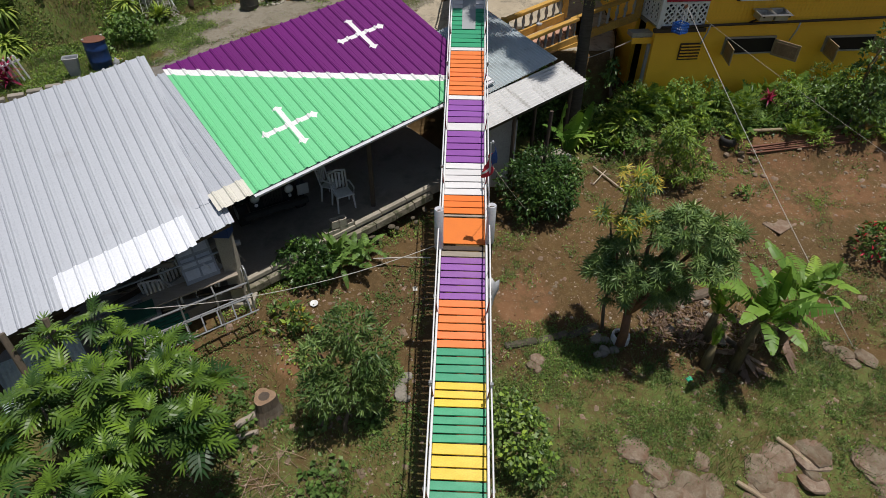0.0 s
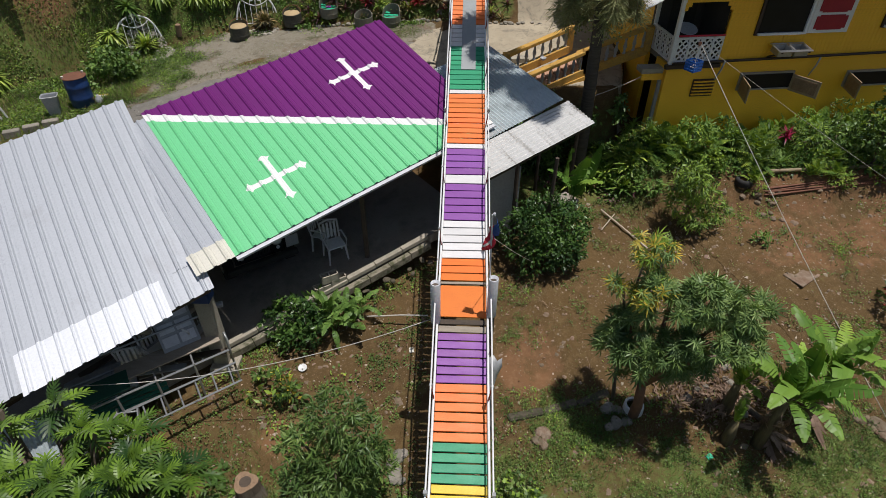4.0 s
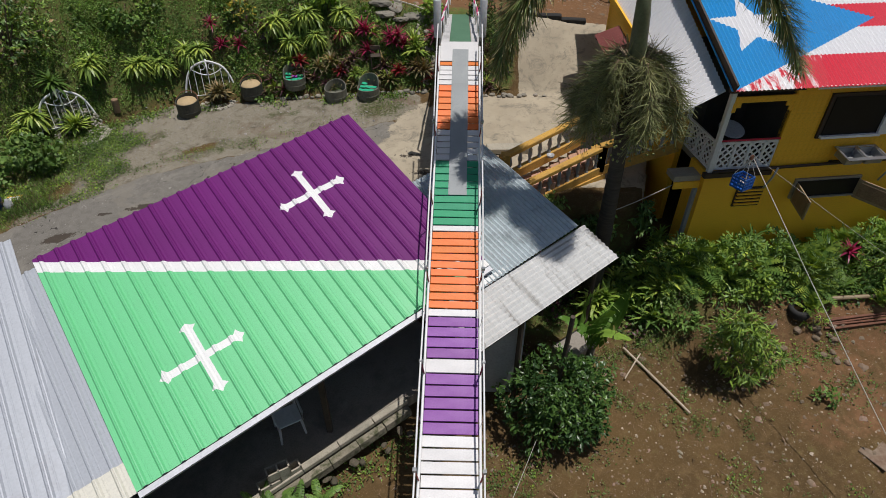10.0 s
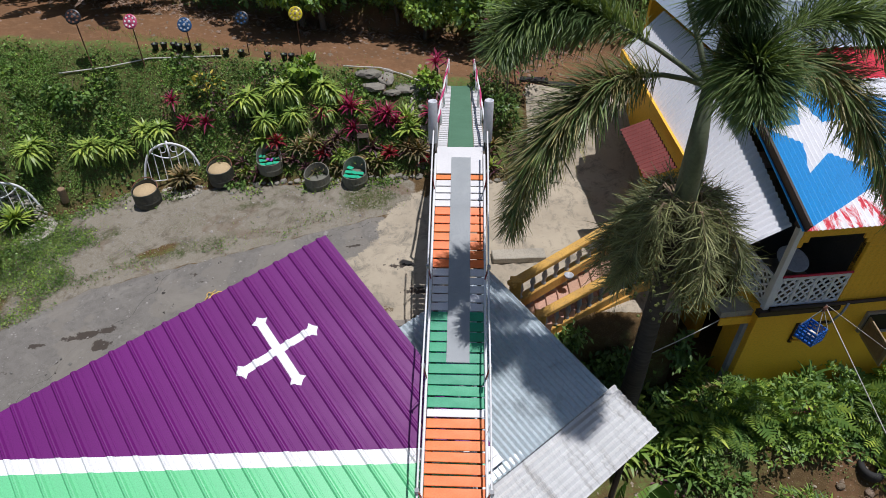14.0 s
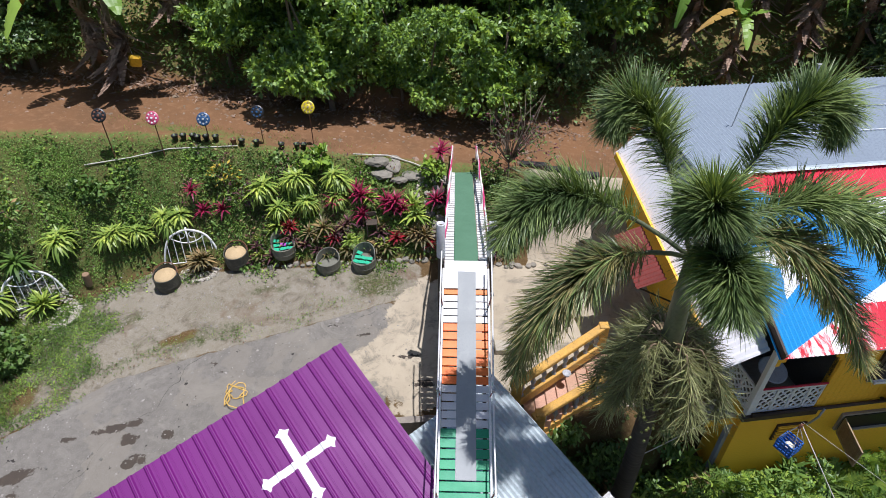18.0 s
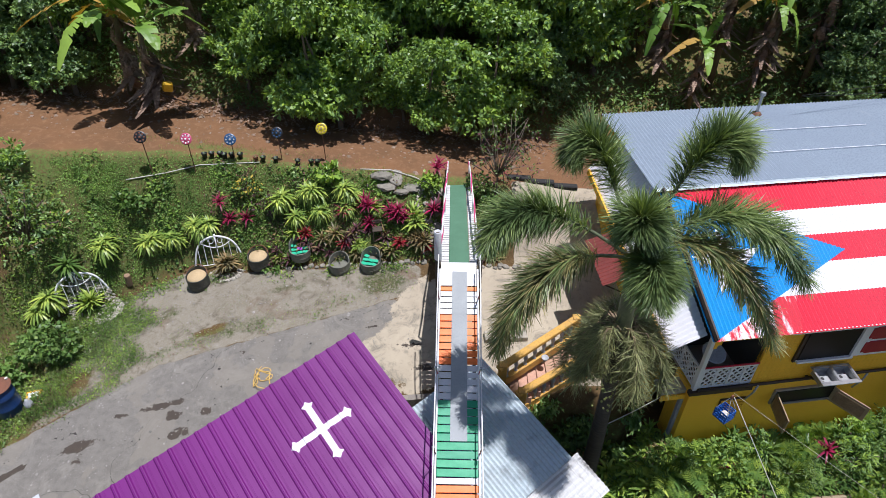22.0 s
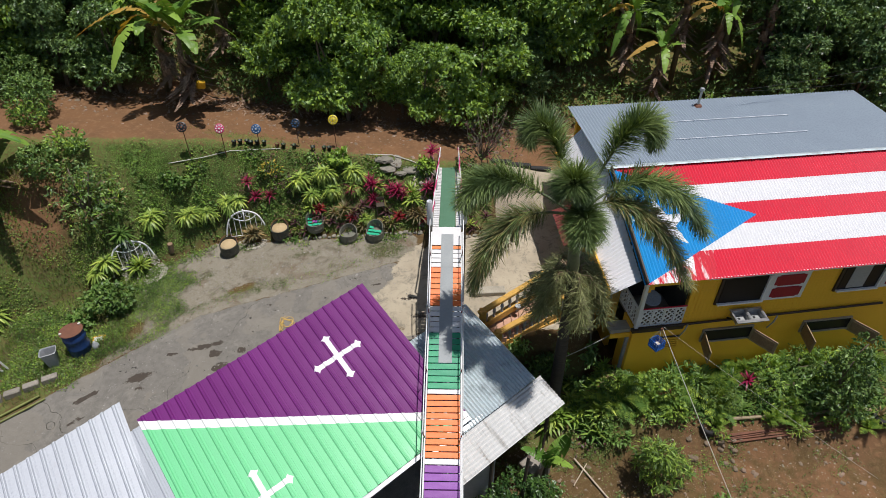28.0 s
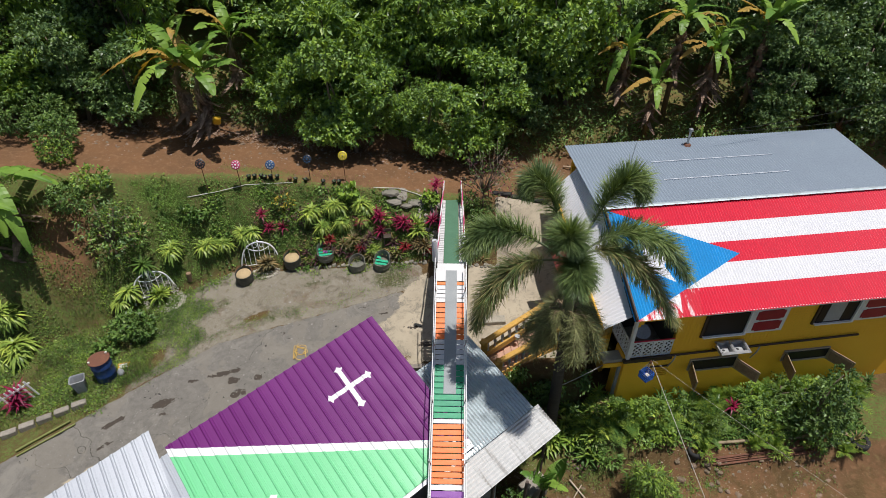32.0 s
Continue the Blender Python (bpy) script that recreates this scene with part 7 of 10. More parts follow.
# the wood behind the dirt road
def wood():
    rng = random.Random(77)
    kinds = []
    for k in range(5):
        fo = Foliage(100 + k)
        lumps = []
        for j in range(11):
            a, r = rng.uniform(0, 6.28), rng.uniform(0.2, 1.4)
            lumps.append((r * math.cos(a), r * math.sin(a), rng.uniform(0.9, 4.4), rng.uniform(0.65, 1.15), rng.uniform(0.65, 1.15), rng.uniform(0.28, 0.5)))
        crown(fo, lumps, (PAIR, PAIR, SLIM, SLIM, PAIR)[k], (70, 76, 70, 67, 76)[k], (0.19, 0.165, 0.27, 0.29, 0.165)[k], (0, 1), 0.35, 6)
        mats = (["forest", "lime"], ["woodleaf", "forest"], ["lime", "forest"], ["lime", "forest"], ["woodleaf", "woodleaf"])[k]
        kinds.append((fo.mesh("crown", [M[m] for m in mats]), [tuple(l[:3]) for l in lumps]))
    trunks = []
    for k, (me, lumps) in enumerate(kinds):
        bm = limbs((0, 0, -0.3), lumps[:6], 0.12, 0.02, 0.25, k)
        t = bpy.data.meshes.new("trunk")
        bm.to_mesh(t)
        bm.free()
        t.materials.append(M["bark"])
        t.shade_smooth()
        trunks.append(t)
    spots = []
    for row, (y, gap) in enumerate(((26.7, 1.35), (28.2, 1.7), (30.6, 2.2), (33.4, 2.8), (37.5, 3.8))):
        x = -19.0 - row
        while x < 24 + row:
            spots.append((x + rng.uniform(-.5, .5), y + rng.uniform(-.45, .45) + (0.3 if row == 0 and x > 1.5 else -1.0 if row == 0 and (x < -11.4 or -5.5 < x < 1.5) else 0), row))
            x += gap
    for x, y, row in spots:
        if row == 0 and (-11.4 < x < -7.0 or 6.6 < x < 12.6) or row == 1 and (-11 < x < -7.2 or 7.2 < x < 13.2):
            continue
        k = rng.choice((0, 2, 3, 0, 2) if -6 < x < 3 else (0, 4, 3, 1, 4) if 3 <= x < 9 else (1, 1, 4, 4, 1) if x >= 9 else (0, 1, 2, 3, 4))
        if row == 0 and 5 < x < 7.4:
            continue
        s = rng.uniform(0.75, 1.05) + 0.07 * row - (0.15 if row == 0 else 0)
        th = thing("tree", ("broad-leaved tree with bright young leaves at the wood's edge", "dense dark tree in the wood behind the dirt road", "light green tree in the wood", "narrow-leaved tree in the wood", "dark glossy tree in the wood")[k], "tree", on(x, y), rng.uniform(0, 360), "trees behind the dirt road")
        th.scale = (s, s, s * rng.uniform(0.9, 1.15))
        for name, me in (("trunk", trunks[k]), ("crown", kinds[k][0])):
            o = new(name, me)
            o.parent = th
    # undergrowth at the wood's edge
    fo = Foliage(150)
    n = 2600
    px = fo.rng.uniform(-16, 20, n)
    py = 26.2 + fo.rng.gamma(1.5, 0.6, n)
    pz = land(px, py) + 0.05 + fo.rng.random(n) * np.clip(0.35 + 0.9 * np.sin(1.9 * px) * np.sin(0.7 * px + 1) + 0.4 * (py - 26.3), 0.15, 1.2)
    P = np.stack([px, py, pz], 1)
    for k in range(6):
        fo.add(OVAL, P + 0.12 * fo.rng.normal(size=(n, 3)), sphere_dirs(fo.rng, n, 0.2), unit(np.array([0, 0, 1]) + 0.5 * fo.rng.normal(size=(n, 3))), fo.rng.uniform(0.10, 0.18, n), k % 2)
    ob = new("undergrowth", fo.mesh("undergrowth", [M["forest"], M["mango"]]))
    tagged(ob, "leafy undergrowth along the edge of the wood", "undergrowth", kind="stuff")
    # dry litter at the foot of the bank
    fo = Foliage(151)
    n = 2600
    px = np.concatenate([fo.rng.uniform(-14, 4, n), fo.rng.normal(-9.0, 1.3, 900), fo.rng.normal(8.5, 1.5, 500)])
    py = np.concatenate([25.0 + fo.rng.gamma(2.0, 0.5, n), 25.6 + fo.rng.gamma(1.5, 0.5, 900), 26.2 + fo.rng.gamma(1.5, 0.5, 500)])
    m = len(px)
    P = np.stack([px, py, land(px, py) + 0.02 + 0.05 * fo.rng.random(m)], 1)
    fo.add(LANCE, P, sphere_dirs(fo.rng, m) * np.array([1, 1, 0.25]), unit(np.array([0, 0, 1]) + 0.4 * fo.rng.normal(size=(m, 3))), fo.rng.uniform(0.06, 0.24, m), 0)
    ob = new("leaf_litter", fo.mesh("leaf_litter", [M["drystraw"]]))
    tagged(ob, "dry fallen leaves and twigs along the wood's edge", "leaf litter", kind="stuff")


wood()


# ---- garden beds ----
def leaf_plant(name, label, category, at, leaf, n, size, mat, low, high, seed, heads=((0, 0, 0),), group="", stem=0.0):
    """A rosette plant, on a short cane where it has one; each head of leaves is one part."""
    th = thing(name, label, category, at, group=group)
    for k, h in enumerate(heads):
        fo = Foliage(seed * 7 + k)
        rosette(fo, h, leaf, n, size, low, high)
        o = new("leaf_head", fo.mesh("leaf_head", [M[mat]]))
        o.parent = th
        if stem or h[2] > 0.05:
            part("cane", tube([(0.3 * h[0], 0.3 * h[1], -0.08), h], 0.018, 6), M["bark"], th)
    return th


def striped_rosette(fo, at, n, size):
    """A mop of strap leaves, pale yellow with a green band along the middle."""
    rng = fo.rng
    az = np.arange(n) * 2.39996 + rng.uniform(0, 6)
    el = np.radians(np.linspace(-35, 82, n) + rng.normal(0, 7, n))
    d = np.stack([np.cos(az) * np.cos(el), np.sin(az) * np.cos(el), np.sin(el)], 1)
    up = np.tile([0, 0, 1.0], (n, 1)) + 0.02 * d
    L = size * (1 + rng.normal(0, 0.12, n)).clip(0.6, 1.4) * np.linspace(1.08, 0.72, n)
    P = np.tile(at, (n, 1))
    fo.add(MOP, P, d, up, L, 0)
    fo.add(MOP_BAND, P + np.array([0, 0, 0.004]), d, up, L * 0.98, 1)


MOP = strip_leaf(0.15, 1.10, 6, 0.45)
MOP_BAND = strip_leaf(0.065, 1.10, 6, 0.45)


def spread_heads(rng, n, r, h):
    return [(rng.uniform(-r, r), rng.uniform(-r, r), rng.uniform(0.15, h)) for _ in range(n)]


ROSETTES = [(-3.85, 21.48, "redbrom", 0.30, 26, "bright red bromeliad rosette"), (-2.73, 21.32, "redbrom", 0.26, 24, "bright red bromeliad rosette"), (-1.12, 21.30, "redbrom", 0.28, 30, "bright red bromeliad rosette"), (-0.25, 21.2, "redbrom", 0.22, 20, "small red bromeliad rosette"),
            (-2.32, 21.28, "dracaena", 0.28, 26, "yellow bromeliad rosette behind edging stones"), (-0.64, 21.66, "dracaena", 0.44, 34, "large yellow-green bromeliad rosette"), (-1.49, 21.24, "dracaena", 0.24, 22, "pale striped bromeliad rosette"), (-4.14, 21.5, "dracaena", 0.34, 26, "yellow-green bromeliad rosette among creepers"),
            (-0.42, 21.32, "bromeliad", 0.42, 34, "large tan bromeliad rosette"), (-0.68, 21.38, "bromeliad", 0.36, 30, "large tan bromeliad rosette"), (-2.98, 21.47, "bromeliad", 0.38, 26, "tan and cream bromeliad rosette"), (-3.35, 21.4, "bromeliad", 0.32, 24, "tan and cream bromeliad rosette"),
            (-1.83, 21.95, "dracaena", 0.32, 26, "yellow bromeliad in a turquoise bowl"), (-0.02, 21.98, "dustyred", 0.40, 30, "dark red bromeliad beside the landing")]


def garden():
    rng = random.Random(31)
    s = 1
    for x, y, n, size in ((-9.21, 20.72, 3, 0.46), (-8.12, 21.1, 3, 0.44), (-7.69, 21.29, 3, 0.38), (-7.0, 21.5, 3, 0.42), (-6.6, 21.54, 1, 0.36), (-10.54, 19.53, 1, 0.46), (-10.8, 19.3, 1, 0.4), (-4.46, 21.93, 3, 0.44), (-3.62, 22.07, 3, 0.44), (-2.71, 22.14, 3, 0.44), (-4.1, 21.65, 1, 0.36), (-3.4, 21.75, 1, 0.36), (-2.65, 21.85, 1, 0.34),
                          (-13.95, 18.15, 4, 0.55), (-13.6, 17.6, 4, 0.55), (-14.2, 17.2, 4, 0.5), (-1.8, 21.84, 1, 0.22), (-2.27, 21.22, 1, 0.2), (-0.74, 21.73, 1, 0.24)):
        th = thing("dracaena", "yellow-edged dracaena with a mop of arching strap leaves", "dracaena", on(x, y), 0, "striped dracaenas on the bank")
        for k in range(n):
            fo = Foliage(s * 7 + k)
            h = (0.42 * size * math.sin(2.2 * k + s) * (k > 0), 0.40 * size * math.cos(2.2 * k + s) * (k > 0), min(0.5, size * 0.9) - 0.06 * k)
            striped_rosette(fo, h, 62 if n > 1 else 78, size * (0.82 if n > 1 else 0.92))
            o = new("leaf_head", fo.mesh("leaf_head", [M["dracaena"], M["dracagreen"]]))
            o.parent = th
            part("cane", tube([(0.3 * h[0], 0.3 * h[1], -0.08), h], 0.018, 6), M["bark"], th)
        s += 1
    fo = Foliage(333)
    rosette(fo, (0, 0, 0.4), STRAP, 44, 0.42, -25, 75)
    plant("dracaena", "dark green strap-leaved dracaena beside the bed head", "dracaena", on(-10.09, 20.11), fo, ["bush"], tube([(0, 0, -0.08), (0, 0, 0.4)], 0.02, 6), crown_name="leaf_head")
    leafy_tree("shrub", "bright broad-leaved plant among the dracaenas", on(-3.13, 22.3), [(0, 0, 0.5, 0.22, 0.2, 0.15), (0.1, 0.1, 0.65, 0.15, 0.15, 0.12)], ROUND, 90, 0.19, ["lime"], 0.02, 334, category="shrub")
    # single rosettes that stand out along the stones
    for x, y, mat, size, n, lab in ROSETTES:
        leaf_plant("bromeliad", lab, "bromeliad", on(x, y), WIDE_BLADE if mat != "bromeliad" else BLADE, n, size, mat, 0, 80, s, ((0, 0, 0.08),), "bromeliads along the bank")
        s += 1
    for x, y, n, size in ((-2.59, 21.8, 1, 0.3), (-2.08, 21.97, 2, 0.34), (-2.05, 21.6, 1, 0.3), (-1.38, 21.79, 2, 0.32), (-1.1, 21.73, 2, 0.32), (-0.05, 21.86, 1, 0.32), (0.0, 22.79, 2, 0.28), (-6.35, 21.88, 1, 0.26), (-6.13, 21.64, 1, 0.3), (-5.63, 21.66, 1, 0.28), (-12.6, 15.7, 3, 0.4), (6.55, 15.25, 1, 0.24), (9.15, 15.85, 1, 0.32), (0.95, 21.4, 1, 0.25), (2.0, 22.9, 1, 0.22)):
        leaf_plant("cordyline", "crimson cordyline with pointed leaves", "cordyline", on(x, y), BLADE, 26, size, "cordyline", -5, 82, s, spread_heads(rng, n, 0.14, 0.45), "red cordylines on the bank")
        s += 1
    kinds = ["bromeliad", "dustyred", "bromeliad", "dracaena", "dustyred", "fern"]
    for k in range(58):
        x = rng.uniform(-4.9, -0.25)
        y = 21.08 + 0.55 * rng.random() ** 1.3
        leaf_plant("bromeliad", ("tan and green bromeliad rosette", "dark red bromeliad rosette", "tan and green bromeliad rosette", "pale striped bromeliad rosette", "dark red bromeliad rosette", "small green fern clump")[k % 6], "bromeliad", on(x, y), WIDE_BLADE if k % 3 else BLADE, 22, rng.uniform(0.16, 0.30), kinds[k % 6], 0, 78, s, group="bromeliads along the bank")
        s += 1
    for k in range(16):
        x, y = rng.uniform(0.95, 1.9), rng.uniform(20.95, 22.0)
        leaf_plant("bromeliad", "green and tan bromeliad rosette among stones", "bromeliad", on(x, y), BLADE, 16, rng.uniform(0.2, 0.34), kinds[k % 6], 5, 78, s, group="bromeliads along the bank")
        s += 1
    leaf_plant("bromeliad", "large tan bromeliad rosette beside the bridge", "bromeliad", on(-0.55, 21.35), BLADE, 28, 0.48, "bromeliad", 5, 78, 301)
    leaf_plant("bromeliad", "yellow-green bromeliad rosette beside the landing", "bromeliad", on(-0.75, 21.9), BLADE, 28, 0.45, "dracaena", 5, 78, 302)
    # variegated plants in the light at the palm's foot
    for k in range(22):
        x, y = 3.3 + 2.0 * rng.random(), 15.0 + 1.3 * rng.random()
        leaf_plant("shade_plant", "yellow-striped plant at the palm's foot", "plant", on(x, y), WIDE_BLADE, 20, rng.uniform(0.28, 0.45), ("dracaena", "lime", "bromeliad", "fern")[k % 4], 5, 78, s, ((0, 0, 0.2), (0.12, 0.1, 0.4)), group="plants by the palm's foot")
        s += 1
    # planted rings with rosettes inside the bed frames
    for x, y, mat, size, lab in ((-9.75, 19.75, "dracaena", 0.42, "yellow-green bromeliad in a ring of pebbles"), (-6.2, 20.98, "bromeliad", 0.38, "large tan bromeliad in a dug ring")):
        leaf_plant("bromeliad", lab, "bromeliad", on(x, y, 0.1), BLADE, 44, size, mat, 0, 82, int(size * 1000), ((0, 0, 0.1), (0.1, 0.05, 0.14)))
    # ferns and shrubs below the house
    for k in range(12):
        x, y = 5.1 + 3.6 * rng.random(), 15.15 + 0.75 * rng.random()
        leaf_plant("fern", "bright green arching sword fern", "fern", on(x, y), FERN, 15, rng.uniform(0.6, 0.95), "fern", -5, 75, s, group="ferns below the house wall")
        s += 1
    for k in range(14):
        x, y = 3.7 + 1.6 * rng.random(), 14.6 + 1.3 * rng.random()
        leaf_plant("shade_plant", "dusky striped plant in the shade by the palm", "plant", on(x, y), BLADE, 16, rng.uniform(0.3, 0.5), ("bromeliad", "fern", "dustyred", "dracaena")[k % 4] if k % 2 else "cover", 10, 80, s, group="plants by the palm's foot")
        s += 1
    for x, y, rx, rz, mats, lf, lab in ((8.25, 15.3, 0.5, 0.5, ["mango"], LANCE, "rounded grey-green shrub below the house"), (6.9, 15.0, 0.35, 0.4, ["fern", "lime"], OVAL, "light green shrub below the house"), (9.6, 15.5, 0.4, 0.6, ["lime", "forest"], LANCE, "bright bamboo-like shrub below the house"),
                                        (10.3, 15.6, 0.5, 0.55, ["forest", "bush"], OVAL, "mixed green shrub below the house"), (12.2, 15.7, 0.5, 0.6, ["bush", "forest"], OVAL, "dark green shrub at the house corner"), (5.2, 14.5, 0.35, 0.35, ["cover"], OVAL, "low creeping shrub by the palm foot"),
                                        (-10.0, 18.2, 0.75, 0.6, ["cover", "mango"], ROUND, "round-leaved shrub behind the blue drum"), (-10.7, 17.5, 0.4, 0.35, ["cover"], ROUND, "leafy weed clump behind the drum"), (-0.25, 22.5, 0.3, 0.35, ["lime"], ROUND, "bright leafy plant beside the bridge"),
                                        (-5.0, 21.9, 0.45, 0.4, ["lime", "mango", "dustyred"], OVAL, "mottled shrub on the bank"), (-5.5, 22.15, 0.4, 0.35, ["mango", "yellowing", "cover"], OVAL, "mottled shrub on the bank"), (1.6, 21.9, 0.4, 0.5, ["bush"], OVAL, "dark shrub beside the landing"), (1.2, 22.4, 0.35, 0.5, ["bush", "mango"], OVAL, "dark shrub beside the landing"),
                                        (-11.6, 21.6, 0.6, 0.6, ["forest", "lime"], OVAL, "wild shrub on the bank"), (-13.6, 23.6, 0.8, 0.8, ["forest", "bush"], OVAL, "wild shrub beside the road"), (-14.3, 24.6, 0.9, 1.0, ["forest", "mango"], OVAL, "wild shrub beside the road"), (-14.9, 25.6, 1.0, 1.2, ["forest", "bush"], OVAL, "wild shrub beside the road"), (-15.6, 24.2, 1.0, 1.0, ["bush", "mango"], OVAL, "wild shrub beside the road"), (-13.2, 22.6, 0.6, 0.6, ["lime", "bush"], OVAL, "wild shrub beside the road"), (-12.3, 20.9, 0.6, 0.7, ["forest", "mango"], OVAL, "wild shrub on the bank"), (-3.2, 22.5, 0.4, 0.3, ["lime", "cover"], ROUND, "leafy plant on the bank"), (-8.6, 21.6, 0.5, 0.35, ["cover", "bush"], ROUND, "leafy plant on the bank"), (7.7, 12.9, 0.2, 0.15, ["cover"], OVAL, "small green weed clump on earth"), (-4.9, 20.95, 0.25, 0.2, ["cover"], OVAL, "small green weed clump on earth"),
                                        (8.05, 14.55, 0.22, 0.3, ["lime", "fern"], LANCE, "grassy plant growing in a tyre"), (10.2, 14.6, 0.3, 0.3, ["fern"], LANCE, "small leafy plant beside the poles")):
        leafy_tree("shrub", lab, on(x, y), [(0, 0, rz * 0.8, rx, rx * 0.9, rz * 0.75), (rx * 0.5, -rx * 0.2, rz * 0.6, rx * 0.6, rx * 0.6, rz * 0.5), (-rx * 0.5, rx * 0.1, rz * 0.55, rx * 0.6, rx * 0.6, rz * 0.5)], lf, 110, 0.11, mats, 0.02, s, category="shrub")
        s += 1
    # broad-leaved plant by the carport wall
    fo = Foliage(400)
    for k, (hx, hy, hz) in enumerate(((0, 0, 0.42), (0.35, 0.15, 0.4), (-0.25, 0.2, 0.35), (0.1, -0.3, 0.25), (0.5, -0.15, 0.25), (0.65, 0.3, 0.3))):
        rosette(fo, (hx, hy, hz), BROAD[k % 4], 8, 0.62, 5, 70)
    plant("broadleaf_plant", "plant with long arching green leaves by the carport kerb", "plant", on(-2.55, 10.5), fo, ["cover"], tube([(0, 0, -0.1), (0, 0, 0.36)], 0.03, 6), crown_name="leaf_head")


def scatter(name, label, leaf, n, area, size, mats, seed, density=None, lift=0.03, upright=0.6, clump=1, spread=0.08):
    """Many small leaves over an area (x0, x1, y0, y1), kept where density(x, y) beats chance."""
    fo = Foliage(seed)
    rng = fo.rng
    x, y = rng.uniform(area[0], area[1], n), rng.uniform(area[2], area[3], n)
    keep = rng.random(n) < (density(x, y) if density else 1.0)
    x, y = x[keep], y[keep]
    for c in range(clump):
        m = len(x)
        px, py = x + spread * rng.normal(size=m), y + spread * rng.normal(size=m)
        P = np.stack([px, py, land(px, py) + lift * rng.random(m)], 1)
        pick = rng.integers(0, len(mats), m)
        for j in range(len(mats)):
            sel = pick == j
            if sel.any():
                fo.add(leaf, P[sel], sphere_dirs(rng, sel.sum(), upright), unit(np.array([0, 0, 1.0]) + 0.35 * rng.normal(size=(sel.sum(), 3))), rng.uniform(0.6, 1.3, sel.sum()) * size, j)
    ob = new(name, fo.mesh(name, [M[m] for m in mats]))
    return tagged(ob, label, name.replace("_", " "), kind="stuff")


def patches(x, y, scale, seed):
    return np.array([noise.noise(Vector((a * scale + seed, b * scale, seed * 0.37))) for a, b in zip(x, y)])


def bank(x, y):
    base = 21.05 + 0.55 * np.minimum(x + 7.5, 0)
    top = base + 1.75 + 0.35 * np.maximum(-7.5 - x, 0)
    return np.clip((y - base + 0.1) / 0.3, 0, 1) * np.clip((top - 0.02 - y) / 0.35, 0, 1) * (x < 3.5)


garden()
scatter("ground_cover", "low creeping plants that cover the bank", TINY, 110000, (-10.6, -0.1, 19.6, 23.4), 0.034, ["bankleaf", "bankleaf", "bankleaf", "cover"], 500, lambda x, y: bank(x, y) * np.clip(0.55 + 1.8 * patches(x, y, 1.2, 3) + 0.9 * patches(x, y, 4.0, 93), 0.05, 1), 0.05, 1.2, 2)
scatter("ground_cover", "larger-leaved creepers in patches on the bank", ROUND, 5200, (-10.2, -0.2, 20.2, 23.2), 0.085, ["cover", "mango", "cover", "lime"], 531, lambda x, y: bank(x, y) * np.clip(2.6 * patches(x, y, 0.9, 71) + 1.2 * np.exp(-((x + 7.6) ** 2 / 1.2 + (y - 22.1) ** 2 / 0.25)) - 0.05, 0, 1), 0.16, 0.9, 3)
scatter("ground_cover", "brownish low shrubs mixed into the bank", OVAL, 2600, (-6.6, -1.2, 21.3, 22.9), 0.07, ["mango", "dustyred", "bromeliad", "mango"], 533, lambda x, y: bank(x, y) * np.clip(2.4 * patches(x, y, 1.6, 97) + 0.15, 0, 1), 0.28, 0.9, 4)
scatter("ground_cover", "dark tufts and brown stalks in gaps of the bank", GRASS, 3000, (-10.2, -0.2, 20.2, 23.2), 0.16, ["bush", "dustyred", "drystraw"], 532, lambda x, y: bank(x, y) * np.clip(-2.6 * patches(x, y, 1.2, 3) - 0.1, 0, 1), 0.0, 1.2, 3, 0.05)
scatter("ground_cover", "creeping plants below the house wall", OVAL, 5000, (4.4, 13, 14.9, 16.2), 0.11, ["cover", "bush", "fern"], 501, None, 0.12, 0.8, 2)
scatter("ground_cover", "mixed low plants by the palm's foot", OVAL, 3000, (2.6, 6.0, 12.9, 16.0), 0.11, ["cover", "bush", "dustyred"], 502, lambda x, y: np.clip(0.1 + 1.6 * patches(x, y, 0.9, 5) + 0.6 * (y - 14.5), 0, 1), 0.10, 0.8, 2)
scatter("weeds", "weeds and grass on the slope beside the drive", TINY, 44000, (-14.5, -8.3, 15.3, 21.6), 0.052, ["grass", "lime", "grass", "cover"], 503, lambda x, y: np.clip((-(x + 9.2) + 0.28 * (y - 18)) * 1.5 + 0.2, 0, 1) * np.clip(0.55 + 2.0 * patches(x, y, 0.9, 9), 0, 1) * (1 - np.exp(-((x + 12.5) ** 2 + (y - 20.2) ** 2))), 0.07, 0.8, 2)
scatter("grass", "tufts of grass in the lower garden", GRASS, 6500, (0.8, 12, 2.5, 9.0), 0.13, ["grass", "cover"], 504, lambda x, y: np.clip(0.35 + 1.4 * patches(x, y, 0.7, 11), 0, 1) * np.clip((8.8 - y - 0.12 * x) / 1.0 + 0.25, 0, 1), 0.01, 1.4, 5, 0.05)
scatter("grass", "tufts of grass under the trees beside the bridge", GRASS, 3600, (-7, -0.4, 2.5, 8.2), 0.14, ["grass", "cover"], 505, lambda x, y: np.clip(0.35 + 1.4 * patches(x, y, 0.7, 13), 0, 1) * np.clip((8.2 - y) / 1.5, 0, 1), 0.01, 1.4, 5, 0.05)
scatter("weeds", "scattered small weeds on the bare earth", OVAL, 3400, (0.9, 12, 7.2, 15.0), 0.048, ["cover", "grass"], 506, lambda x, y: np.clip(2.6 * patches(x, y, 1.1, 17) - 0.45, 0, 0.8), 0.05, 1.0, 9, 0.05)
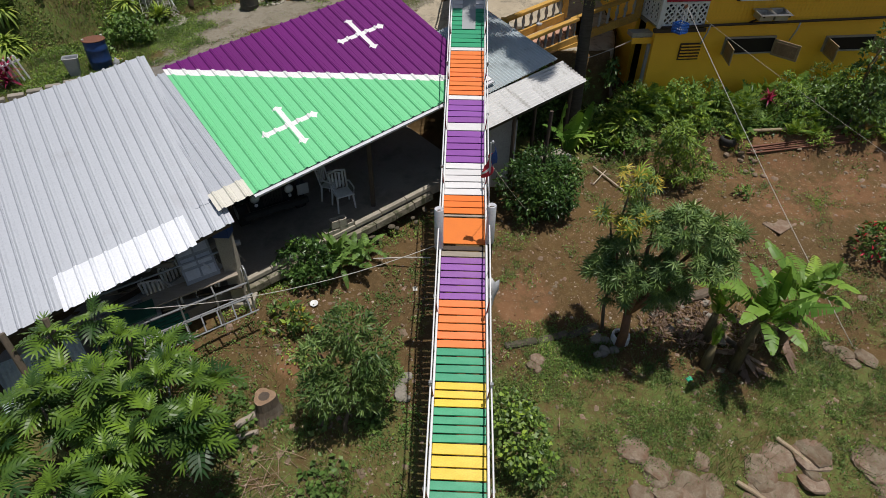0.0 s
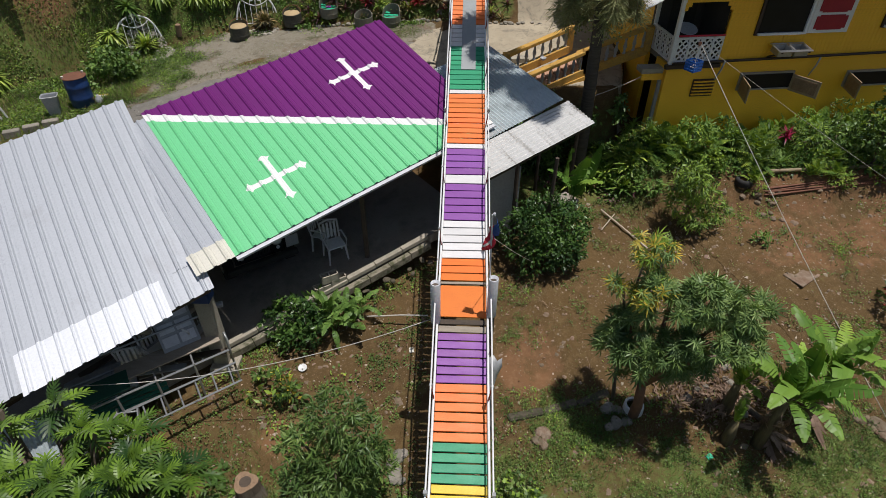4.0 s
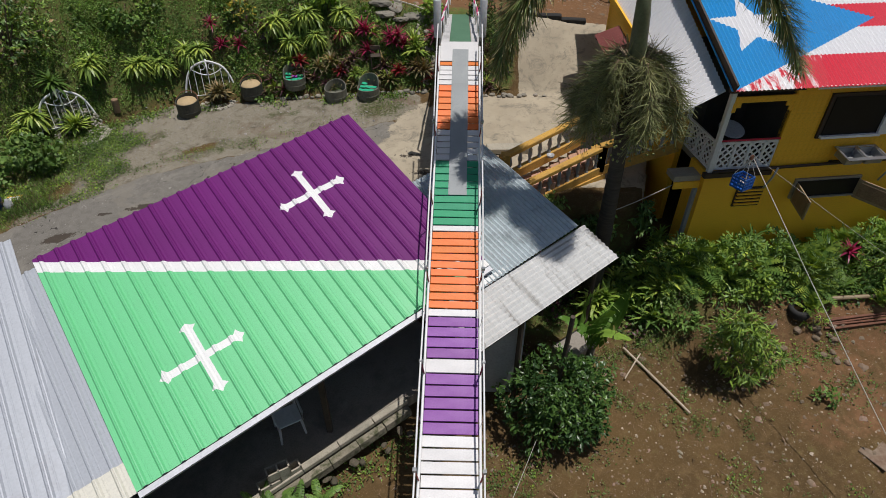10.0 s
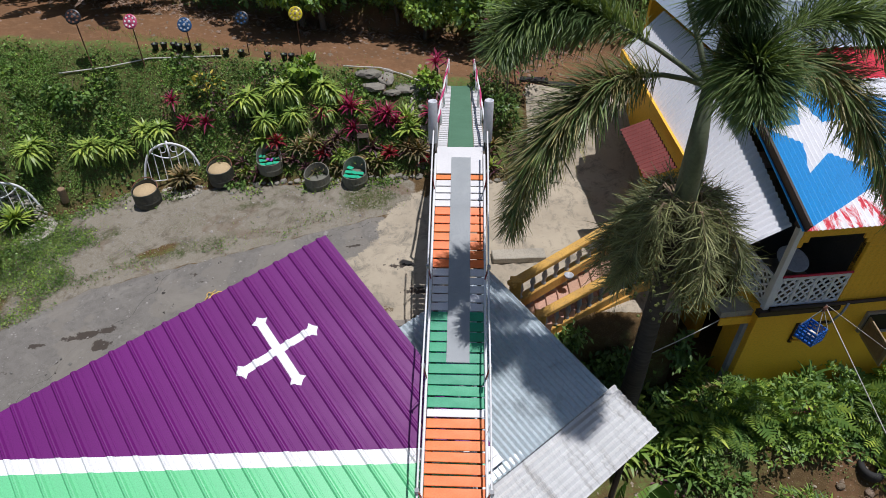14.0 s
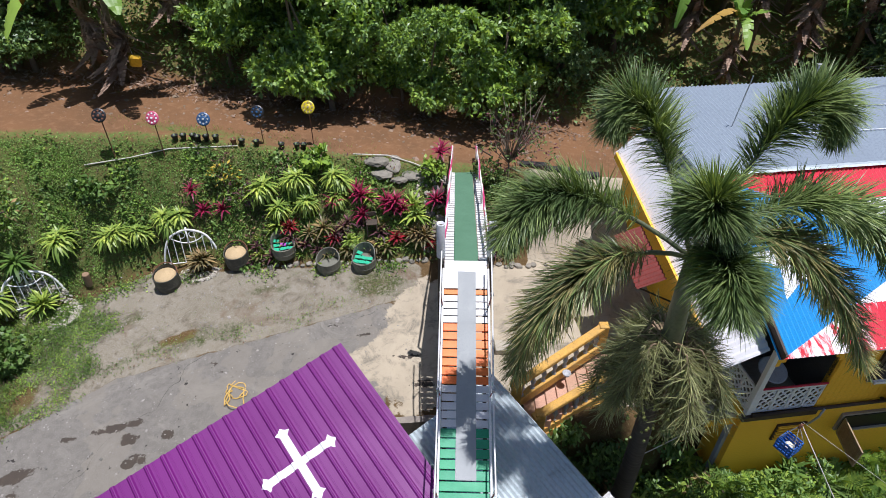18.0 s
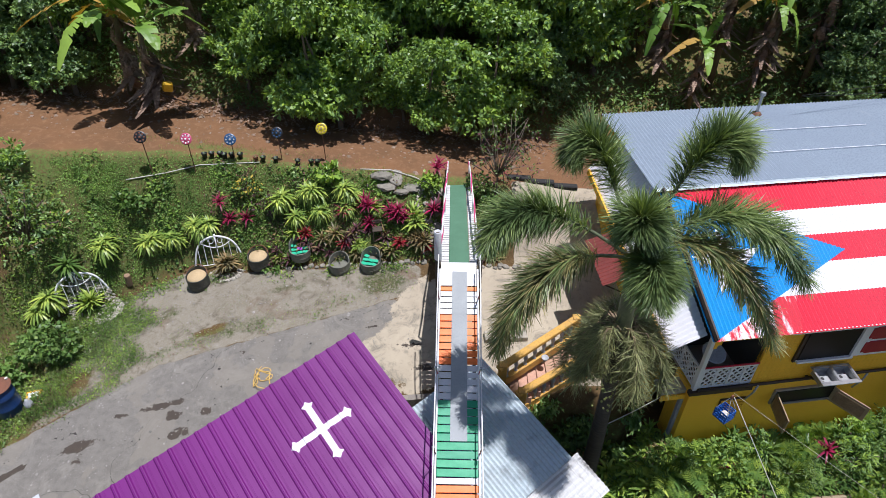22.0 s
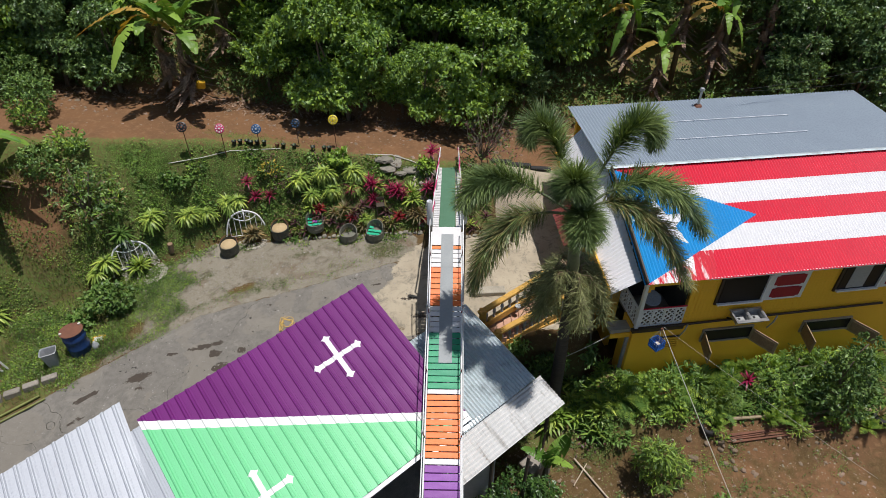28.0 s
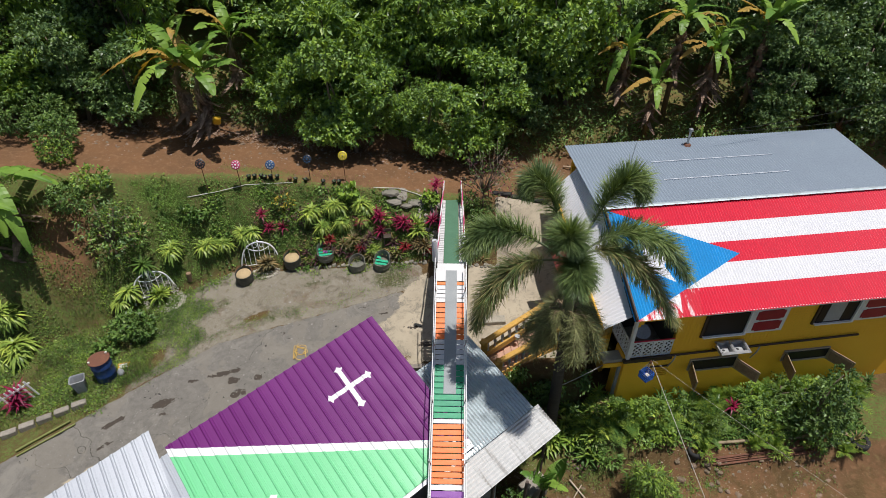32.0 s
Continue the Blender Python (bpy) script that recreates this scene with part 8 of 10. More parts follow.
scatter("weeds", "scattered weeds on the bare earth below the carport", TINY, 5200, (-5, -0.4, 6.0, 11.0), 0.038, ["cover", "grass"], 507, lambda x, y: np.clip(1.9 * patches(x, y, 1.2, 19) + 1.4 * patches(x, y, 4.5, 73) - 0.15, 0, 0.9), 0.06, 1.0, 9, 0.05)
scatter("weeds", "broad-leaved vines trailing on the ground", ROUND, 900, (-4.2, -1.2, 3.6, 7.4), 0.11, ["cover", "mango"], 508, lambda x, y: np.clip(0.4 + 2.0 * patches(x, y, 1.3, 91), 0, 1), 0.12, 0.9, 4, 0.09)
scatter("grass", "thin grass on the drive and beside the road", GRASS, 3600, (-9.6, -0.6, 17.6, 23.7), 0.08, ["grass", "lime"], 509, lambda x, y: np.clip(np.exp(-((x + 1.6) ** 2 / 0.5 + (y - 20.25) ** 2 / 0.15)) + np.exp(-((x + 5.4) ** 2 / 2.5 + (y - 18.9 - 0.3 * (x + 5.4)) ** 2 / 0.1)) * 0.4 + 1.2 * np.exp(-((x + 5.5) ** 2 / 6 + (y - 23.35) ** 2 / 0.12)) + 0.8 * np.exp(-((x + 8.9) ** 2 / 0.3 + (y - 19.2) ** 2 / 0.8)), 0, 1), 0.0, 1.2, 5, 0.04)
scatter("leaf_litter", "dry leaves fallen in the lower garden", LANCE, 1500, (-6.5, 11.5, 3.0, 12.5), 0.12, ["drystraw"], 510, lambda x, y: np.clip(0.25 + 1.2 * patches(x, y, 0.6, 23), 0, 1), 0.03, 0.0, 1)
scatter("leaf_litter", "heap of dry leaves and sticks by the bananas", LANCE, 1500, (4.0, 6.6, 8.2, 9.6), 0.16, ["drystraw"], 511, lambda x, y: np.exp(-((x - 5.3) ** 2 / 0.6 + (y - 8.8) ** 2 / 0.25)), 0.15, 0.2, 2)



def green(x, y):
    """How thick the weeds grow in the lower garden."""
    return np.clip(1.7 * (weedy(x, y) * (0.85 + 2.0 * patches(x, y, 1.7, 29) + 1.6 * patches(x, y, 5.0, 67)) - 0.10) + 0.25 * np.clip((7.6 - y - 0.1 * x) / 1.5, 0, 1), 0.01, 1)


scatter("weeds", "leafy weeds in the lower garden", TINY, 40000, (0.85, 12, 3.0, 14.6), 0.030, ["cover", "grass", "bush", "grass"], 512, green, 0.08, 1.0, 9, 0.045)
scatter("grass", "short grass among the weeds", GRASS, 16000, (0.85, 12, 3.0, 14.6), 0.10, ["grass", "cover", "grass", "drystraw"], 513, green, 0.0, 1.4, 5, 0.045)
scatter("weeds", "leafy weeds under the mango tree", OVAL, 5200, (-6.5, -0.5, 3.0, 8.6), 0.048, ["cover", "grass", "mango"], 514, lambda x, y: np.clip(1.8 * patches(x, y, 0.9, 31) + 1.2 * patches(x, y, 4.0, 69) + 0.2, 0, 0.9), 0.05, 1.0, 5, 0.07)
for k in range(24):
    # mixed small plants that crowd the foot of the house bed
    rg = random.Random(900 + k)
    x, y = 4.4 + 8.4 * rg.random(), 14.6 + 0.6 * rg.random()
    kind = k % 5
    if kind < 2:
        leaf_plant("fern", "bright green arching sword fern", "fern", on(x, y), FERN, 14, rg.uniform(0.35, 0.55), "fern", 20, 80, 900 + k, group="ferns below the house wall")
    elif kind == 2:
        leaf_plant("shade_plant", "strap-leaved plant in the house bed", "plant", on(x, y), BLADE, 16, rg.uniform(0.3, 0.5), ("cover", "dracaena", "bromeliad")[k % 3], 10, 80, 900 + k, group="plants in the house bed")
    else:
        r = rg.uniform(0.22, 0.42)
        leafy_tree("shrub", "low leafy shrub in the house bed", on(x, y), [(0, 0, r * 0.8, r, r, r * 0.8), (r * 0.6, 0, r * 0.6, r * 0.6, r * 0.6, r * 0.5)], (OVAL, LANCE, ROUND)[k % 3], 100, 0.09, (["forest", "lime"], ["bush", "mango"], ["fern", "cover"])[k % 3], 0.02, 900 + k, category="shrub", group="shrubs in the house bed")
for k in range(40):
    # ferns and shrubs that stand close along the house wall
    if k % 7 in (3, 6):
        continue
    rg = random.Random(1200 + k)
    x = 5.2 + 8.6 * (k + rg.random()) / 40
    y = 16.0 + 0.1317 * (x - 5.55) - 0.25 - 0.55 * rg.random()
    if k % 4 in (0, 2):
        leaf_plant("fern", "tall bright sword fern against the house wall", "fern", on(x, y, 0.1), FERN, 20, rg.uniform(0.6, 0.9), ("fern", "lime", "fern")[k % 3], 5, 82, 1200 + k, group="ferns below the house wall")
    elif k % 4 == 1:
        r = rg.uniform(0.38, 0.55)
        leafy_tree("shrub", "leafy shrub against the house wall", on(x, y), [(0, 0, r * 1.2, r, r * 0.9, r * 0.9), (r * 0.6, -0.1, r * 0.8, r * 0.7, r * 0.7, r * 0.6)], (OVAL, LANCE, OVAL)[k % 3], 130, 0.10, (["forest", "lime"], ["bush", "mango"], ["fern", "cover"])[k % 3], 0.025, 1200 + k, category="shrub", group="shrubs in the house bed")
    else:
        leaf_plant("shade_plant", "tall strap-leaved plant in the house bed", "plant", on(x, y), BLADE, 20, rg.uniform(0.35, 0.55), ("bush", "cover", "mango")[k % 3], 10, 85, 1200 + k, ((0, 0, 0.15), (0.1, 0.1, 0.35)), group="plants in the house bed")
for k in range(16):
    # plants in the shade between the palm and the house
    rg = random.Random(960 + k)
    x, y = 3.75 + 1.6 * rg.random(), 15.2 + 1.15 * rg.random()
    if k % 2:
        leaf_plant("shade_plant", "dusky striped plant in the shade by the palm", "plant", on(x, y), BLADE, 16, rg.uniform(0.3, 0.55), ("cover", "bromeliad", "dustyred", "cover")[k % 4], 10, 80, 960 + k, group="plants by the palm's foot")
    else:
        r = rg.uniform(0.25, 0.4)
        leafy_tree("shrub", "dark leafy shrub in the shade by the palm", on(x, y), [(0, 0, r * 0.8, r, r, r * 0.8), (r * 0.6, 0, r * 0.6, r * 0.6, r * 0.6, r * 0.5)], (OVAL, LANCE)[k % 4 // 2], 90, 0.11, ["bush", "cover"], 0.02, 960 + k, category="shrub", group="shrubs by the palm")
scatter("weeds", "bright leafy weeds round the leaning tree", OVAL, 2600, (0.9, 9.5, 5.5, 9.0), 0.055, ["cover", "grass", "lime", "cover"], 534, lambda x, y: np.clip(0.9 * np.exp(-((x - 2.2) ** 2 / 1.2 + (y - 7.9) ** 2 / 0.5)) + 1.5 * patches(x, y, 1.3, 101) - 0.25, 0, 1), 0.07, 0.9, 5, 0.09)
scatter("weeds", "leafy weeds in patches under the young trees", ROUND, 1400, (-4.6, -0.5, 5.4, 9.4), 0.06, ["cover", "fern", "cover"], 535, lambda x, y: np.clip(2.2 * patches(x, y, 1.1, 103) - 0.1, 0, 1), 0.08, 0.9, 5, 0.06)
scatter("grass", "long grass under the mango tree", GRASS, 1800, (-3.2, -0.4, 2.6, 6.0), 0.24, ["grass", "cover", "drystraw"], 536, lambda x, y: np.exp(-((x + 1.6) ** 2 / 0.6 + (y - 4.6) ** 2 / 0.8)) * np.clip(0.5 + 2.2 * patches(x, y, 1.6, 137), 0, 1), 0.02, 1.3, 4, 0.05)
scatter("weeds", "creeping weeds in green patches on the bare earth", TINY, 9000, (0.9, 11.5, 8.6, 14.4), 0.036, ["cover", "lime", "grass", "cover"], 540, lambda x, y: np.clip(3.6 * patches(x, y, 0.9, 127) + 1.5 * patches(x, y, 3.5, 131) - 1.0, 0, 1), 0.05, 1.0, 9, 0.06)
scatter("twigs", "dry sticks heaped under the breadfruit tree", STALK, 700, (-4.4, -1.4, 3.8, 6.2), 0.45, ["drystraw"], 537, lambda x, y: np.exp(-((x + 3.2) ** 2 / 0.8 + (y - 5.2) ** 2 / 0.5)), 0.10, 0.1, 1)
scatter("twigs", "dry sticks and stalks strewn on the earth", STALK, 1600, (0.9, 11, 3.5, 12.5), 0.30, ["drystraw", "drystraw"], 515, lambda x, y: np.clip(0.15 + 1.3 * patches(x, y, 0.5, 37) + 0.6 * np.exp(-((x - 5.2) ** 2 / 1.5 + (y - 8.9) ** 2 / 0.5)), 0, 1), 0.04, 0.05, 1)


def loose_stones(label, n, area, size, mat, seed, density=None):
    """Small stones strewn over an area."""
    rs = np.random.default_rng(seed)
    x, y = rs.uniform(area[0], area[1], n), rs.uniform(area[2], area[3], n)
    if density is not None:
        keep = rs.random(n) < density(x, y)
        x, y = x[keep], y[keep]
    n = len(x)
    lump = np.array([(-1, -1, -.6), (1, -1, -.6), (1, 1, -.6), (-1, 1, -.6), (-.6, -.6, .6), (.6, -.6, .6), (.6, .6, .6), (-.6, .6, .6)]) * 0.5
    faces = np.array([(4, 5, 6, 7), (0, 1, 5, 4), (1, 2, 6, 5), (2, 3, 7, 6), (3, 0, 4, 7)])
    s = size * rs.lognormal(0, 0.5, n)
    a = rs.uniform(0, 6.28, n)
    V = lump[None] * (1 + 0.25 * rs.normal(size=(n, 8, 3))) * s[:, None, None] * np.stack([rs.uniform(.8, 1.5, n), np.ones(n), rs.uniform(.4, .8, n)], 1)[:, None]
    c, q = np.cos(a)[:, None], np.sin(a)[:, None]
    X, Y = V[..., 0] * c - V[..., 1] * q, V[..., 0] * q + V[..., 1] * c
    V = np.stack([X + x[:, None], Y + y[:, None], V[..., 2] + (land(x, y) + 0.1 * s)[:, None]], -1)
    F = faces[None] + (np.arange(n) * 8)[:, None, None]
    ob = new("loose_stones", np_mesh("loose_stones", V.reshape(-1, 3), F.reshape(-1, 4), [M[mat]]))
    return tagged(ob, label, "stones", kind="stuff")


loose_stones("small stones and clods on the bare earth", 1900, (0.9, 12, 3.5, 14.6), 0.035, "clod", 520)
loose_stones("small stones and clods below the carport", 800, (-6, -0.4, 4.0, 11.5), 0.035, "clod", 521)
loose_stones("loose gravel on the drive", 4200, (-11, -0.6, 13.2, 21.2), 0.016, "grit", 522, lambda x, y: 1.0 * (((x + 2.0) * -0.607 + (y - 16.9) * 0.782) > 0.1))
loose_stones("clods and stones on the dirt road", 2200, (-14, 6, 23.0, 26.6), 0.04, "clod", 523, lambda x, y: np.clip((y - 22.8) / 2.5, 0.15, 1))
scatter("weeds", "small weeds pushing through the gravel drive", TINY, 15000, (-10, -0.8, 16.5, 21.2), 0.016, ["grass", "drystraw", "grass"], 516, lambda x, y: np.clip(2.2 * patches(x, y, 1.5, 43) + 1.3 * patches(x, y, 5.0, 79) - 0.10, 0, 0.9) * ((x + 2.0) * -0.607 + (y - 16.9) * 0.782 + 0.36 * np.maximum((x + 2.0) * 0.782 + (y - 16.9) * 0.607 + 3.5, 0) > 3.75), 0.03, 1.0, 3, 0.05)
def edge_of_asphalt(x, y):
    """Distance across the seam between gravel and asphalt."""
    return (x + 2.0) * -0.607 + (y - 16.9) * 0.782 - 3.8 + 0.36 * np.maximum((x + 2.0) * 0.782 + (y - 16.9) * 0.607 + 3.5, 0)


scatter("weeds", "green tufts along the seam of the drive", TINY, 9000, (-10, -2.2, 16.0, 20.6), 0.034, ["grass", "cover", "grass", "drystraw"], 538, lambda x, y: np.exp(-((edge_of_asphalt(x, y) - 0.28) / 0.28) ** 2) * np.clip(2.4 * patches(x, y, 1.6, 107) + 0.12, 0, 1), 0.05, 1.0, 4, 0.05)
scatter("weeds", "low weeds creeping onto the drive's edge", TINY, 12000, (-9.9, -6.6, 16.3, 20.2), 0.036, ["grass", "cover", "lime", "grass"], 539, lambda x, y: np.clip((edge_of_asphalt(x, y) + 0.1) * 3, 0, 1) * np.clip(0.9 * (-8.3 - x - 0.25 * (18.2 - y)) + 0.35 + 2.0 * patches(x, y, 1.4, 109), 0, 1) * (x < -7.2 + 0.5 * patches(x, y, 0.8, 113)), 0.05, 1.0, 4, 0.05)
scatter("weeds", "fringe of weeds along the foot of the bank", TINY, 11000, (-9.9, -0.8, 18.6, 21.3), 0.05, ["cover", "grass", "lime"], 517, lambda x, y: np.exp(-((y - 20.75 - 0.55 * np.minimum(x + 7.5, 0)) / 0.24) ** 2) * np.clip(0.5 + 2 * patches(x, y, 1.2, 47), 0, 1), 0.05, 1.0, 3, 0.05)
scatter("weeds", "weeds along the carport kerb", OVAL, 5200, (-5, 0.2, 8.6, 12.4), 0.055, ["cover", "lime", "grass"], 518, lambda x, y: np.exp(-(((x + 2.55) * -0.584 + (y - 11.07) * 0.812 + 0.35) / 0.25) ** 2) * np.clip(0.45 + 2 * patches(x, y, 1.2, 53), 0, 1), 0.08, 1.0, 4, 0.06)
scatter("grass", "long grass on the slope beside the drive", GRASS, 15000, (-15, -9.0, 14.6, 21.0), 0.14, ["grass", "lime", "cover", "drystraw"], 519, lambda x, y: np.clip(((x + 2.0) * -0.607 + (y - 16.9) * 0.782 - 3.8) * 2, 0, 1) * np.clip(0.6 + 1.6 * patches(x, y, 0.8, 59), 0, 1) * (1 - np.exp(-((x + 12.5) ** 2 + (y - 20.2) ** 2))), 0.0, 1.3, 4, 0.06)
loose_stones("fine pale grit on the garden earth", 6000, (0.9, 12, 6.0, 14.8), 0.016, "palegrit", 524)
loose_stones("fine pale grit below the carport", 2000, (-5, -0.4, 5.0, 11.5), 0.016, "palegrit", 525)
scatter("dry_grass", "bits of dry grass and straw on the earth", STALK, 4200, (0.9, 12, 5.0, 14.6), 0.13, ["drystraw"], 526, None, 0.015, 0.0, 1)
scatter("dry_grass", "bits of dry grass and straw below the carport", STALK, 1300, (-5, -0.4, 5.0, 11.5), 0.13, ["drystraw"], 527, None, 0.015, 0.0, 1)


def climbers():
    """Creepers and hanging plants that cover the terrace face between the lean-to and the house."""
    fo = Foliage(530)
    n = 2600
    px, t = fo.rng.uniform(1.2, 5.0, n), fo.rng.random(n)
    py = 15.95 + 0.45 * t + 0.06 * fo.rng.normal(size=n)
    pz = land(px, np.full(n, 15.9)) + t * (land(px, np.full(n, 16.9)) - land(px, np.full(n, 15.9))) + 0.05 * fo.rng.normal(size=n)
    keep = patches(px, pz, 1.4, 61) > -0.12
    P = np.stack([px, py, pz], 1)[keep]
    m = len(P)
    for k in range(3):
        fo.add(OVAL, P + 0.06 * fo.rng.normal(size=(m, 3)), sphere_dirs(fo.rng, m, -0.3) + np.array([0, -0.6, 0]), unit(np.array([0, -0.6, 0.8]) + 0.5 * fo.rng.normal(size=(m, 3))), fo.rng.uniform(0.08, 0.17, m), k % 3)
    ob = new("creepers", fo.mesh("creepers", [M["bush"], M["cover"], M["mango"]]))
    tagged(ob, "dark creepers hanging over the terrace face", "creepers", kind="stuff")


climbers()


# ---- things on the drive and the bank ----
def half_barrel(x, y, kind, turn=0.0):
    """A cut barrel: with a cushion, with a high back and painted boards, or empty."""
    r = 0.30
    label = {"cushion": "cut barrel seat with a tan round cushion", "chair": "cut barrel chair with a high back and painted boards", "empty": "empty cut barrel with a slanting rim"}[kind]
    th = thing("barrel_seat", label, "barrel seat", on(x, y, -0.01), turn, "row of cut barrels on the drive")
    th.rotation_euler[0] += radians(5)
    sides = 28
    low, high = {"cushion": (0.40, 0.48), "chair": (0.32, 0.58), "empty": (0.34, 0.46)}[kind]
    verts, faces = [], []
    rings = ((r * 0.96, 0.0), (r * 1.0, 0.12), (r * 1.02, 0.14), (r * 1.0, 0.16), (r, 1.0), (r - 0.02, 1.0), (r - 0.03, 0.18))
    for j, (rr, f) in enumerate(rings):
        for k in range(sides):
            a = 2 * math.pi * k / sides
            back = max(0.0, math.sin(a)) ** (0.5 if kind == "chair" else 1.2)
            h = low + (high - low) * back
            z = f * h if f >= 1 else f
            verts.append((rr * math.cos(a), rr * math.sin(a), z))
    for j in range(len(rings) - 1):
        for k in range(sides):
            a, b = j * sides + k, j * sides + (k + 1) % sides
            faces.append((a, b, b + sides, a + sides))
    faces.append(tuple(range(sides))[::-1])
    part("body", mesh(verts, faces), M["tub" if kind == "cushion" else "tubgrey"], th)
    z = {"cushion": 0.36, "chair": 0.24, "empty": 0.16}[kind]
    part("seat", lathe([(0.0, z + 0.05 if kind == "cushion" else z), (r * 0.8, z + 0.045 if kind == "cushion" else z), (r - 0.035, z), (r - 0.035, z - 0.05)], 24), M["sand" if kind == "cushion" else "tubgrey"], th, "tan cushion" if kind == "cushion" else "", smooth=True)
    if kind == "cushion":
        pts = [(r * 1.0 * math.cos(a), 0.02 + r * math.sin(a) * 0.9, 0.40 + 0.14 * math.sin(a)) for a in np.linspace(0.1, 3.04, 12)]
        part("handle", tube(pts, 0.012, 6), M["rust"], th, "thin bent handle")
    if kind == "chair":
        for k in range(7):
            dx, dy = -0.16 + 0.16 * (k % 3) , -0.12 + 0.12 * (k // 3)
            part("board", box(0.15, 0.10, 0.02, (0, 0, 0), 0.003, m=pose(dx, dy, 0.25 + 0.012 * k, 4, 3, 20 * (k % 2) - 10)), M["violet" if (k == 4 and x < -3) else "teal"], th, "painted board")
    return th


for bx, by, bk, bt in ((-6.85, 20.48, "cushion", 0), (-5.22, 21.08, "cushion", 0), (-4.01, 21.18, "chair", 10), (-2.84, 20.85, "empty", -5), (-1.93, 20.85, "chair", -18)):
    half_barrel(bx, by, bk, bt)


def bed_frame(x, y, z, turn, w=1.38):
    """A white tubular bed head used as a garden screen."""
    th = thing("bed_headboard", "white tubular metal bed head standing behind a planted ring", "headboard", (x, y, z), turn)
    lean = pose(0, 0, 0, -10)

    def top(u):
        return 0.14 + 0.78 * (1 - abs(u) ** 4.5) + 0.10 * math.exp(-((u / 0.4) ** 2))

    us = np.linspace(-1, 1, 27)
    arch = [(-w / 2 * 1.03, 0, -0.08)] + [(u * w / 2, 0, top(u)) for u in us] + [(w / 2 * 1.03, 0, -0.08)]
    part("frame_tube", tube(arch, 0.028, 8), M["white"], th, smooth=True, m=lean)
    part("cross_bar", tube([(-w / 2, 0, 0.12), (w / 2, 0, 0.12)], 0.014, 6), M["white"], th, m=lean)
    inner = [(0.30 * w * u, 0, 0.66 + 0.18 * u * u) for u in np.linspace(-1, 1, 11)]
    part("inner_arch", tube(inner, 0.016, 6), M["white"], th, smooth=True, m=lean)
    for k in range(7):
        u = -0.78 + 0.26 * k
        part("bar", tube([(u * w / 2, 0, 0.12), (u * w / 2 * 0.97, 0, top(u) - 0.01)], 0.010, 6), M["white"], th, m=lean)
    for s in (-1, 1):
        part("scroll", tube([(s * 0.13 + 0.08 * math.cos(a) * s, 0, 0.88 + 0.08 * math.sin(a)) for a in np.linspace(0, 5.2, 12)], 0.010, 6), M["white"], th, m=lean)
    part("finial", tube([(0, 0, 0.68), (0, 0, 0.82), (0, 0, 1.08)], [0.03, 0.018, 0.03], 8), M["white"], th, smooth=True, m=lean)
    return th


bed_frame(-9.85, 19.82, spot(-9.85, 19.82) - 0.02, 30)
bed_frame(-6.38, 21.08, spot(-6.38, 21.08) - 0.02, 12)


def pebble_ring(x, y, rx, ry, n, seed, label):
    rng = random.Random(seed)
    bm = None
    bm = bmesh.new()
    for k in range(n):
        a, r = rng.uniform(0, 6.28), rng.uniform(0.75, 1.0) if rng.random() < 0.75 else rng.uniform(0.2, 1)
        px, py = x + rx * r * math.cos(a), y + ry * r * math.sin(a)
        s = rng.uniform(0.025, 0.055)
        bmesh.ops.create_icosphere(bm, subdivisions=1, radius=s, matrix=Matrix.Translation((px, py, spot(px, py) + 0.2 * s)) @ Euler((rng.random(), rng.random(), rng.random() * 6)).to_matrix().to_4x4() @ Matrix.Diagonal((1.3, 1, 0.7, 1)))
    ob = part("pebbles", bm, M["pebble"])
    tagged(ob, label, "pebbles", kind="stuff")


pebble_ring(-9.55, 19.72, 0.72, 0.5, 520, 1, "pale pebbles round a planted bromeliad")
pebble_ring(-6.2, 20.85, 0.50, 0.30, 90, 2, "ring of small stones round a bromeliad")
pebble_ring(-0.35, 21.9, 0.35, 0.75, 160, 3, "loose grey stones beside the landing")


def stones(points, size, label, group, seed, mat="stone", flat=0.7, sunk=0.12):
    rng = random.Random(seed)
    protos = [part("garden_stone", rock(rng), M[mat]) for _ in range(3)]
    used = 0
    for k, (x, y) in enumerate(points):
        s = size * rng.uniform(0.7, 1.3)
        m = Matrix.Translation((x, y, spot(x, y) + sunk * s)) @ Euler((rng.uniform(-.2, .2), rng.uniform(-.2, .2), rng.uniform(0, 6))).to_matrix().to_4x4() @ Matrix.Diagonal((s * rng.uniform(0.9, 1.4), s, s * flat, 1))
        if used < 3:
            o = protos[used]
            o.matrix_basis = m
            used += 1
        else:
            o = bpy.data.objects.new("garden_stone", protos[k % 3].data)
            scene.collection.objects.link(o)
            o.matrix_basis = m
        tagged(o, label, "stone", group)


rs = random.Random(8)
stones([(-4.7 + 0.165 * k, 20.98 + 0.10 * rs.random() - 0.04) for k in range(27)], 0.15, "grey field stone edging the bank", "stones edging the bank", 11)
stones([(-0.5 + 0.65 * rs.random(), 21.3 + 1.3 * rs.random()) for k in range(26)], 0.18, "grey stone piled beside the landing", "stones beside the landing", 12)
stones([(0.95 + 2.4 * rs.random(), 20.75 + 0.12 * rs.random()) for k in range(16)], 0.14, "grey stone edging the bromeliads", "stones edging the bank", 13)
stones([(3.3 + 4.6 * rs.random(), 4.7 + 1.5 * rs.random()) for k in range(34)], 0.60, "large flat earth-stained stone", "large stones in the lower garden", 14, "slabstone", 0.34, -0.04)
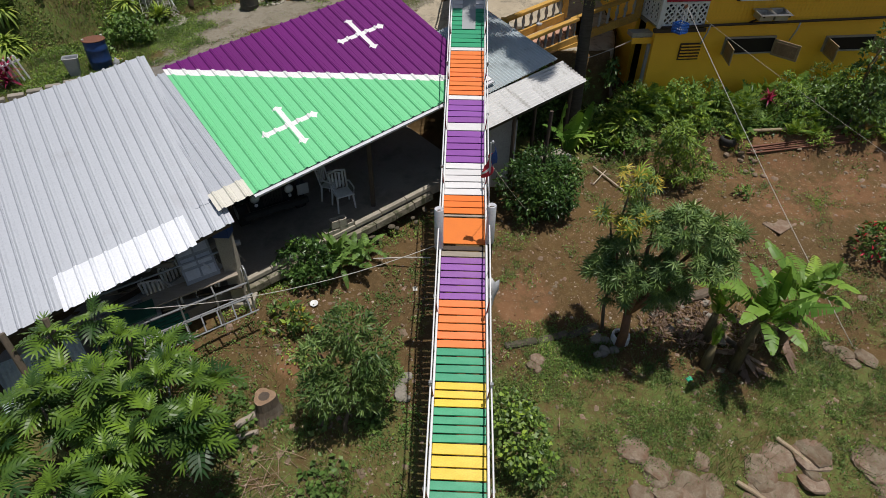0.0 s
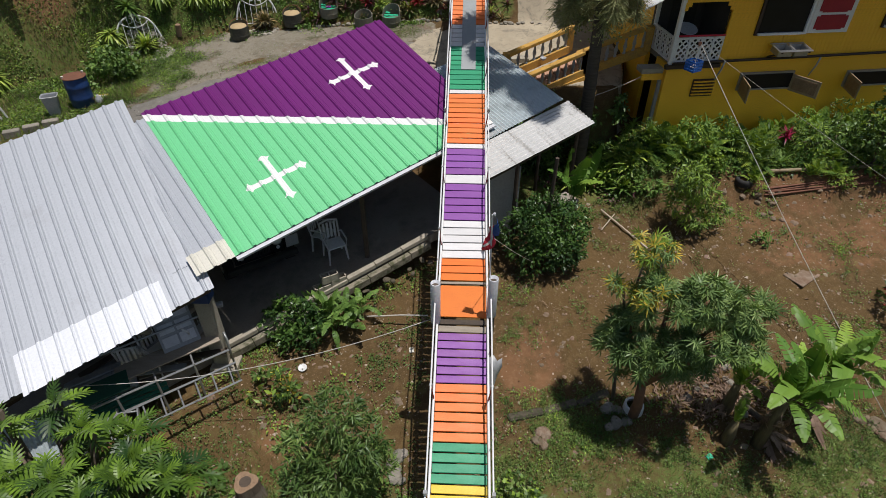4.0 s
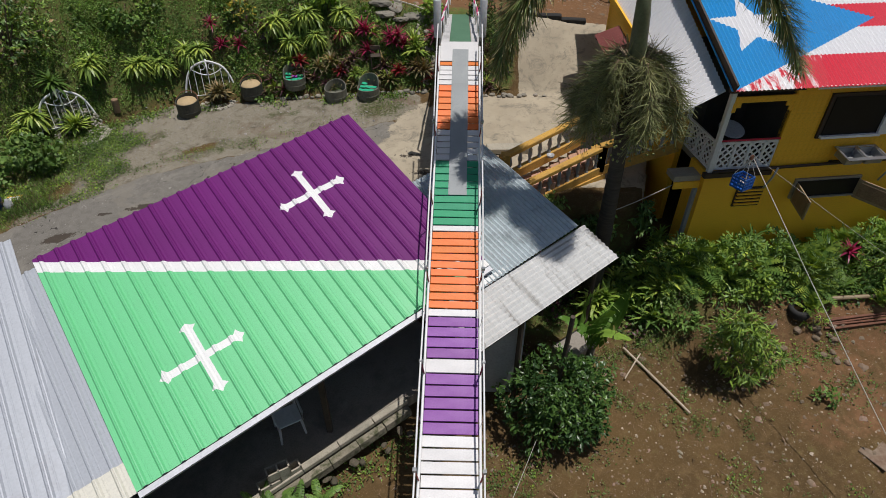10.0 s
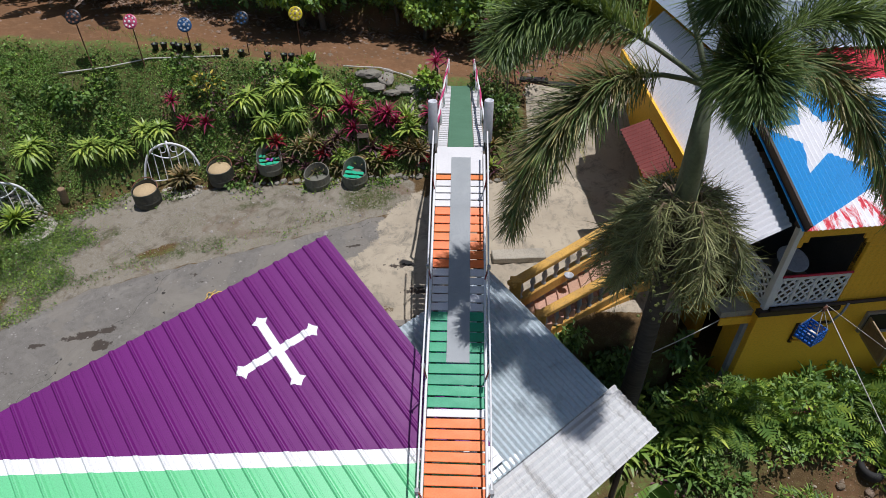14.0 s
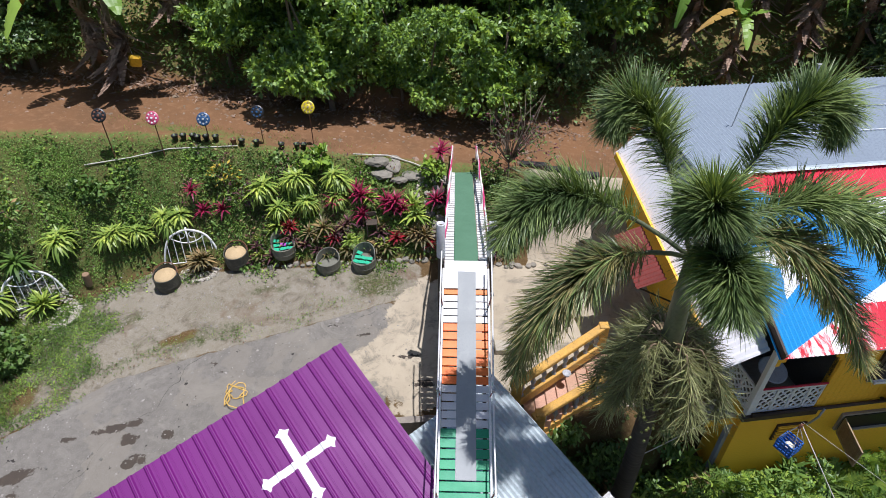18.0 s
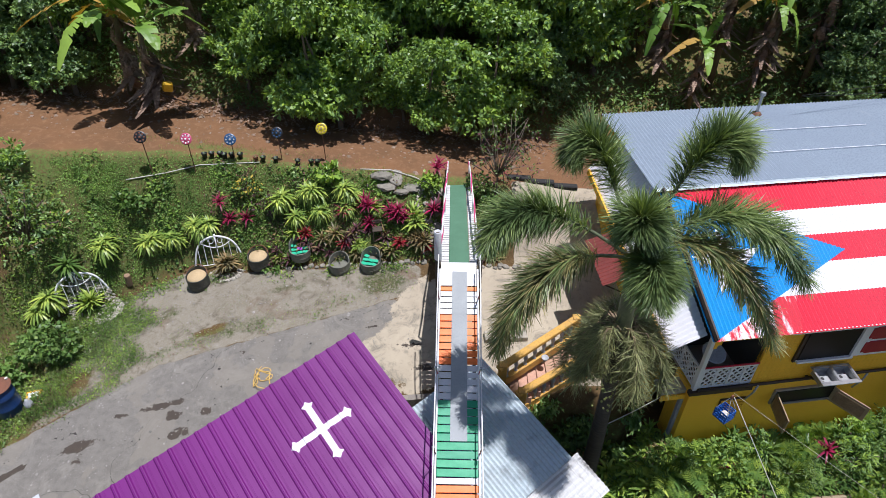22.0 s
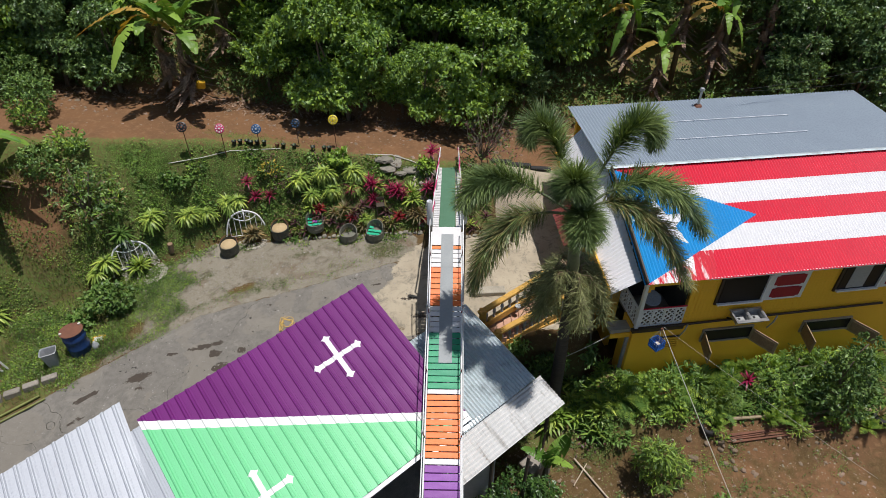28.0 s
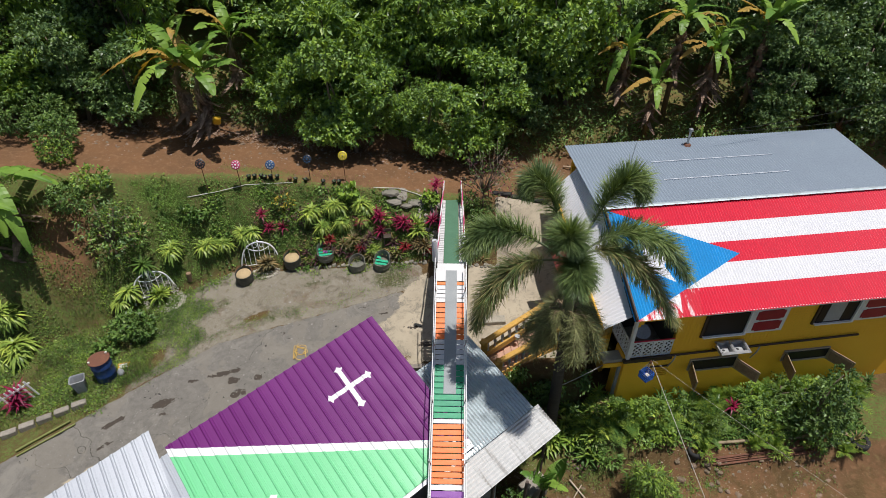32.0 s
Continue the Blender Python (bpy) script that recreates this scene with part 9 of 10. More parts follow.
stones([(1.55 + 0.5 * rs.random(), 7.6 + 0.5 * rs.random()) for k in range(6)], 0.22, "grey stone beside the bridge", "stones beside the bridge", 15, "slabstone")
stones([(-1.55, 22.55), (-1.1, 22.45), (-1.25, 22.75), (-0.75, 22.6), (-1.7, 22.8)], 0.58, "dark grey rock set in the bank", "rocks in the bank", 21, "stone", 0.30, -0.10)
stones([(3.0 + 0.7 * rs.random(), 8.2 + 0.5 * rs.random()) for k in range(12)], 0.17, "broken grey rubble by the leaning tree", "rubble by the leaning tree", 22)
stones([(7.2 + 1.5 * rs.random(), 13.7 + 0.9 * rs.random()) for k in range(14)], 0.17, "grey stone beside the terrace edge", "stones by the terrace", 16, "slabstone")
stones([(8.0 + 1.3 * rs.random(), 8.0 + 0.7 * rs.random()) for k in range(5)], 0.36, "grey boulder near the bananas", "boulders near the bananas", 17, "slabstone", 0.5, 0.0)
stones([(-0.95 + 0.25 * rs.random(), 7.0 + 0.7 * rs.random()) for k in range(7)], 0.25, "pale stone under the bridge", "stones beside the bridge", 18)
stones([(4.3 + 1.6 * rs.random(), 8.3 + 1.2 * rs.random()) for k in range(12)], 0.17, "pale broken stone in the heap", "stones near the bananas", 19)


def garden_chair(x, y):
    """A small weathered wooden chair set among the bromeliads."""
    th = thing("small_chair", "small dark weathered wooden chair among the bromeliads", "chair", on(x, y), 8)
    part("seat", box(0.28, 0.26, 0.025, (0, 0, 0.30), 0.006), M["darkwood"], th)
    part("backrest", box(0.28, 0.02, 0.12, (0, 0.13, 0.42), 0.006), M["darkwood"], th)
    for u in (-0.12, 0.12):
        part("leg", box(0.03, 0.03, 0.36, (u, -0.115, -0.06)), M["darkwood"], th)
        part("leg", box(0.03, 0.03, 0.58, (u, 0.115, -0.06)), M["darkwood"], th)


garden_chair(-1.76, 21.46)
ob = part("flower_bowl", lathe([(0.0, -0.08), (0.10, -0.08), (0.15, 0.06), (0.16, 0.10), (0.145, 0.10), (0.12, 0.05), (0.0, 0.05)], 20), M["teal"], smooth=True, m=pose(*on(-1.83, 21.95)))
tagged(ob, "turquoise bowl holding a yellow bromeliad", "flower pot")


def wheel_flower(x, y, top, tilt, paint_name, hub):
    """An old wheel cover painted as a flower on a rod."""
    z = spot(x, y)
    th = thing("wheel_flower", "painted wheel cover on a rusty rod beside the road", "garden ornament", (x, y, z), 0, "painted wheel covers on rods")
    h = top - z
    part("rod", tube([(0, 0, -0.1), (0.0, 0.0, h)], 0.013, 6), M["rust"], th)
    m = pose(0, -0.03, h, 62, 0, tilt) @ Matrix.Scale(0.88, 4)
    part("disc", lathe([(0.0, 0.03), (0.05, 0.035), (0.10, 0.015), (0.16, 0.02), (0.19, 0.0), (0.18, -0.02), (0.0, -0.02)], 24), M[paint_name], th, m=m)
    for k in range(8):
        a = k * math.pi / 4
        part("spoke_hole", lathe([(0.0, 0.024), (0.026, 0.022), (0.026, 0.0)], 10), M[hub], th, m=m @ Matrix.Translation((0.125 * math.cos(a), 0.125 * math.sin(a), 0.004)))
    part("hub", lathe([(0.0, 0.05), (0.03, 0.045), (0.035, 0.03)], 12), M[hub], th, m=m)


M["wblue"] = surface("dark_blue_gloss_paint", (0.03, 0.09, 0.2), (0.025, 0.07, 0.16), 0.35, bump=0.03)
M["wpink"] = surface("pink_gloss_paint", (0.55, 0.09, 0.18), (0.45, 0.07, 0.14), 0.4, bump=0.03)
M["wyellow"] = surface("yellow_gloss_paint", (0.62, 0.50, 0.02), (0.5, 0.4, 0.02), 0.4, bump=0.03)
for wx, wy, wz, wt, wp, wh in ((-8.12, 22.26, 7.57, 8, "black", "rust"), (-7.0, 22.5, 7.40, -5, "wpink", "white"), (-5.89, 22.77, 7.25, 4, "wblue", "greypl"), (-4.62, 23.05, 7.32, 0, "black", "wblue"), (-3.36, 23.18, 7.39, 0, "wyellow", "bamboo")):
    wheel_flower(wx, wy, wz, wt, wp, wh)


def flower_pot(x, y, mat="black"):
    z = spot(x, y)
    th = thing("flower_pot", "small black plastic plant pot" if mat == "black" else "small red clay pot", "plant pot", (x, y, z), 0, "row of small pots beside the road")
    part("pot", lathe([(0.0, 0.0), (0.055, 0.0), (0.075, 0.13), (0.085, 0.135), (0.085, 0.155), (0.072, 0.155), (0.066, 0.10), (0.0, 0.10)], 14), M[mat], th, smooth=True)
    fo = Foliage(int(abs(x) * 100))
    rosette(fo, (0, 0, 0.1), LANCE, 5, 0.10, 30, 80)
    o = new("seedling", fo.mesh("seedling", [M["cover"]]))
    o.parent = th


for k, px in enumerate((-6.75, -6.55, -6.32, -6.18, -5.98, -5.75, -5.3, -5.1, -4.75, -4.1, -3.72, -3.55)):
    flower_pot(px, 22.78 + 0.03 * (k % 3) + 0.06 * (px + 6.7) / 3, "rust" if k == 6 else "black")


def drum():
    x, y = -10.28, 16.62
    th = thing("drum", "blue plastic drum with a rusty iron lid", "drum", on(x, y, -0.01), 20)
    r, h = 0.295, 0.88
    part("body", lathe([(0.0, 0), (r - 0.01, 0), (r, 0.03), (r, 0.26), (r + 0.012, 0.29), (r, 0.32), (r, 0.58), (r + 0.012, 0.61), (r, 0.64), (r, h - 0.02), (r - 0.02, h)], 30), M["bluepl"], th, smooth=True)
    part("lid", lathe([(0.0, h + 0.02), (r + 0.01, h + 0.015), (r + 0.025, h), (r + 0.01, h - 0.02)], 30), M["rust"], th, "rusty round lid")
    for a in (0.7, 3.6):
        part("cup", lathe([(0.0, 0.0), (0.03, 0.0), (0.035, 0.05), (0.0, 0.05)], 10), M["cream"], th, m=Matrix.Translation((0.27 * math.cos(a), 0.27 * math.sin(a), h + 0.012)))


def rubbish_bin():
    th = thing("rubbish_bin", "tapered grey plastic bin without a lid", "bin", on(-10.85, 16.15, -0.01), 25)
    verts, faces = [], []
    for sx, sy, z in ((0.13, 0.11, 0), (0.20, 0.17, 0.58), (0.22, 0.19, 0.60), (0.205, 0.175, 0.61), (0.19, 0.16, 0.58), (0.125, 0.105, 0.03)):
        for k in range(16):
            a = 2 * math.pi * k / 16
            c, s = math.cos(a), math.sin(a)
            p = 0.35
            verts.append((sx * math.copysign(abs(c) ** p, c), sy * math.copysign(abs(s) ** p, s), z))
    for j in range(5):
        for k in range(16):
            a, b = j * 16 + k, j * 16 + (k + 1) % 16
            faces.append((a, b, b + 16, a + 16))
    faces += [tuple(range(16))[::-1], tuple(range(80, 96))]
    part("body", mesh(verts, faces), M["greypl"], th, smooth=False)


drum()
rubbish_bin()
ob = part("plastic_tray", box(0.36, 0.26, 0.06, (0, 0, 0), 0.02, m=pose(-9.93, 17.02, spot(-9.93, 17.02), 12, 0, 20)), M["yellowpl"])
tagged(ob, "shallow yellow plastic tray beside the drum", "tray")
ob = part("tray_label", box(0.24, 0.15, 0.004, (0, 0, 0.06), m=pose(-9.93, 17.02, spot(-9.93, 17.02), 12, 0, 20)), M["white"])
ob.parent = bpy.data.objects["plastic_tray"]
ob = part("jug", lathe([(0.0, 0), (0.09, 0.0), (0.10, 0.05), (0.09, 0.16), (0.04, 0.22), (0.035, 0.26), (0.0, 0.26)], 14), M["greypl"], smooth=True, m=pose(-9.88, 16.72, spot(-9.88, 16.72), 0, 0, 0))
tagged(ob, "dirty clear plastic jug beside the drum", "jug")
ob = part("cardboard_piece", box(0.28, 0.2, 0.03, (0, 0, 0), 0.008, m=pose(-9.65, 16.78, spot(-9.65, 16.78), 5, 0, 40)), M["bamboo"])
tagged(ob, "tan scrap of cardboard on the drive's edge", "cardboard")


def rope_heap(x, y):
    rng = random.Random(3)
    pts = []
    z = spot(x, y)
    for k in range(46):
        a = k * 0.42
        r = 0.19 + 0.14 * math.sin(k * 0.29) + 0.04 * rng.random()
        pts.append((x + r * math.cos(a + 0.02 * k * math.sin(k)) * 0.75 + 0.14 * math.sin(0.31 * k), y - 0.05 + 1.1 * r * math.sin(a) + 0.003 * k, z + 0.02 + 0.05 * rng.random()))
    pts += [(x - 0.12, y + 0.25, z + 0.03), (x - 0.02, y + 0.48, z + 0.02), (x + 0.05, y + 0.72, z + 0.02), (x + 0.02, y + 0.88, z + 0.02), (x + 0.12, y + 0.95, z + 0.02), (x + 0.22, y + 0.86, z + 0.02), (x + 0.14, y + 0.80, z + 0.02)]
    ob = part("rope", tube(pts, 0.012, 5), M["yellowrope"])
    tagged(ob, "tangled heap of yellow rope on the drive", "rope")


M["yellowrope"] = surface("yellow_rope", (0.70, 0.47, 0.13), (0.56, 0.36, 0.09), 0.7, bump=0.1)
rope_heap(-4.35, 17.25)
ob = part("stump_post", lathe([(0.0, 0.0), (0.085, 0.0), (0.085, 0.36), (0.075, 0.38), (0.0, 0.38)], 14), M["cutwood"], smooth=False, m=pose(-8.82, 20.42, spot(-8.82, 20.42) - 0.04, 4, 6, 0))
tagged(ob, "short sawn wooden post beside the drive", "post")


def tree_stump(x, y, r, h, name="tree_stump", label="tall sawn tree stump with rough bark"):
    th = thing(name, label, "stump", on(x, y))
    n = 20
    verts, faces = [], []
    rng = random.Random(6)
    lob = [1 + 0.12 * math.sin(3 * 2 * math.pi * k / n + 1) + rng.uniform(-.04, .04) for k in range(n)]
    for rr, z in ((r * 1.5, -0.1), (r * 1.15, 0.08), (r, h * 0.5), (r * 0.95, h)):
        for k in range(n):
            a = 2 * math.pi * k / n
            verts.append((rr * lob[k] * math.cos(a), rr * lob[k] * math.sin(a), z))
    for j in range(3):
        for k in range(n):
            a, b = j * n + k, j * n + (k + 1) % n
            faces.append((a, b, b + n, a + n))
    part("bark", mesh(verts, faces), M["bark"], th)
    part("cut_face", mesh([v for v in verts[-n:]], [tuple(range(n))]), M["cutwood"], th, "sawn ringed face")
    part("heart", lathe([(0.0, h + 0.004), (r * 0.5, h + 0.004)], 14), M["darkwood"], th)
    return th


tree_stump(-3.42, 6.78, 0.21, 0.46)


def log(a, b, r, label, mat="bark", group=""):
    a, b = Vector(a), Vector(b)
    n = 5
    rng = random.Random(int(abs(a.x * 100)))
    pts = [a.lerp(b, k / n) + Vector((rng.uniform(-1, 1), rng.uniform(-1, 1), 0)) * 0.15 * r for k in range(n + 1)]
    ob = part("log", tube(pts, [r * rng.uniform(0.85, 1.05) for _ in pts], 10), M[mat], smooth=False)
    tagged(ob, label, "log", group)


log(on(-3.95, 6.45, 0.06), on(-3.55, 6.75, 0.06), 0.07, "short pale split log on the earth", "greywood")
log(on(-4.0, 6.2, 0.05), on(-3.5, 6.35, 0.05), 0.06, "short pale split log on the earth", "greywood")
log(on(4.65, 9.3, 0.1), on(5.9, 9.75, 0.1), 0.12, "fallen grey log near the bananas")
log(on(5.6, 8.9, 0.08), on(6.2, 8.2, 0.05), 0.06, "fallen branch near the bananas")
for k in range(3):
    f = 0.17 + 0.33 * k
    px, py = 1.2 + 2.15 * f, 8.26 + 0.72 * f
    ob = part("garden_kerb", box(0.74, 0.17, 0.22, (0, 0, 0), 0.035, m=pose(px, py, spot(px, py) - 0.15, 0, 3 - 4 * k, 16.5 + 3 * k)), M["mossstone"])
    tagged(ob, "low mossy dark kerb block sunk in the garden earth", "kerb", "kerb blocks in the garden")
log(on(5.2, 5.6, 0.06), on(5.7, 5.2, 0.06), 0.05, "pale dry branch on the earth", "bamboo")
log(on(6.2, 6.4, 0.05), on(6.6, 5.9, 0.05), 0.05, "pale dry branch on the earth", "bamboo")
for k in range(6):
    log(on(8.32 + 0.12 * (k % 2), 14.60 - 0.035 * k, 0.04 + 0.045 * (k % 2)), on(11.5 - 0.3 * (k % 3), 14.86 - 0.045 * k, 0.04 + 0.045 * (k % 2)), 0.024, "brown bamboo pole in a bundle on the earth", "rust", "bundle of bamboo poles")
log(on(8.4, 14.88, 0.16), on(12.4, 15.1, 0.16), 0.05, "pale pole edging the terrace", "bamboo")
M["yellowpole"] = M["fruitgreen"]
M["tealgreen"] = surface("sea_green_bench_paint", (0.03, 0.20, 0.13), (0.025, 0.16, 0.10), 0.6, bump=0.1)
log((-11.9, 14.2, spot(-11.9, 14.2) + 0.06), (-10.75, 15.1, spot(-10.75, 15.1) + 0.06), 0.035, "yellow bamboo pole beside the drive", "yellowpole", "poles beside the drive")
log((-11.8, 14.05, spot(-11.8, 14.05) + 0.05), (-10.55, 15.0, spot(-10.55, 15.0) + 0.05), 0.03, "green bamboo pole beside the drive", "yellowpole", "poles beside the drive")
log(on(4.02, 14.15, 0.12), on(5.05, 12.7, 0.07), 0.026, "long pale pole lying on the earth", "palepole")
log(on(3.9, 13.4, 0.08), on(4.35, 14.0, 0.1), 0.016, "thin pale pole lying on the earth", "palepole")


def tyre(x, y, turn=0, r=0.3, label="old tyre used as a planter"):
    ob = part("tyre", lathe([(r * 0.6, 0.0), (r * 0.95, 0.0), (r, 0.06), (r, 0.13), (r * 0.95, 0.19), (r * 0.6, 0.19), (r * 0.58, 0.15), (r * 0.7, 0.1), (r * 0.58, 0.04), (r * 0.6, 0.0)], 24), M["rubber"], smooth=True, m=pose(x, y, spot(x, y) - 0.02, 0, 0, turn))
    tagged(ob, label, "tyre")


tyre(7.8, 14.72, 0, 0.22)
tyre(12.75, 14.95)
for k, (tx, ty) in enumerate(((2.45, 23.2), (3.15, 23.1), (3.85, 23.0))):
    ob = part("rubber_kerb", box(0.72, 0.22, 0.14, (0, 0, 0), 0.03, m=pose(tx, ty, spot(tx, ty) - 0.02, 0, 0, -7)), M["rubber"])
    tagged(ob, "dark rubber kerb block beside the road", "kerb block", "kerb blocks beside the road")
ob = part("plant_bag", box(0.30, 0.16, 0.36, (0, 0, 0), 0.05, m=pose(-8.35, 25.0, 7.75, 20, 10, 20)), M["yellowpl"])
tagged(ob, "yellow plastic bag hung on a banana plant", "bag")
part("bag_cord", tube([(-8.35, 25.0, 8.05), (-8.55, 25.2, 8.9)], 0.008, 5), M["rope"], None).parent = None
bpy.data.objects["bag_cord"].parent = bpy.data.objects["plant_bag"]


def hose(points, r, label, mat="rope"):
    pts = []
    P = [Vector(p) for p in points]
    for k in range(len(P) - 1):
        for f in np.linspace(0, 1, 7)[:-1]:
            pts.append(P[k].lerp(P[k + 1], f))
    pts.append(P[-1])
    ob = part("hose", tube(pts, r, 6), M[mat], smooth=True)
    tagged(ob, label, "hose")


hose([on(-8.8, 22.0, 0.05), on(-7.8, 22.35, 0.05), on(-6.9, 22.6, 0.05), on(-5.2, 22.75, 0.05)], 0.016, "pale garden pipe along the top of the bank")
hose([on(-2.3, 22.85, 0.05), on(-1.4, 22.9, 0.06), on(-0.7, 22.75, 0.05), on(-0.1, 22.55, 0.05)], 0.018, "pale garden pipe beside the landing")
hose([on(-1.75, 10.55, 0.25), on(-1.0, 10.55, 0.3), on(-0.4, 10.5, 0.35)], 0.016, "pale pipe above the earth by the bridge")


# ---- the carport's contents ----
def plastic_chair(x, y, turn):
    z = floor_z(x, y)
    th = thing("plastic_chair", "white moulded plastic garden chair", "chair", (x, y, z), turn, "white plastic chairs in the carport")
    part("seat", box(0.44, 0.42, 0.03, (0, 0, 0.41), 0.012), M["whitepl"], th)
    for sx in (-0.2, 0.2):
        for sy in (-0.19, 0.19):
            part("leg", tube([(sx * 1.15, sy * 1.15, 0), (sx, sy, 0.41)], [0.02, 0.028], 6), M["whitepl"], th)
        part("armrest", tube([(sx * 1.1, -0.2, 0.42), (sx * 1.2, -0.2, 0.62), (sx * 1.2, 0.12, 0.64), (sx * 1.05, 0.22, 0.60)], 0.022, 6), M["whitepl"], th, smooth=True)
        part("back_post", tube([(sx, 0.20, 0.42), (sx * 1.05, 0.30, 0.86)], 0.022, 6), M["whitepl"], th)
    part("back_top", tube([(-0.21, 0.30, 0.86), (0, 0.33, 0.90), (0.21, 0.30, 0.86)], 0.025, 6), M["whitepl"], th, smooth=True)
    for k in range(4):
        part("back_slat", box(0.05, 0.012, 0.42, (-0.13 + 0.087 * k, 0.265, 0.44), m=Matrix.Identity(4)), M["whitepl"], th)


plastic_chair(-2.62, 12.05, 30)
plastic_chair(-2.95, 12.45, 75)


def block_pile():
    for k, (x, y, dz, t) in enumerate(((-2.75, 10.98, 0, 35), (-2.45, 11.2, 0, 35), (-2.6, 11.1, 0.2, 30))):
        z = floor_z(x, y)
        th = thing("concrete_block", "grey hollow concrete block stacked by the kerb", "concrete block", (x, y, z + dz), t, "stack of concrete blocks")
        bm = None
        for sx in (-0.185, 0.0, 0.185):
            bm = box(0.03, 0.19, 0.19, (sx, 0, 0), bm=bm)
        for sy in (-0.08, 0.08):
            bm = box(0.40, 0.03, 0.19, (0, sy, 0), bm=bm)
        part("block", bm, M["concrete"], th)


block_pile()


def parked_jeep():
    x, y = -4.45, 11.95
    z = floor_z(x, y)
    th = thing("parked_jeep", "dark old jeep with round headlamps under the carport roof", "car", (x, y, z), 126)
    # the car's nose points along -y of its own frame
    th.matrix_world = pose(x, y, z, 0, 0, 34)
    part("hood", box(1.15, 1.2, 0.32, (0, 0.25, 0.72), 0.05), M["jeep"], th)
    part("grille", box(1.15, 0.06, 0.5, (0, -0.36, 0.52), 0.02), M["jeep"], th)
    for k in range(7):
        part("grille_slot", box(0.05, 0.02, 0.34, (-0.21 + 0.07 * k, -0.395, 0.60), 0.004), M["black"], th)
    for s in (-1, 1):
        lamp = part("headlamp", lathe([(0.0, 0.05), (0.06, 0.045), (0.095, 0.02), (0.105, 0.0), (0.10, -0.03)], 18), M["lamp"], th, "round glass headlamp", smooth=True, m=pose(s * 0.42, -0.40, 0.86, 90, 0, 0))
        part("lamp_ring", lathe([(0.095, 0.02), (0.115, 0.01), (0.115, -0.03)], 18), M["ladder"], lamp, smooth=True)
        part("side_lamp", lathe([(0.0, 0.03), (0.04, 0.02), (0.045, 0.0)], 12), M["lamp"], th, m=pose(s * 0.42, -0.40, 0.68, 90, 0, 0))
        part("fender", box(0.32, 1.0, 0.10, (s * 0.72, 0.1, 0.78), 0.04), M["jeep"], th)
        w = part("wheel", tube([(s * 0.60, 0.05, 0.36), (s * 0.82, 0.05, 0.36)], 0.36, 20), M["rubber"], th)
        part("rim", tube([(s * 0.81, 0.05, 0.36), (s * 0.835, 0.05, 0.36)], 0.18, 16), M["ladder"], w)
    part("bumper", box(1.6, 0.14, 0.14, (0, -0.58, 0.48), 0.02), M["rubber"], th)
    part("body", box(1.45, 1.9, 0.55, (0, 1.7, 0.55), 0.06), M["jeep"], th)
    part("windscreen", box(1.35, 0.05, 0.5, (0, 0.85, 1.05), 0.02), M["unlitpane"], th)
    part("roof", box(1.4, 1.7, 0.06, (0, 1.7, 1.55), 0.03), M["jeep"], th)
    part("mudflap", box(0.3, 0.02, 0.3, (0.75, -0.45, 0.62), 0.01), M["greypl"], th)


parked_jeep()


# ---- the shed's rack and ladders ----
def ladder(a, b, width_dir, w, label, rungs):
    th = thing("ladder", label, "ladder", a)
    a, b, d = Vector(a), Vector(b), Vector(width_dir).normalized()
    rel = b - a
    for s in (0, 1):
        m = axes(d * (w * s), rel, d)
        L = rel.length
        part("rail", box(L, 0.03, 0.07, (L / 2, 0, -0.035), 0.005, m=m), M["ladder"], th)
    rung = None
    for k in range(rungs):
        p = rel * ((k + 0.5) / rungs)
        mm = axes(p, d, rel)
        if rung is None:
            rung = part("rung", tube([(0, 0, 0), (w, 0, 0)], 0.017, 6), M["ladder"], th, m=mm)
        else:
            again(rung, mm)
    return th


ladder((-6.35, 7.25, 1.25), (-4.0, 8.75, 1.45), (0.25, -0.40, -0.55), 0.36, "aluminium ladder hung along the shed's rack", 9)
ladder((-6.05, 7.95, 1.05), (-5.75, 6.9, 0.15), (1, 0.2, 0), 0.36, "short aluminium ladder leaning in the garden", 7)


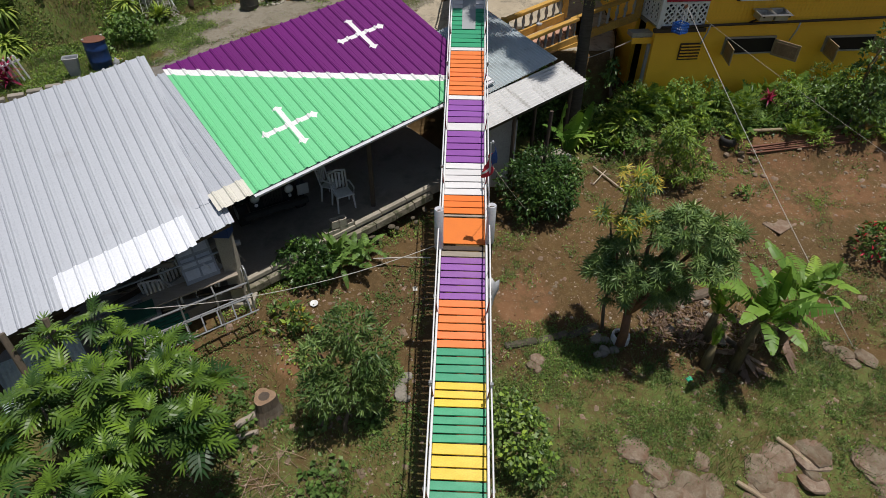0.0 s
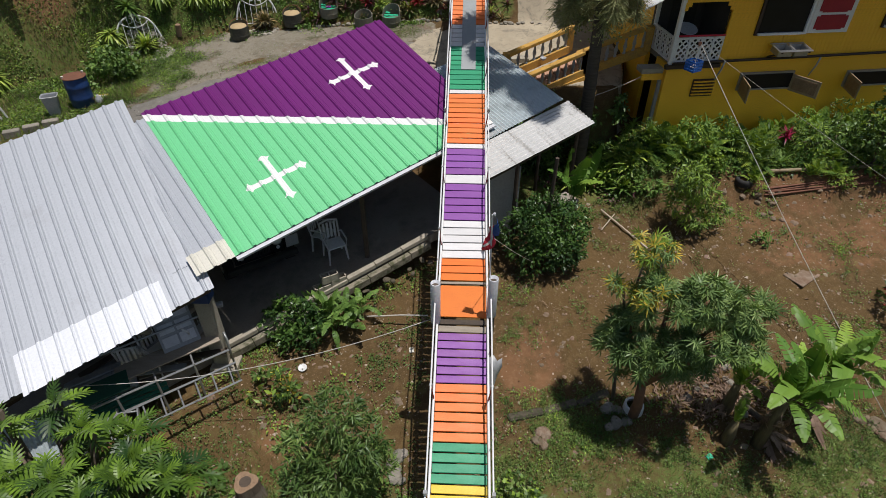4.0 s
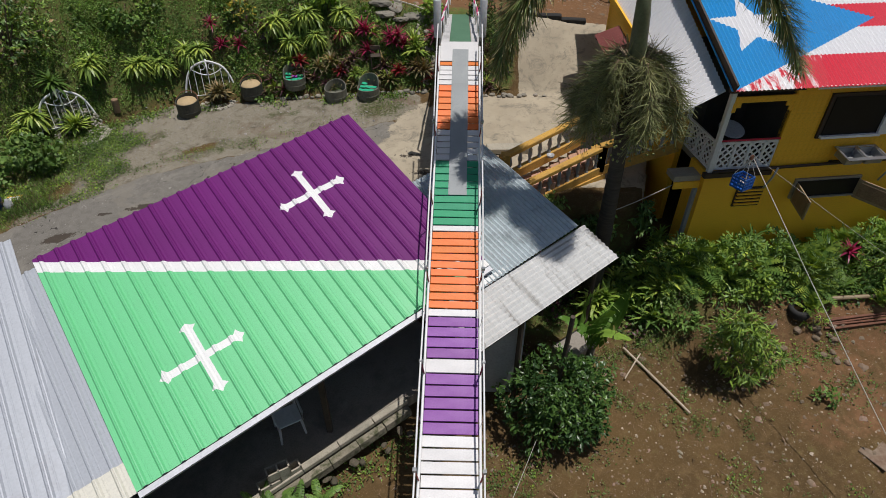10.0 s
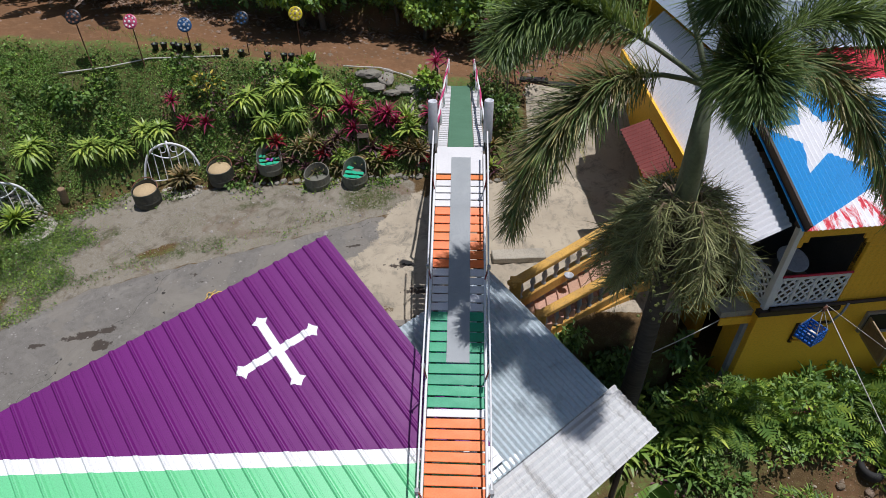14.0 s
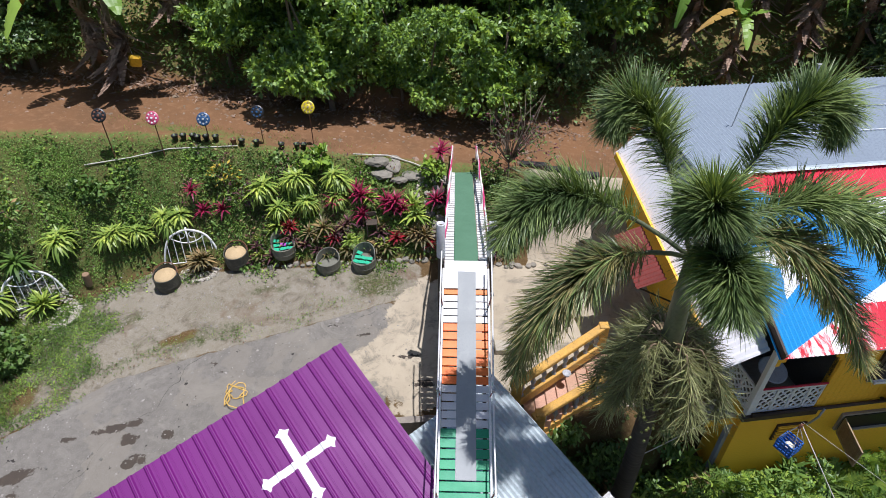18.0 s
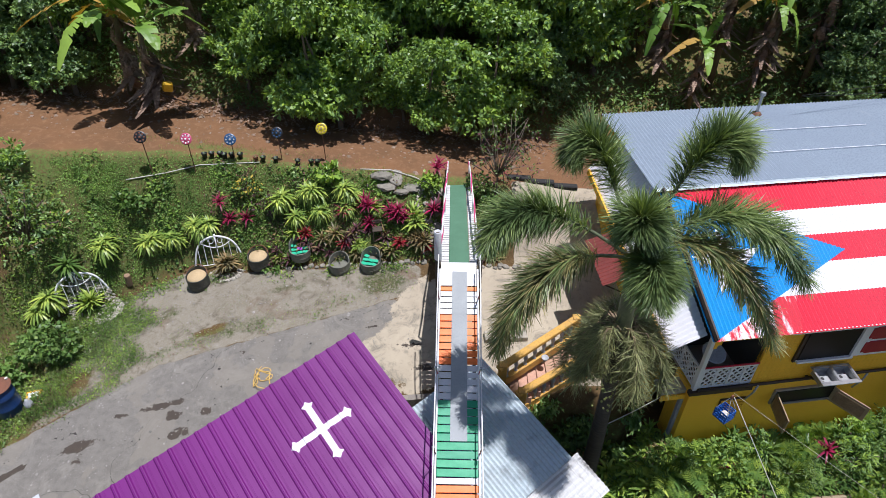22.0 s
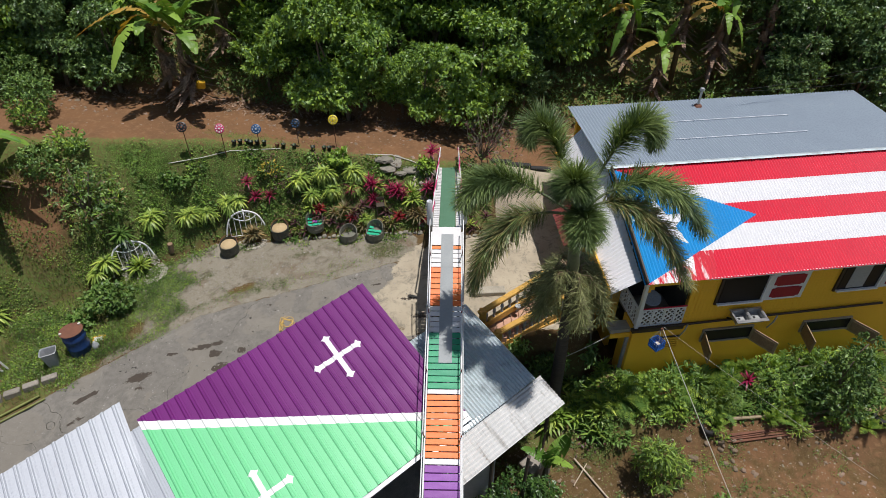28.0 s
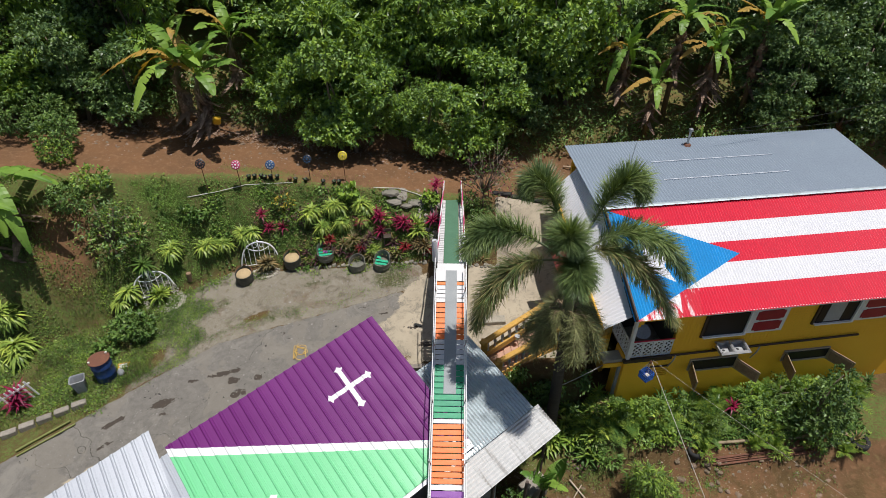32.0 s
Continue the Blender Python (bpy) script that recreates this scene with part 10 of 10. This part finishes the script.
def rack():
    th = thing("storage_rack", "welded pipe rack loaded with boards and an old door", "rack", (-5.2, 8.4, spot(-5.2, 8.4)))
    inv = Matrix.Translation(th.matrix_world.translation).inverted()
    d, n = Vector((0.84, 0.54, 0.05)).normalized(), Vector((-0.54, 0.84, 0))
    o = Vector((-6.5, 7.55, 1.35))
    L = 2.75
    for off, dz in ((0, 0), (0.75, 0), (0, -0.4), (0.75, 0.45)):
        part("rack_rail", tube([o + n * off + Vector((0, 0, dz)), o + d * L + n * off + Vector((0, 0, dz))], 0.022, 6), M["ladder"], th, m=inv)
    for k in range(5):
        p = o + d * (L * k / 4)
        part("rack_post", tube([Vector((p.x, p.y, spot(p.x, p.y))), p + Vector((0, 0, 0.03))], 0.022, 6), M["ladder"], th, m=inv)
        part("rack_cross", tube([p, p + n * 0.75], 0.018, 6), M["ladder"], th, m=inv)
    e = o + d * L
    part("end_hoop", tube([e + Vector((0, 0, -0.5)), e + Vector((0, 0, 0.3)), e + n * 0.1 + Vector((0, 0, 0.38)), e + n * 0.2 + Vector((0, 0, 0.3)), e + n * 0.2 + Vector((0, 0, -0.4))], 0.022, 8), M["ladder"], th, "bent pipe hoop", smooth=True, m=inv)
    part("shelf_board", box(1.9, 0.42, 0.03, (1.7, 0.5, 0.03), 0.004, m=inv @ axes(o, d, n)), M["greywood"], th, "grey weathered board")
    part("shelf_board", box(0.9, 0.5, 0.04, (0.5, 0.3, 0.03), 0.004, m=inv @ axes(o, d, n)), M["tealdark"], th, "dark green board")
    part("white_board", box(1.0, 0.5, 0.03, (0.35, 0.8, 0.20), 0.004, m=inv @ axes(o, d, n) @ pose(0, 0, 0, -20, 0, 0)), M["greypl"], th)
    dr = part("old_door", box(0.70, 0.05, 0.85, (0, 0, 0), 0.005, m=inv @ axes(o + d * 2.0 + n * 0.55 + Vector((0, 0, 0.05)), d, n) @ pose(0, 0, 0, -35, 0, 0)), M["greypl"], th, "grey louvred door leaning on the rack")
    for k in range(2):
        for j in range(3):
            part("door_panel", box(0.28, 0.02, 0.2, (-0.16 + 0.32 * k, -0.035, 0.08 + 0.26 * j), 0.004, m=inv @ axes(o + d * 2.0 + n * 0.55 + Vector((0, 0, 0.05)), d, n) @ pose(0, 0, 0, -35, 0, 0)), M["pipe"], dr)
    for k in range(5):
        rng = random.Random(k)
        p = o + d * (0.9 + 0.45 * k) + n * (0.9 + 0.2 * rng.random())
        part("scrap", box(0.5, 0.12, 0.1, (0, 0, 0), 0.02, m=inv @ pose(p.x, p.y, p.z + 0.35 + 0.1 * rng.random(), 20 * rng.random(), 20 * rng.random(), 360 * rng.random())), M["greywood" if k % 2 else "greypl"], th, "scrap board")


M["tealdark"] = surface("dark_green_board", (0.02, 0.10, 0.06), (0.015, 0.08, 0.05), 0.6, bump=0.1)
rack()
o1 = axes((-7.9, 6.2, 0.75), (0.80, 0.58, 0.02), (-0.3, 0.5, 0.75))
ob = part("tin_fence", sheet(1.5, 0.9, "wave", 0.09), M["tin"], m=o1)
thicken(ob)
tagged(ob, "dark corrugated tin panel leaning below the shed", "panel")


# ---- crate, flag, wires ----
def hanging_crate():
    c = Vector((5.86, 15.21, 4.78))
    th = thing("hanging_crate", "blue plastic crate hanging on a pulley rope by the porch", "crate", tuple(c), 30)
    s = 0.27
    for z in (0.0, 0.07, 0.14, 0.21):
        for a in range(4):
            part("slat", box(s, 0.015, 0.035, (0, s / 2, z), m=Matrix.Rotation(a * math.pi / 2, 4, "Z")), M["crate"], th)
    for a in range(4):
        for k in range(5):
            part("upright", box(0.018, 0.016, 0.245, (-s / 2 + k * s / 4, s / 2, 0), m=Matrix.Rotation(a * math.pi / 2, 4, "Z")), M["crate"], th)
    part("base", box(s, s, 0.02, (0, 0, 0)), M["crate"], th)
    part("contents", box(0.16, 0.13, 0.10, (0.02, 0, 0.02), 0.03), M["cream"], th, "pale bundle")
    for a in (0.785, 2.356, 3.927, 5.498):
        part("cord", tube([(0.19 * math.cos(a), 0.19 * math.sin(a), 0.245), (0, 0, 0.62)], 0.006, 5), M["rope"], th)
    part("pulley", lathe([(0.0, 0.0), (0.05, 0.0), (0.05, 0.03), (0.0, 0.03)], 12), M["rust"], th, m=pose(0, 0, 0.64, 90, 0, 0))


hanging_crate()


def wire(a, b, sag, r, label, mat="rope", name="wire"):
    a, b = Vector(a), Vector(b)
    pts = [a.lerp(b, f) - Vector((0, 0, sag * 4 * f * (1 - f))) for f in np.linspace(0, 1, 14)]
    ob = part(name, tube(pts, r, 5), M[mat], smooth=True)
    tagged(ob, label, "wire")


wire((5.90, 15.25, 5.42), (8.4, 8.27, 0.65), 0.1, 0.008, "pale pulley rope running down into the garden", name="pulley_rope")
wire((5.95, 15.3, 5.40), (11.4, 13.0, 2.3), 0.05, 0.0035, "thin line running down into the garden")
wire((5.2, 16.2, 4.35), (3.5, 15.55, 3.9), 0.05, 0.008, "pale line tied to the palm")
wire((-6.4, 7.9, 1.75), (-0.25, 8.3, 3.1), 0.35, 0.008, "pale wire between the rack and the bridge post")
wire((0.72, 8.36, 4.75), (2.0, 12.1, 1.3), 0.03, 0.005, "pale stay wire beside the bridge")
wire((9.5, 22.3, 8.75), (24.0, 27.0, 10.2), 0.5, 0.007, "overhead service cable behind the house", "rubber")
wire((9.6, 22.35, 8.7), (24.0, 26.0, 9.2), 0.4, 0.006, "overhead service cable behind the house", "rubber")
log((5.2, 25.75, spot(5.2, 25.75) + 0.1), (9.9, 25.2, spot(9.9, 25.2) + 0.12), 0.05, "long pale pole lying behind the house", "bamboo")


def small_flag():
    th = thing("flag", "small red, white and blue flag drooping from a short pole", "flag", (0.70, 8.33, 3.2))
    part("pole", tube([(0, 0, 0.3), (-0.03, 0, 2.0)], 0.014, 6), M["pipe"], th)
    part("pole_knob", lathe([(0.0, 2.05), (0.022, 2.02), (0.022, 1.99), (0.0, 1.99)], 10), M["pipe"], th)

    def cloth(t, u):
        """A point of the drooping cloth: t from the pole to the fly, u from its top to its foot."""
        return (0.02 - 0.15 * t * t + 0.06 * u * (1 - t) + 0.03 * math.sin(9 * t + 3 * u), 0.06 * t - 0.06 * math.sin(7 * t + 3 * u), 1.97 - 0.34 * u * (1 - 0.2 * t) - 0.42 * t)

    for k, mat in enumerate(("flagcloth", "flagcloth", "p_white", "flagcloth", "flagcloth")):
        verts, faces = [], []
        for i in range(11):
            for j in range(3):
                verts.append(cloth(0.34 + 0.66 * i / 10, (k + j / 2) / 5))
            if i:
                faces += [(3 * i - 3 + j, 3 * i - 2 + j, 3 * i + 1 + j, 3 * i + j) for j in range(2)]
        thicken(part("stripe", mesh(verts, faces), M[mat], th), 0.003)
    verts, faces = [], []
    for i in range(5):
        for j in range(6):
            verts.append(cloth(0.34 * i / 4, j / 5))
        if i:
            faces += [(6 * i - 6 + j, 6 * i - 5 + j, 6 * i + 1 + j, 6 * i + j) for j in range(5)]
    thicken(part("hoist", mesh(verts, faces), M["flagblue"], th, "blue hoist panel"), 0.003)


small_flag()
verts, faces = [], []
rng = random.Random(14)
for i in range(9):
    f = i / 8
    c = Vector((0.82, 7.75, 2.79)).lerp(Vector((0.73, 7.6, 2.18)), f / 0.4) if f < 0.4 else Vector((0.73, 7.6, 2.18)).lerp(Vector((0.82, 7.45, 1.11)), (f - 0.4) / 0.6)
    w = (0.10, 0.13, 0.11, 0.06, 0.045, 0.05, 0.035, 0.03, 0.012)[i]
    for j in range(4):
        verts.append((c.x + w * (j / 1.5 - 1) + rng.uniform(-0.015, 0.015), c.y + 0.05 * math.sin(2.1 * j + i), c.z + rng.uniform(-0.03, 0.03)))
    if i:
        faces += [(4 * i - 4 + j, 4 * i - 3 + j, 4 * i + 1 + j, 4 * i + j) for j in range(3)]
ob = part("plastic_sheet", mesh(verts, faces), M["greypl"], smooth=True)
thicken(ob, 0.004)
tagged(ob, "torn grey plastic sheet hanging beside the bridge", "plastic sheet")
ob = part("plate", lathe([(0.0, 0.01), (0.05, 0.012), (0.09, 0.03), (0.095, 0.03), (0.06, 0.0), (0.0, 0.0)], 18), M["whitepl"], smooth=True, m=pose(-2.98, 9.38, spot(-2.98, 9.38) + 0.02, 10, 0, 0))
tagged(ob, "white plate lying on the earth", "plate")
ob = part("paper_scrap", box(0.10, 0.14, 0.01, (0, 0, 0), 0.002, m=pose(-0.74, 9.89, spot(-0.74, 9.89) + 0.005, 0, 3, 10)), M["cream"])
tagged(ob, "pale paper scrap on the earth", "paper")
ob = part("flat_stone", box(0.62, 0.5, 0.03, (0, 0, 0), 0.01, m=pose(8.26, 11.87, spot(8.26, 11.87) - 0.018, 3, -2, 35)), M["slabstone"])
tagged(ob, "dark flat slab lying on the earth", "slab")
ob = part("plastic_scrap", box(0.13, 0.10, 0.03, (0, 0, 0), 0.01, m=pose(4.9, 7.6, spot(4.9, 7.6), 10, 0, 30)), M["teal"])
tagged(ob, "small green plastic scrap on the earth", "scrap")
ob = part("tree_collar", lathe([(0.17, 0.0), (0.2, 0.02), (0.19, 0.2), (0.16, 0.22), (0.14, 0.2)], 16), M["whitepl"], m=pose(3.72, 8.6, spot(3.72, 8.6) - 0.02))
tagged(ob, "white bucket rim round a tree's foot", "bucket")


def white_fence():
    th = thing("fence", "short white picket fence at the drive's edge", "fence", on(-12.7, 15.6), 40)
    for k in range(6):
        part("picket", box(0.05, 0.03, 0.75, (0.14 * k, 0, 0), 0.006, m=pose(0, 0, 0, 0, -12, 0)), M["white"], th)
    part("rail", box(0.9, 0.03, 0.05, (0.33, 0.03, 0.55), m=pose(0, 0, 0, 0, -12, 0)), M["white"], th)


white_fence()
for k in range(5):
    px, py = -12.4 + 0.42 * k, 14.75 + 0.22 * k
    ob = part("kerb_block", box(0.40, 0.2, 0.2, (0, 0, 0), 0.02, m=pose(px, py, spot(px, py) - 0.03, 0, 0, 28)), M["stone"])
    tagged(ob, "mossy concrete block edging the drive", "kerb block", "blocks edging the drive")
ob = part("patio_step", box(1.1, 0.32, 0.14, (0, 0, 0), 0.015, m=pose(1.75, 18.35, spot(1.75, 18.35) - 0.01, 0, 0, 4)), M["concrete"])
tagged(ob, "low pale concrete step on the patio", "step", kind="structure")
# a red awning under the edge of the white side roof
aw = Vector((4.63, 15.86, 5.97)) - HU * 0.08 + HV * 2.0 + Vector((0, 0, 0.44 - 0.12))
bm = sheet(1.35, 0.55, "wave", 0.10)
for v in bm.verts:
    v.co = aw + HV * v.co.x - HU * v.co.y + Vector((0, 0, 0.22 * v.co.x - 0.35 * v.co.y + v.co.z))
ob = thing("awning", "small red-brown corrugated awning under the white side roof", "awning", tuple(aw))
sh = part("awning_sheet", bm, M["redstair"], ob, m=Matrix.Translation(aw).inverted())
thicken(sh, 0.006)
for x in (0.1, 1.25):
    part("strut", tube([HV * x - HU * 0.55 + Vector((0, 0, 0.22 * x - 0.22)), HV * x + HU * 0.35 + Vector((0, 0, 0.22 * x - 0.75))], 0.018, 6), M["brownframe"], ob)
ob = part("spout_bowl", lathe([(0.0, 0.0), (0.07, 0.0), (0.09, 0.06), (0.08, 0.06), (0.06, 0.02), (0.0, 0.02)], 14), M["greypl"], smooth=True, m=pose(2.55, 17.2, 4.30))
tagged(ob, "small grey bowl on the steps", "bowl")


# ---- lumber and furniture stored under the shed roof ----
def bench(x, y, z, turn, tilt, label, mat):
    """A slatted bench: four slats on two frames."""
    th = thing("bench", label, "bench", (x, y, z), turn, "benches stored under the shed")
    for k in range(4):
        part("slat", box(1.25, 0.085, 0.025, (0, -0.17 + 0.11 * k, 0.34), 0.004, m=pose(0, 0, 0, tilt, 0, 0)), M[mat], th)
    for sx in (-0.5, 0.5):
        part("frame", tube([pose(0, 0, 0, tilt) @ Vector(p) for p in ((sx, -0.2, 0.0), (sx, -0.2, 0.33), (sx, 0.22, 0.33), (sx, 0.22, 0.0))], 0.018, 6), M[mat], th)
    return th


bench(-6.55, 8.15, spot(-6.55, 8.15) + 0.02, 36, 0, "dark green slatted bench under the shed", "tealgreen")
bench(-6.1, 8.5, spot(-6.1, 8.5) + 0.02, 34, 12, "dark green slatted bench tilted under the shed", "tealgreen")
bm = bmesh.new()
grid = [[None] * 8 for _ in range(6)]
rt = random.Random(77)
for j in range(6):
    for i in range(8):
        grid[j][i] = bm.verts.new((-0.65 + 1.3 * i / 7, -0.3 + 0.6 * j / 5, 0.55 - 0.9 * abs(j - 2.5) ** 2 * 0.05 + rt.uniform(-0.03, 0.03)))
for j in range(5):
    for i in range(7):
        bm.faces.new((grid[j][i], grid[j][i + 1], grid[j + 1][i + 1], grid[j + 1][i]))
ob = part("tarpaulin", bm, M["greypl"], smooth=True, m=pose(-6.75, 8.6, spot(-6.75, 8.6), 0, 0, 30))
thicken(ob, 0.01)
tagged(ob, "grey tarpaulin draped over stored goods", "tarpaulin")
ob = part("crate_box", box(0.9, 0.45, 0.42, (0, 0, 0), 0.02, m=pose(-6.75, 8.62, spot(-6.75, 8.62), 0, 0, 30)), M["greywood"])
tagged(ob, "wooden box under the grey tarpaulin", "box")
for cx, cy, tn, dz in ((-5.35, 9.45, 120, 0.0), (-5.05, 9.6, 150, 0.0), (-5.75, 9.25, 60, 0.0), (-6.3, 9.2, 200, 0.0)):
    plastic_chair(cx, cy, tn)
for k in range(9):
    rk = random.Random(300 + k)
    x, y = -7.4 + 2.6 * rk.random(), 8.7 + 0.9 * rk.random()
    ob = part("stored_board", box(rk.uniform(0.6, 1.3), 0.16, 0.03, (0, 0, 0), 0.004, m=pose(x, y, floor_z(x, y) + 0.06 + 0.10 * (k % 3), rk.uniform(-3, 3), rk.uniform(-6, 6), rk.uniform(10, 60))), M[("greywood", "greypl", "darkwood")[k % 3]])
    tagged(ob, "loose board stacked under the shed roof", "board", "boards under the shed")
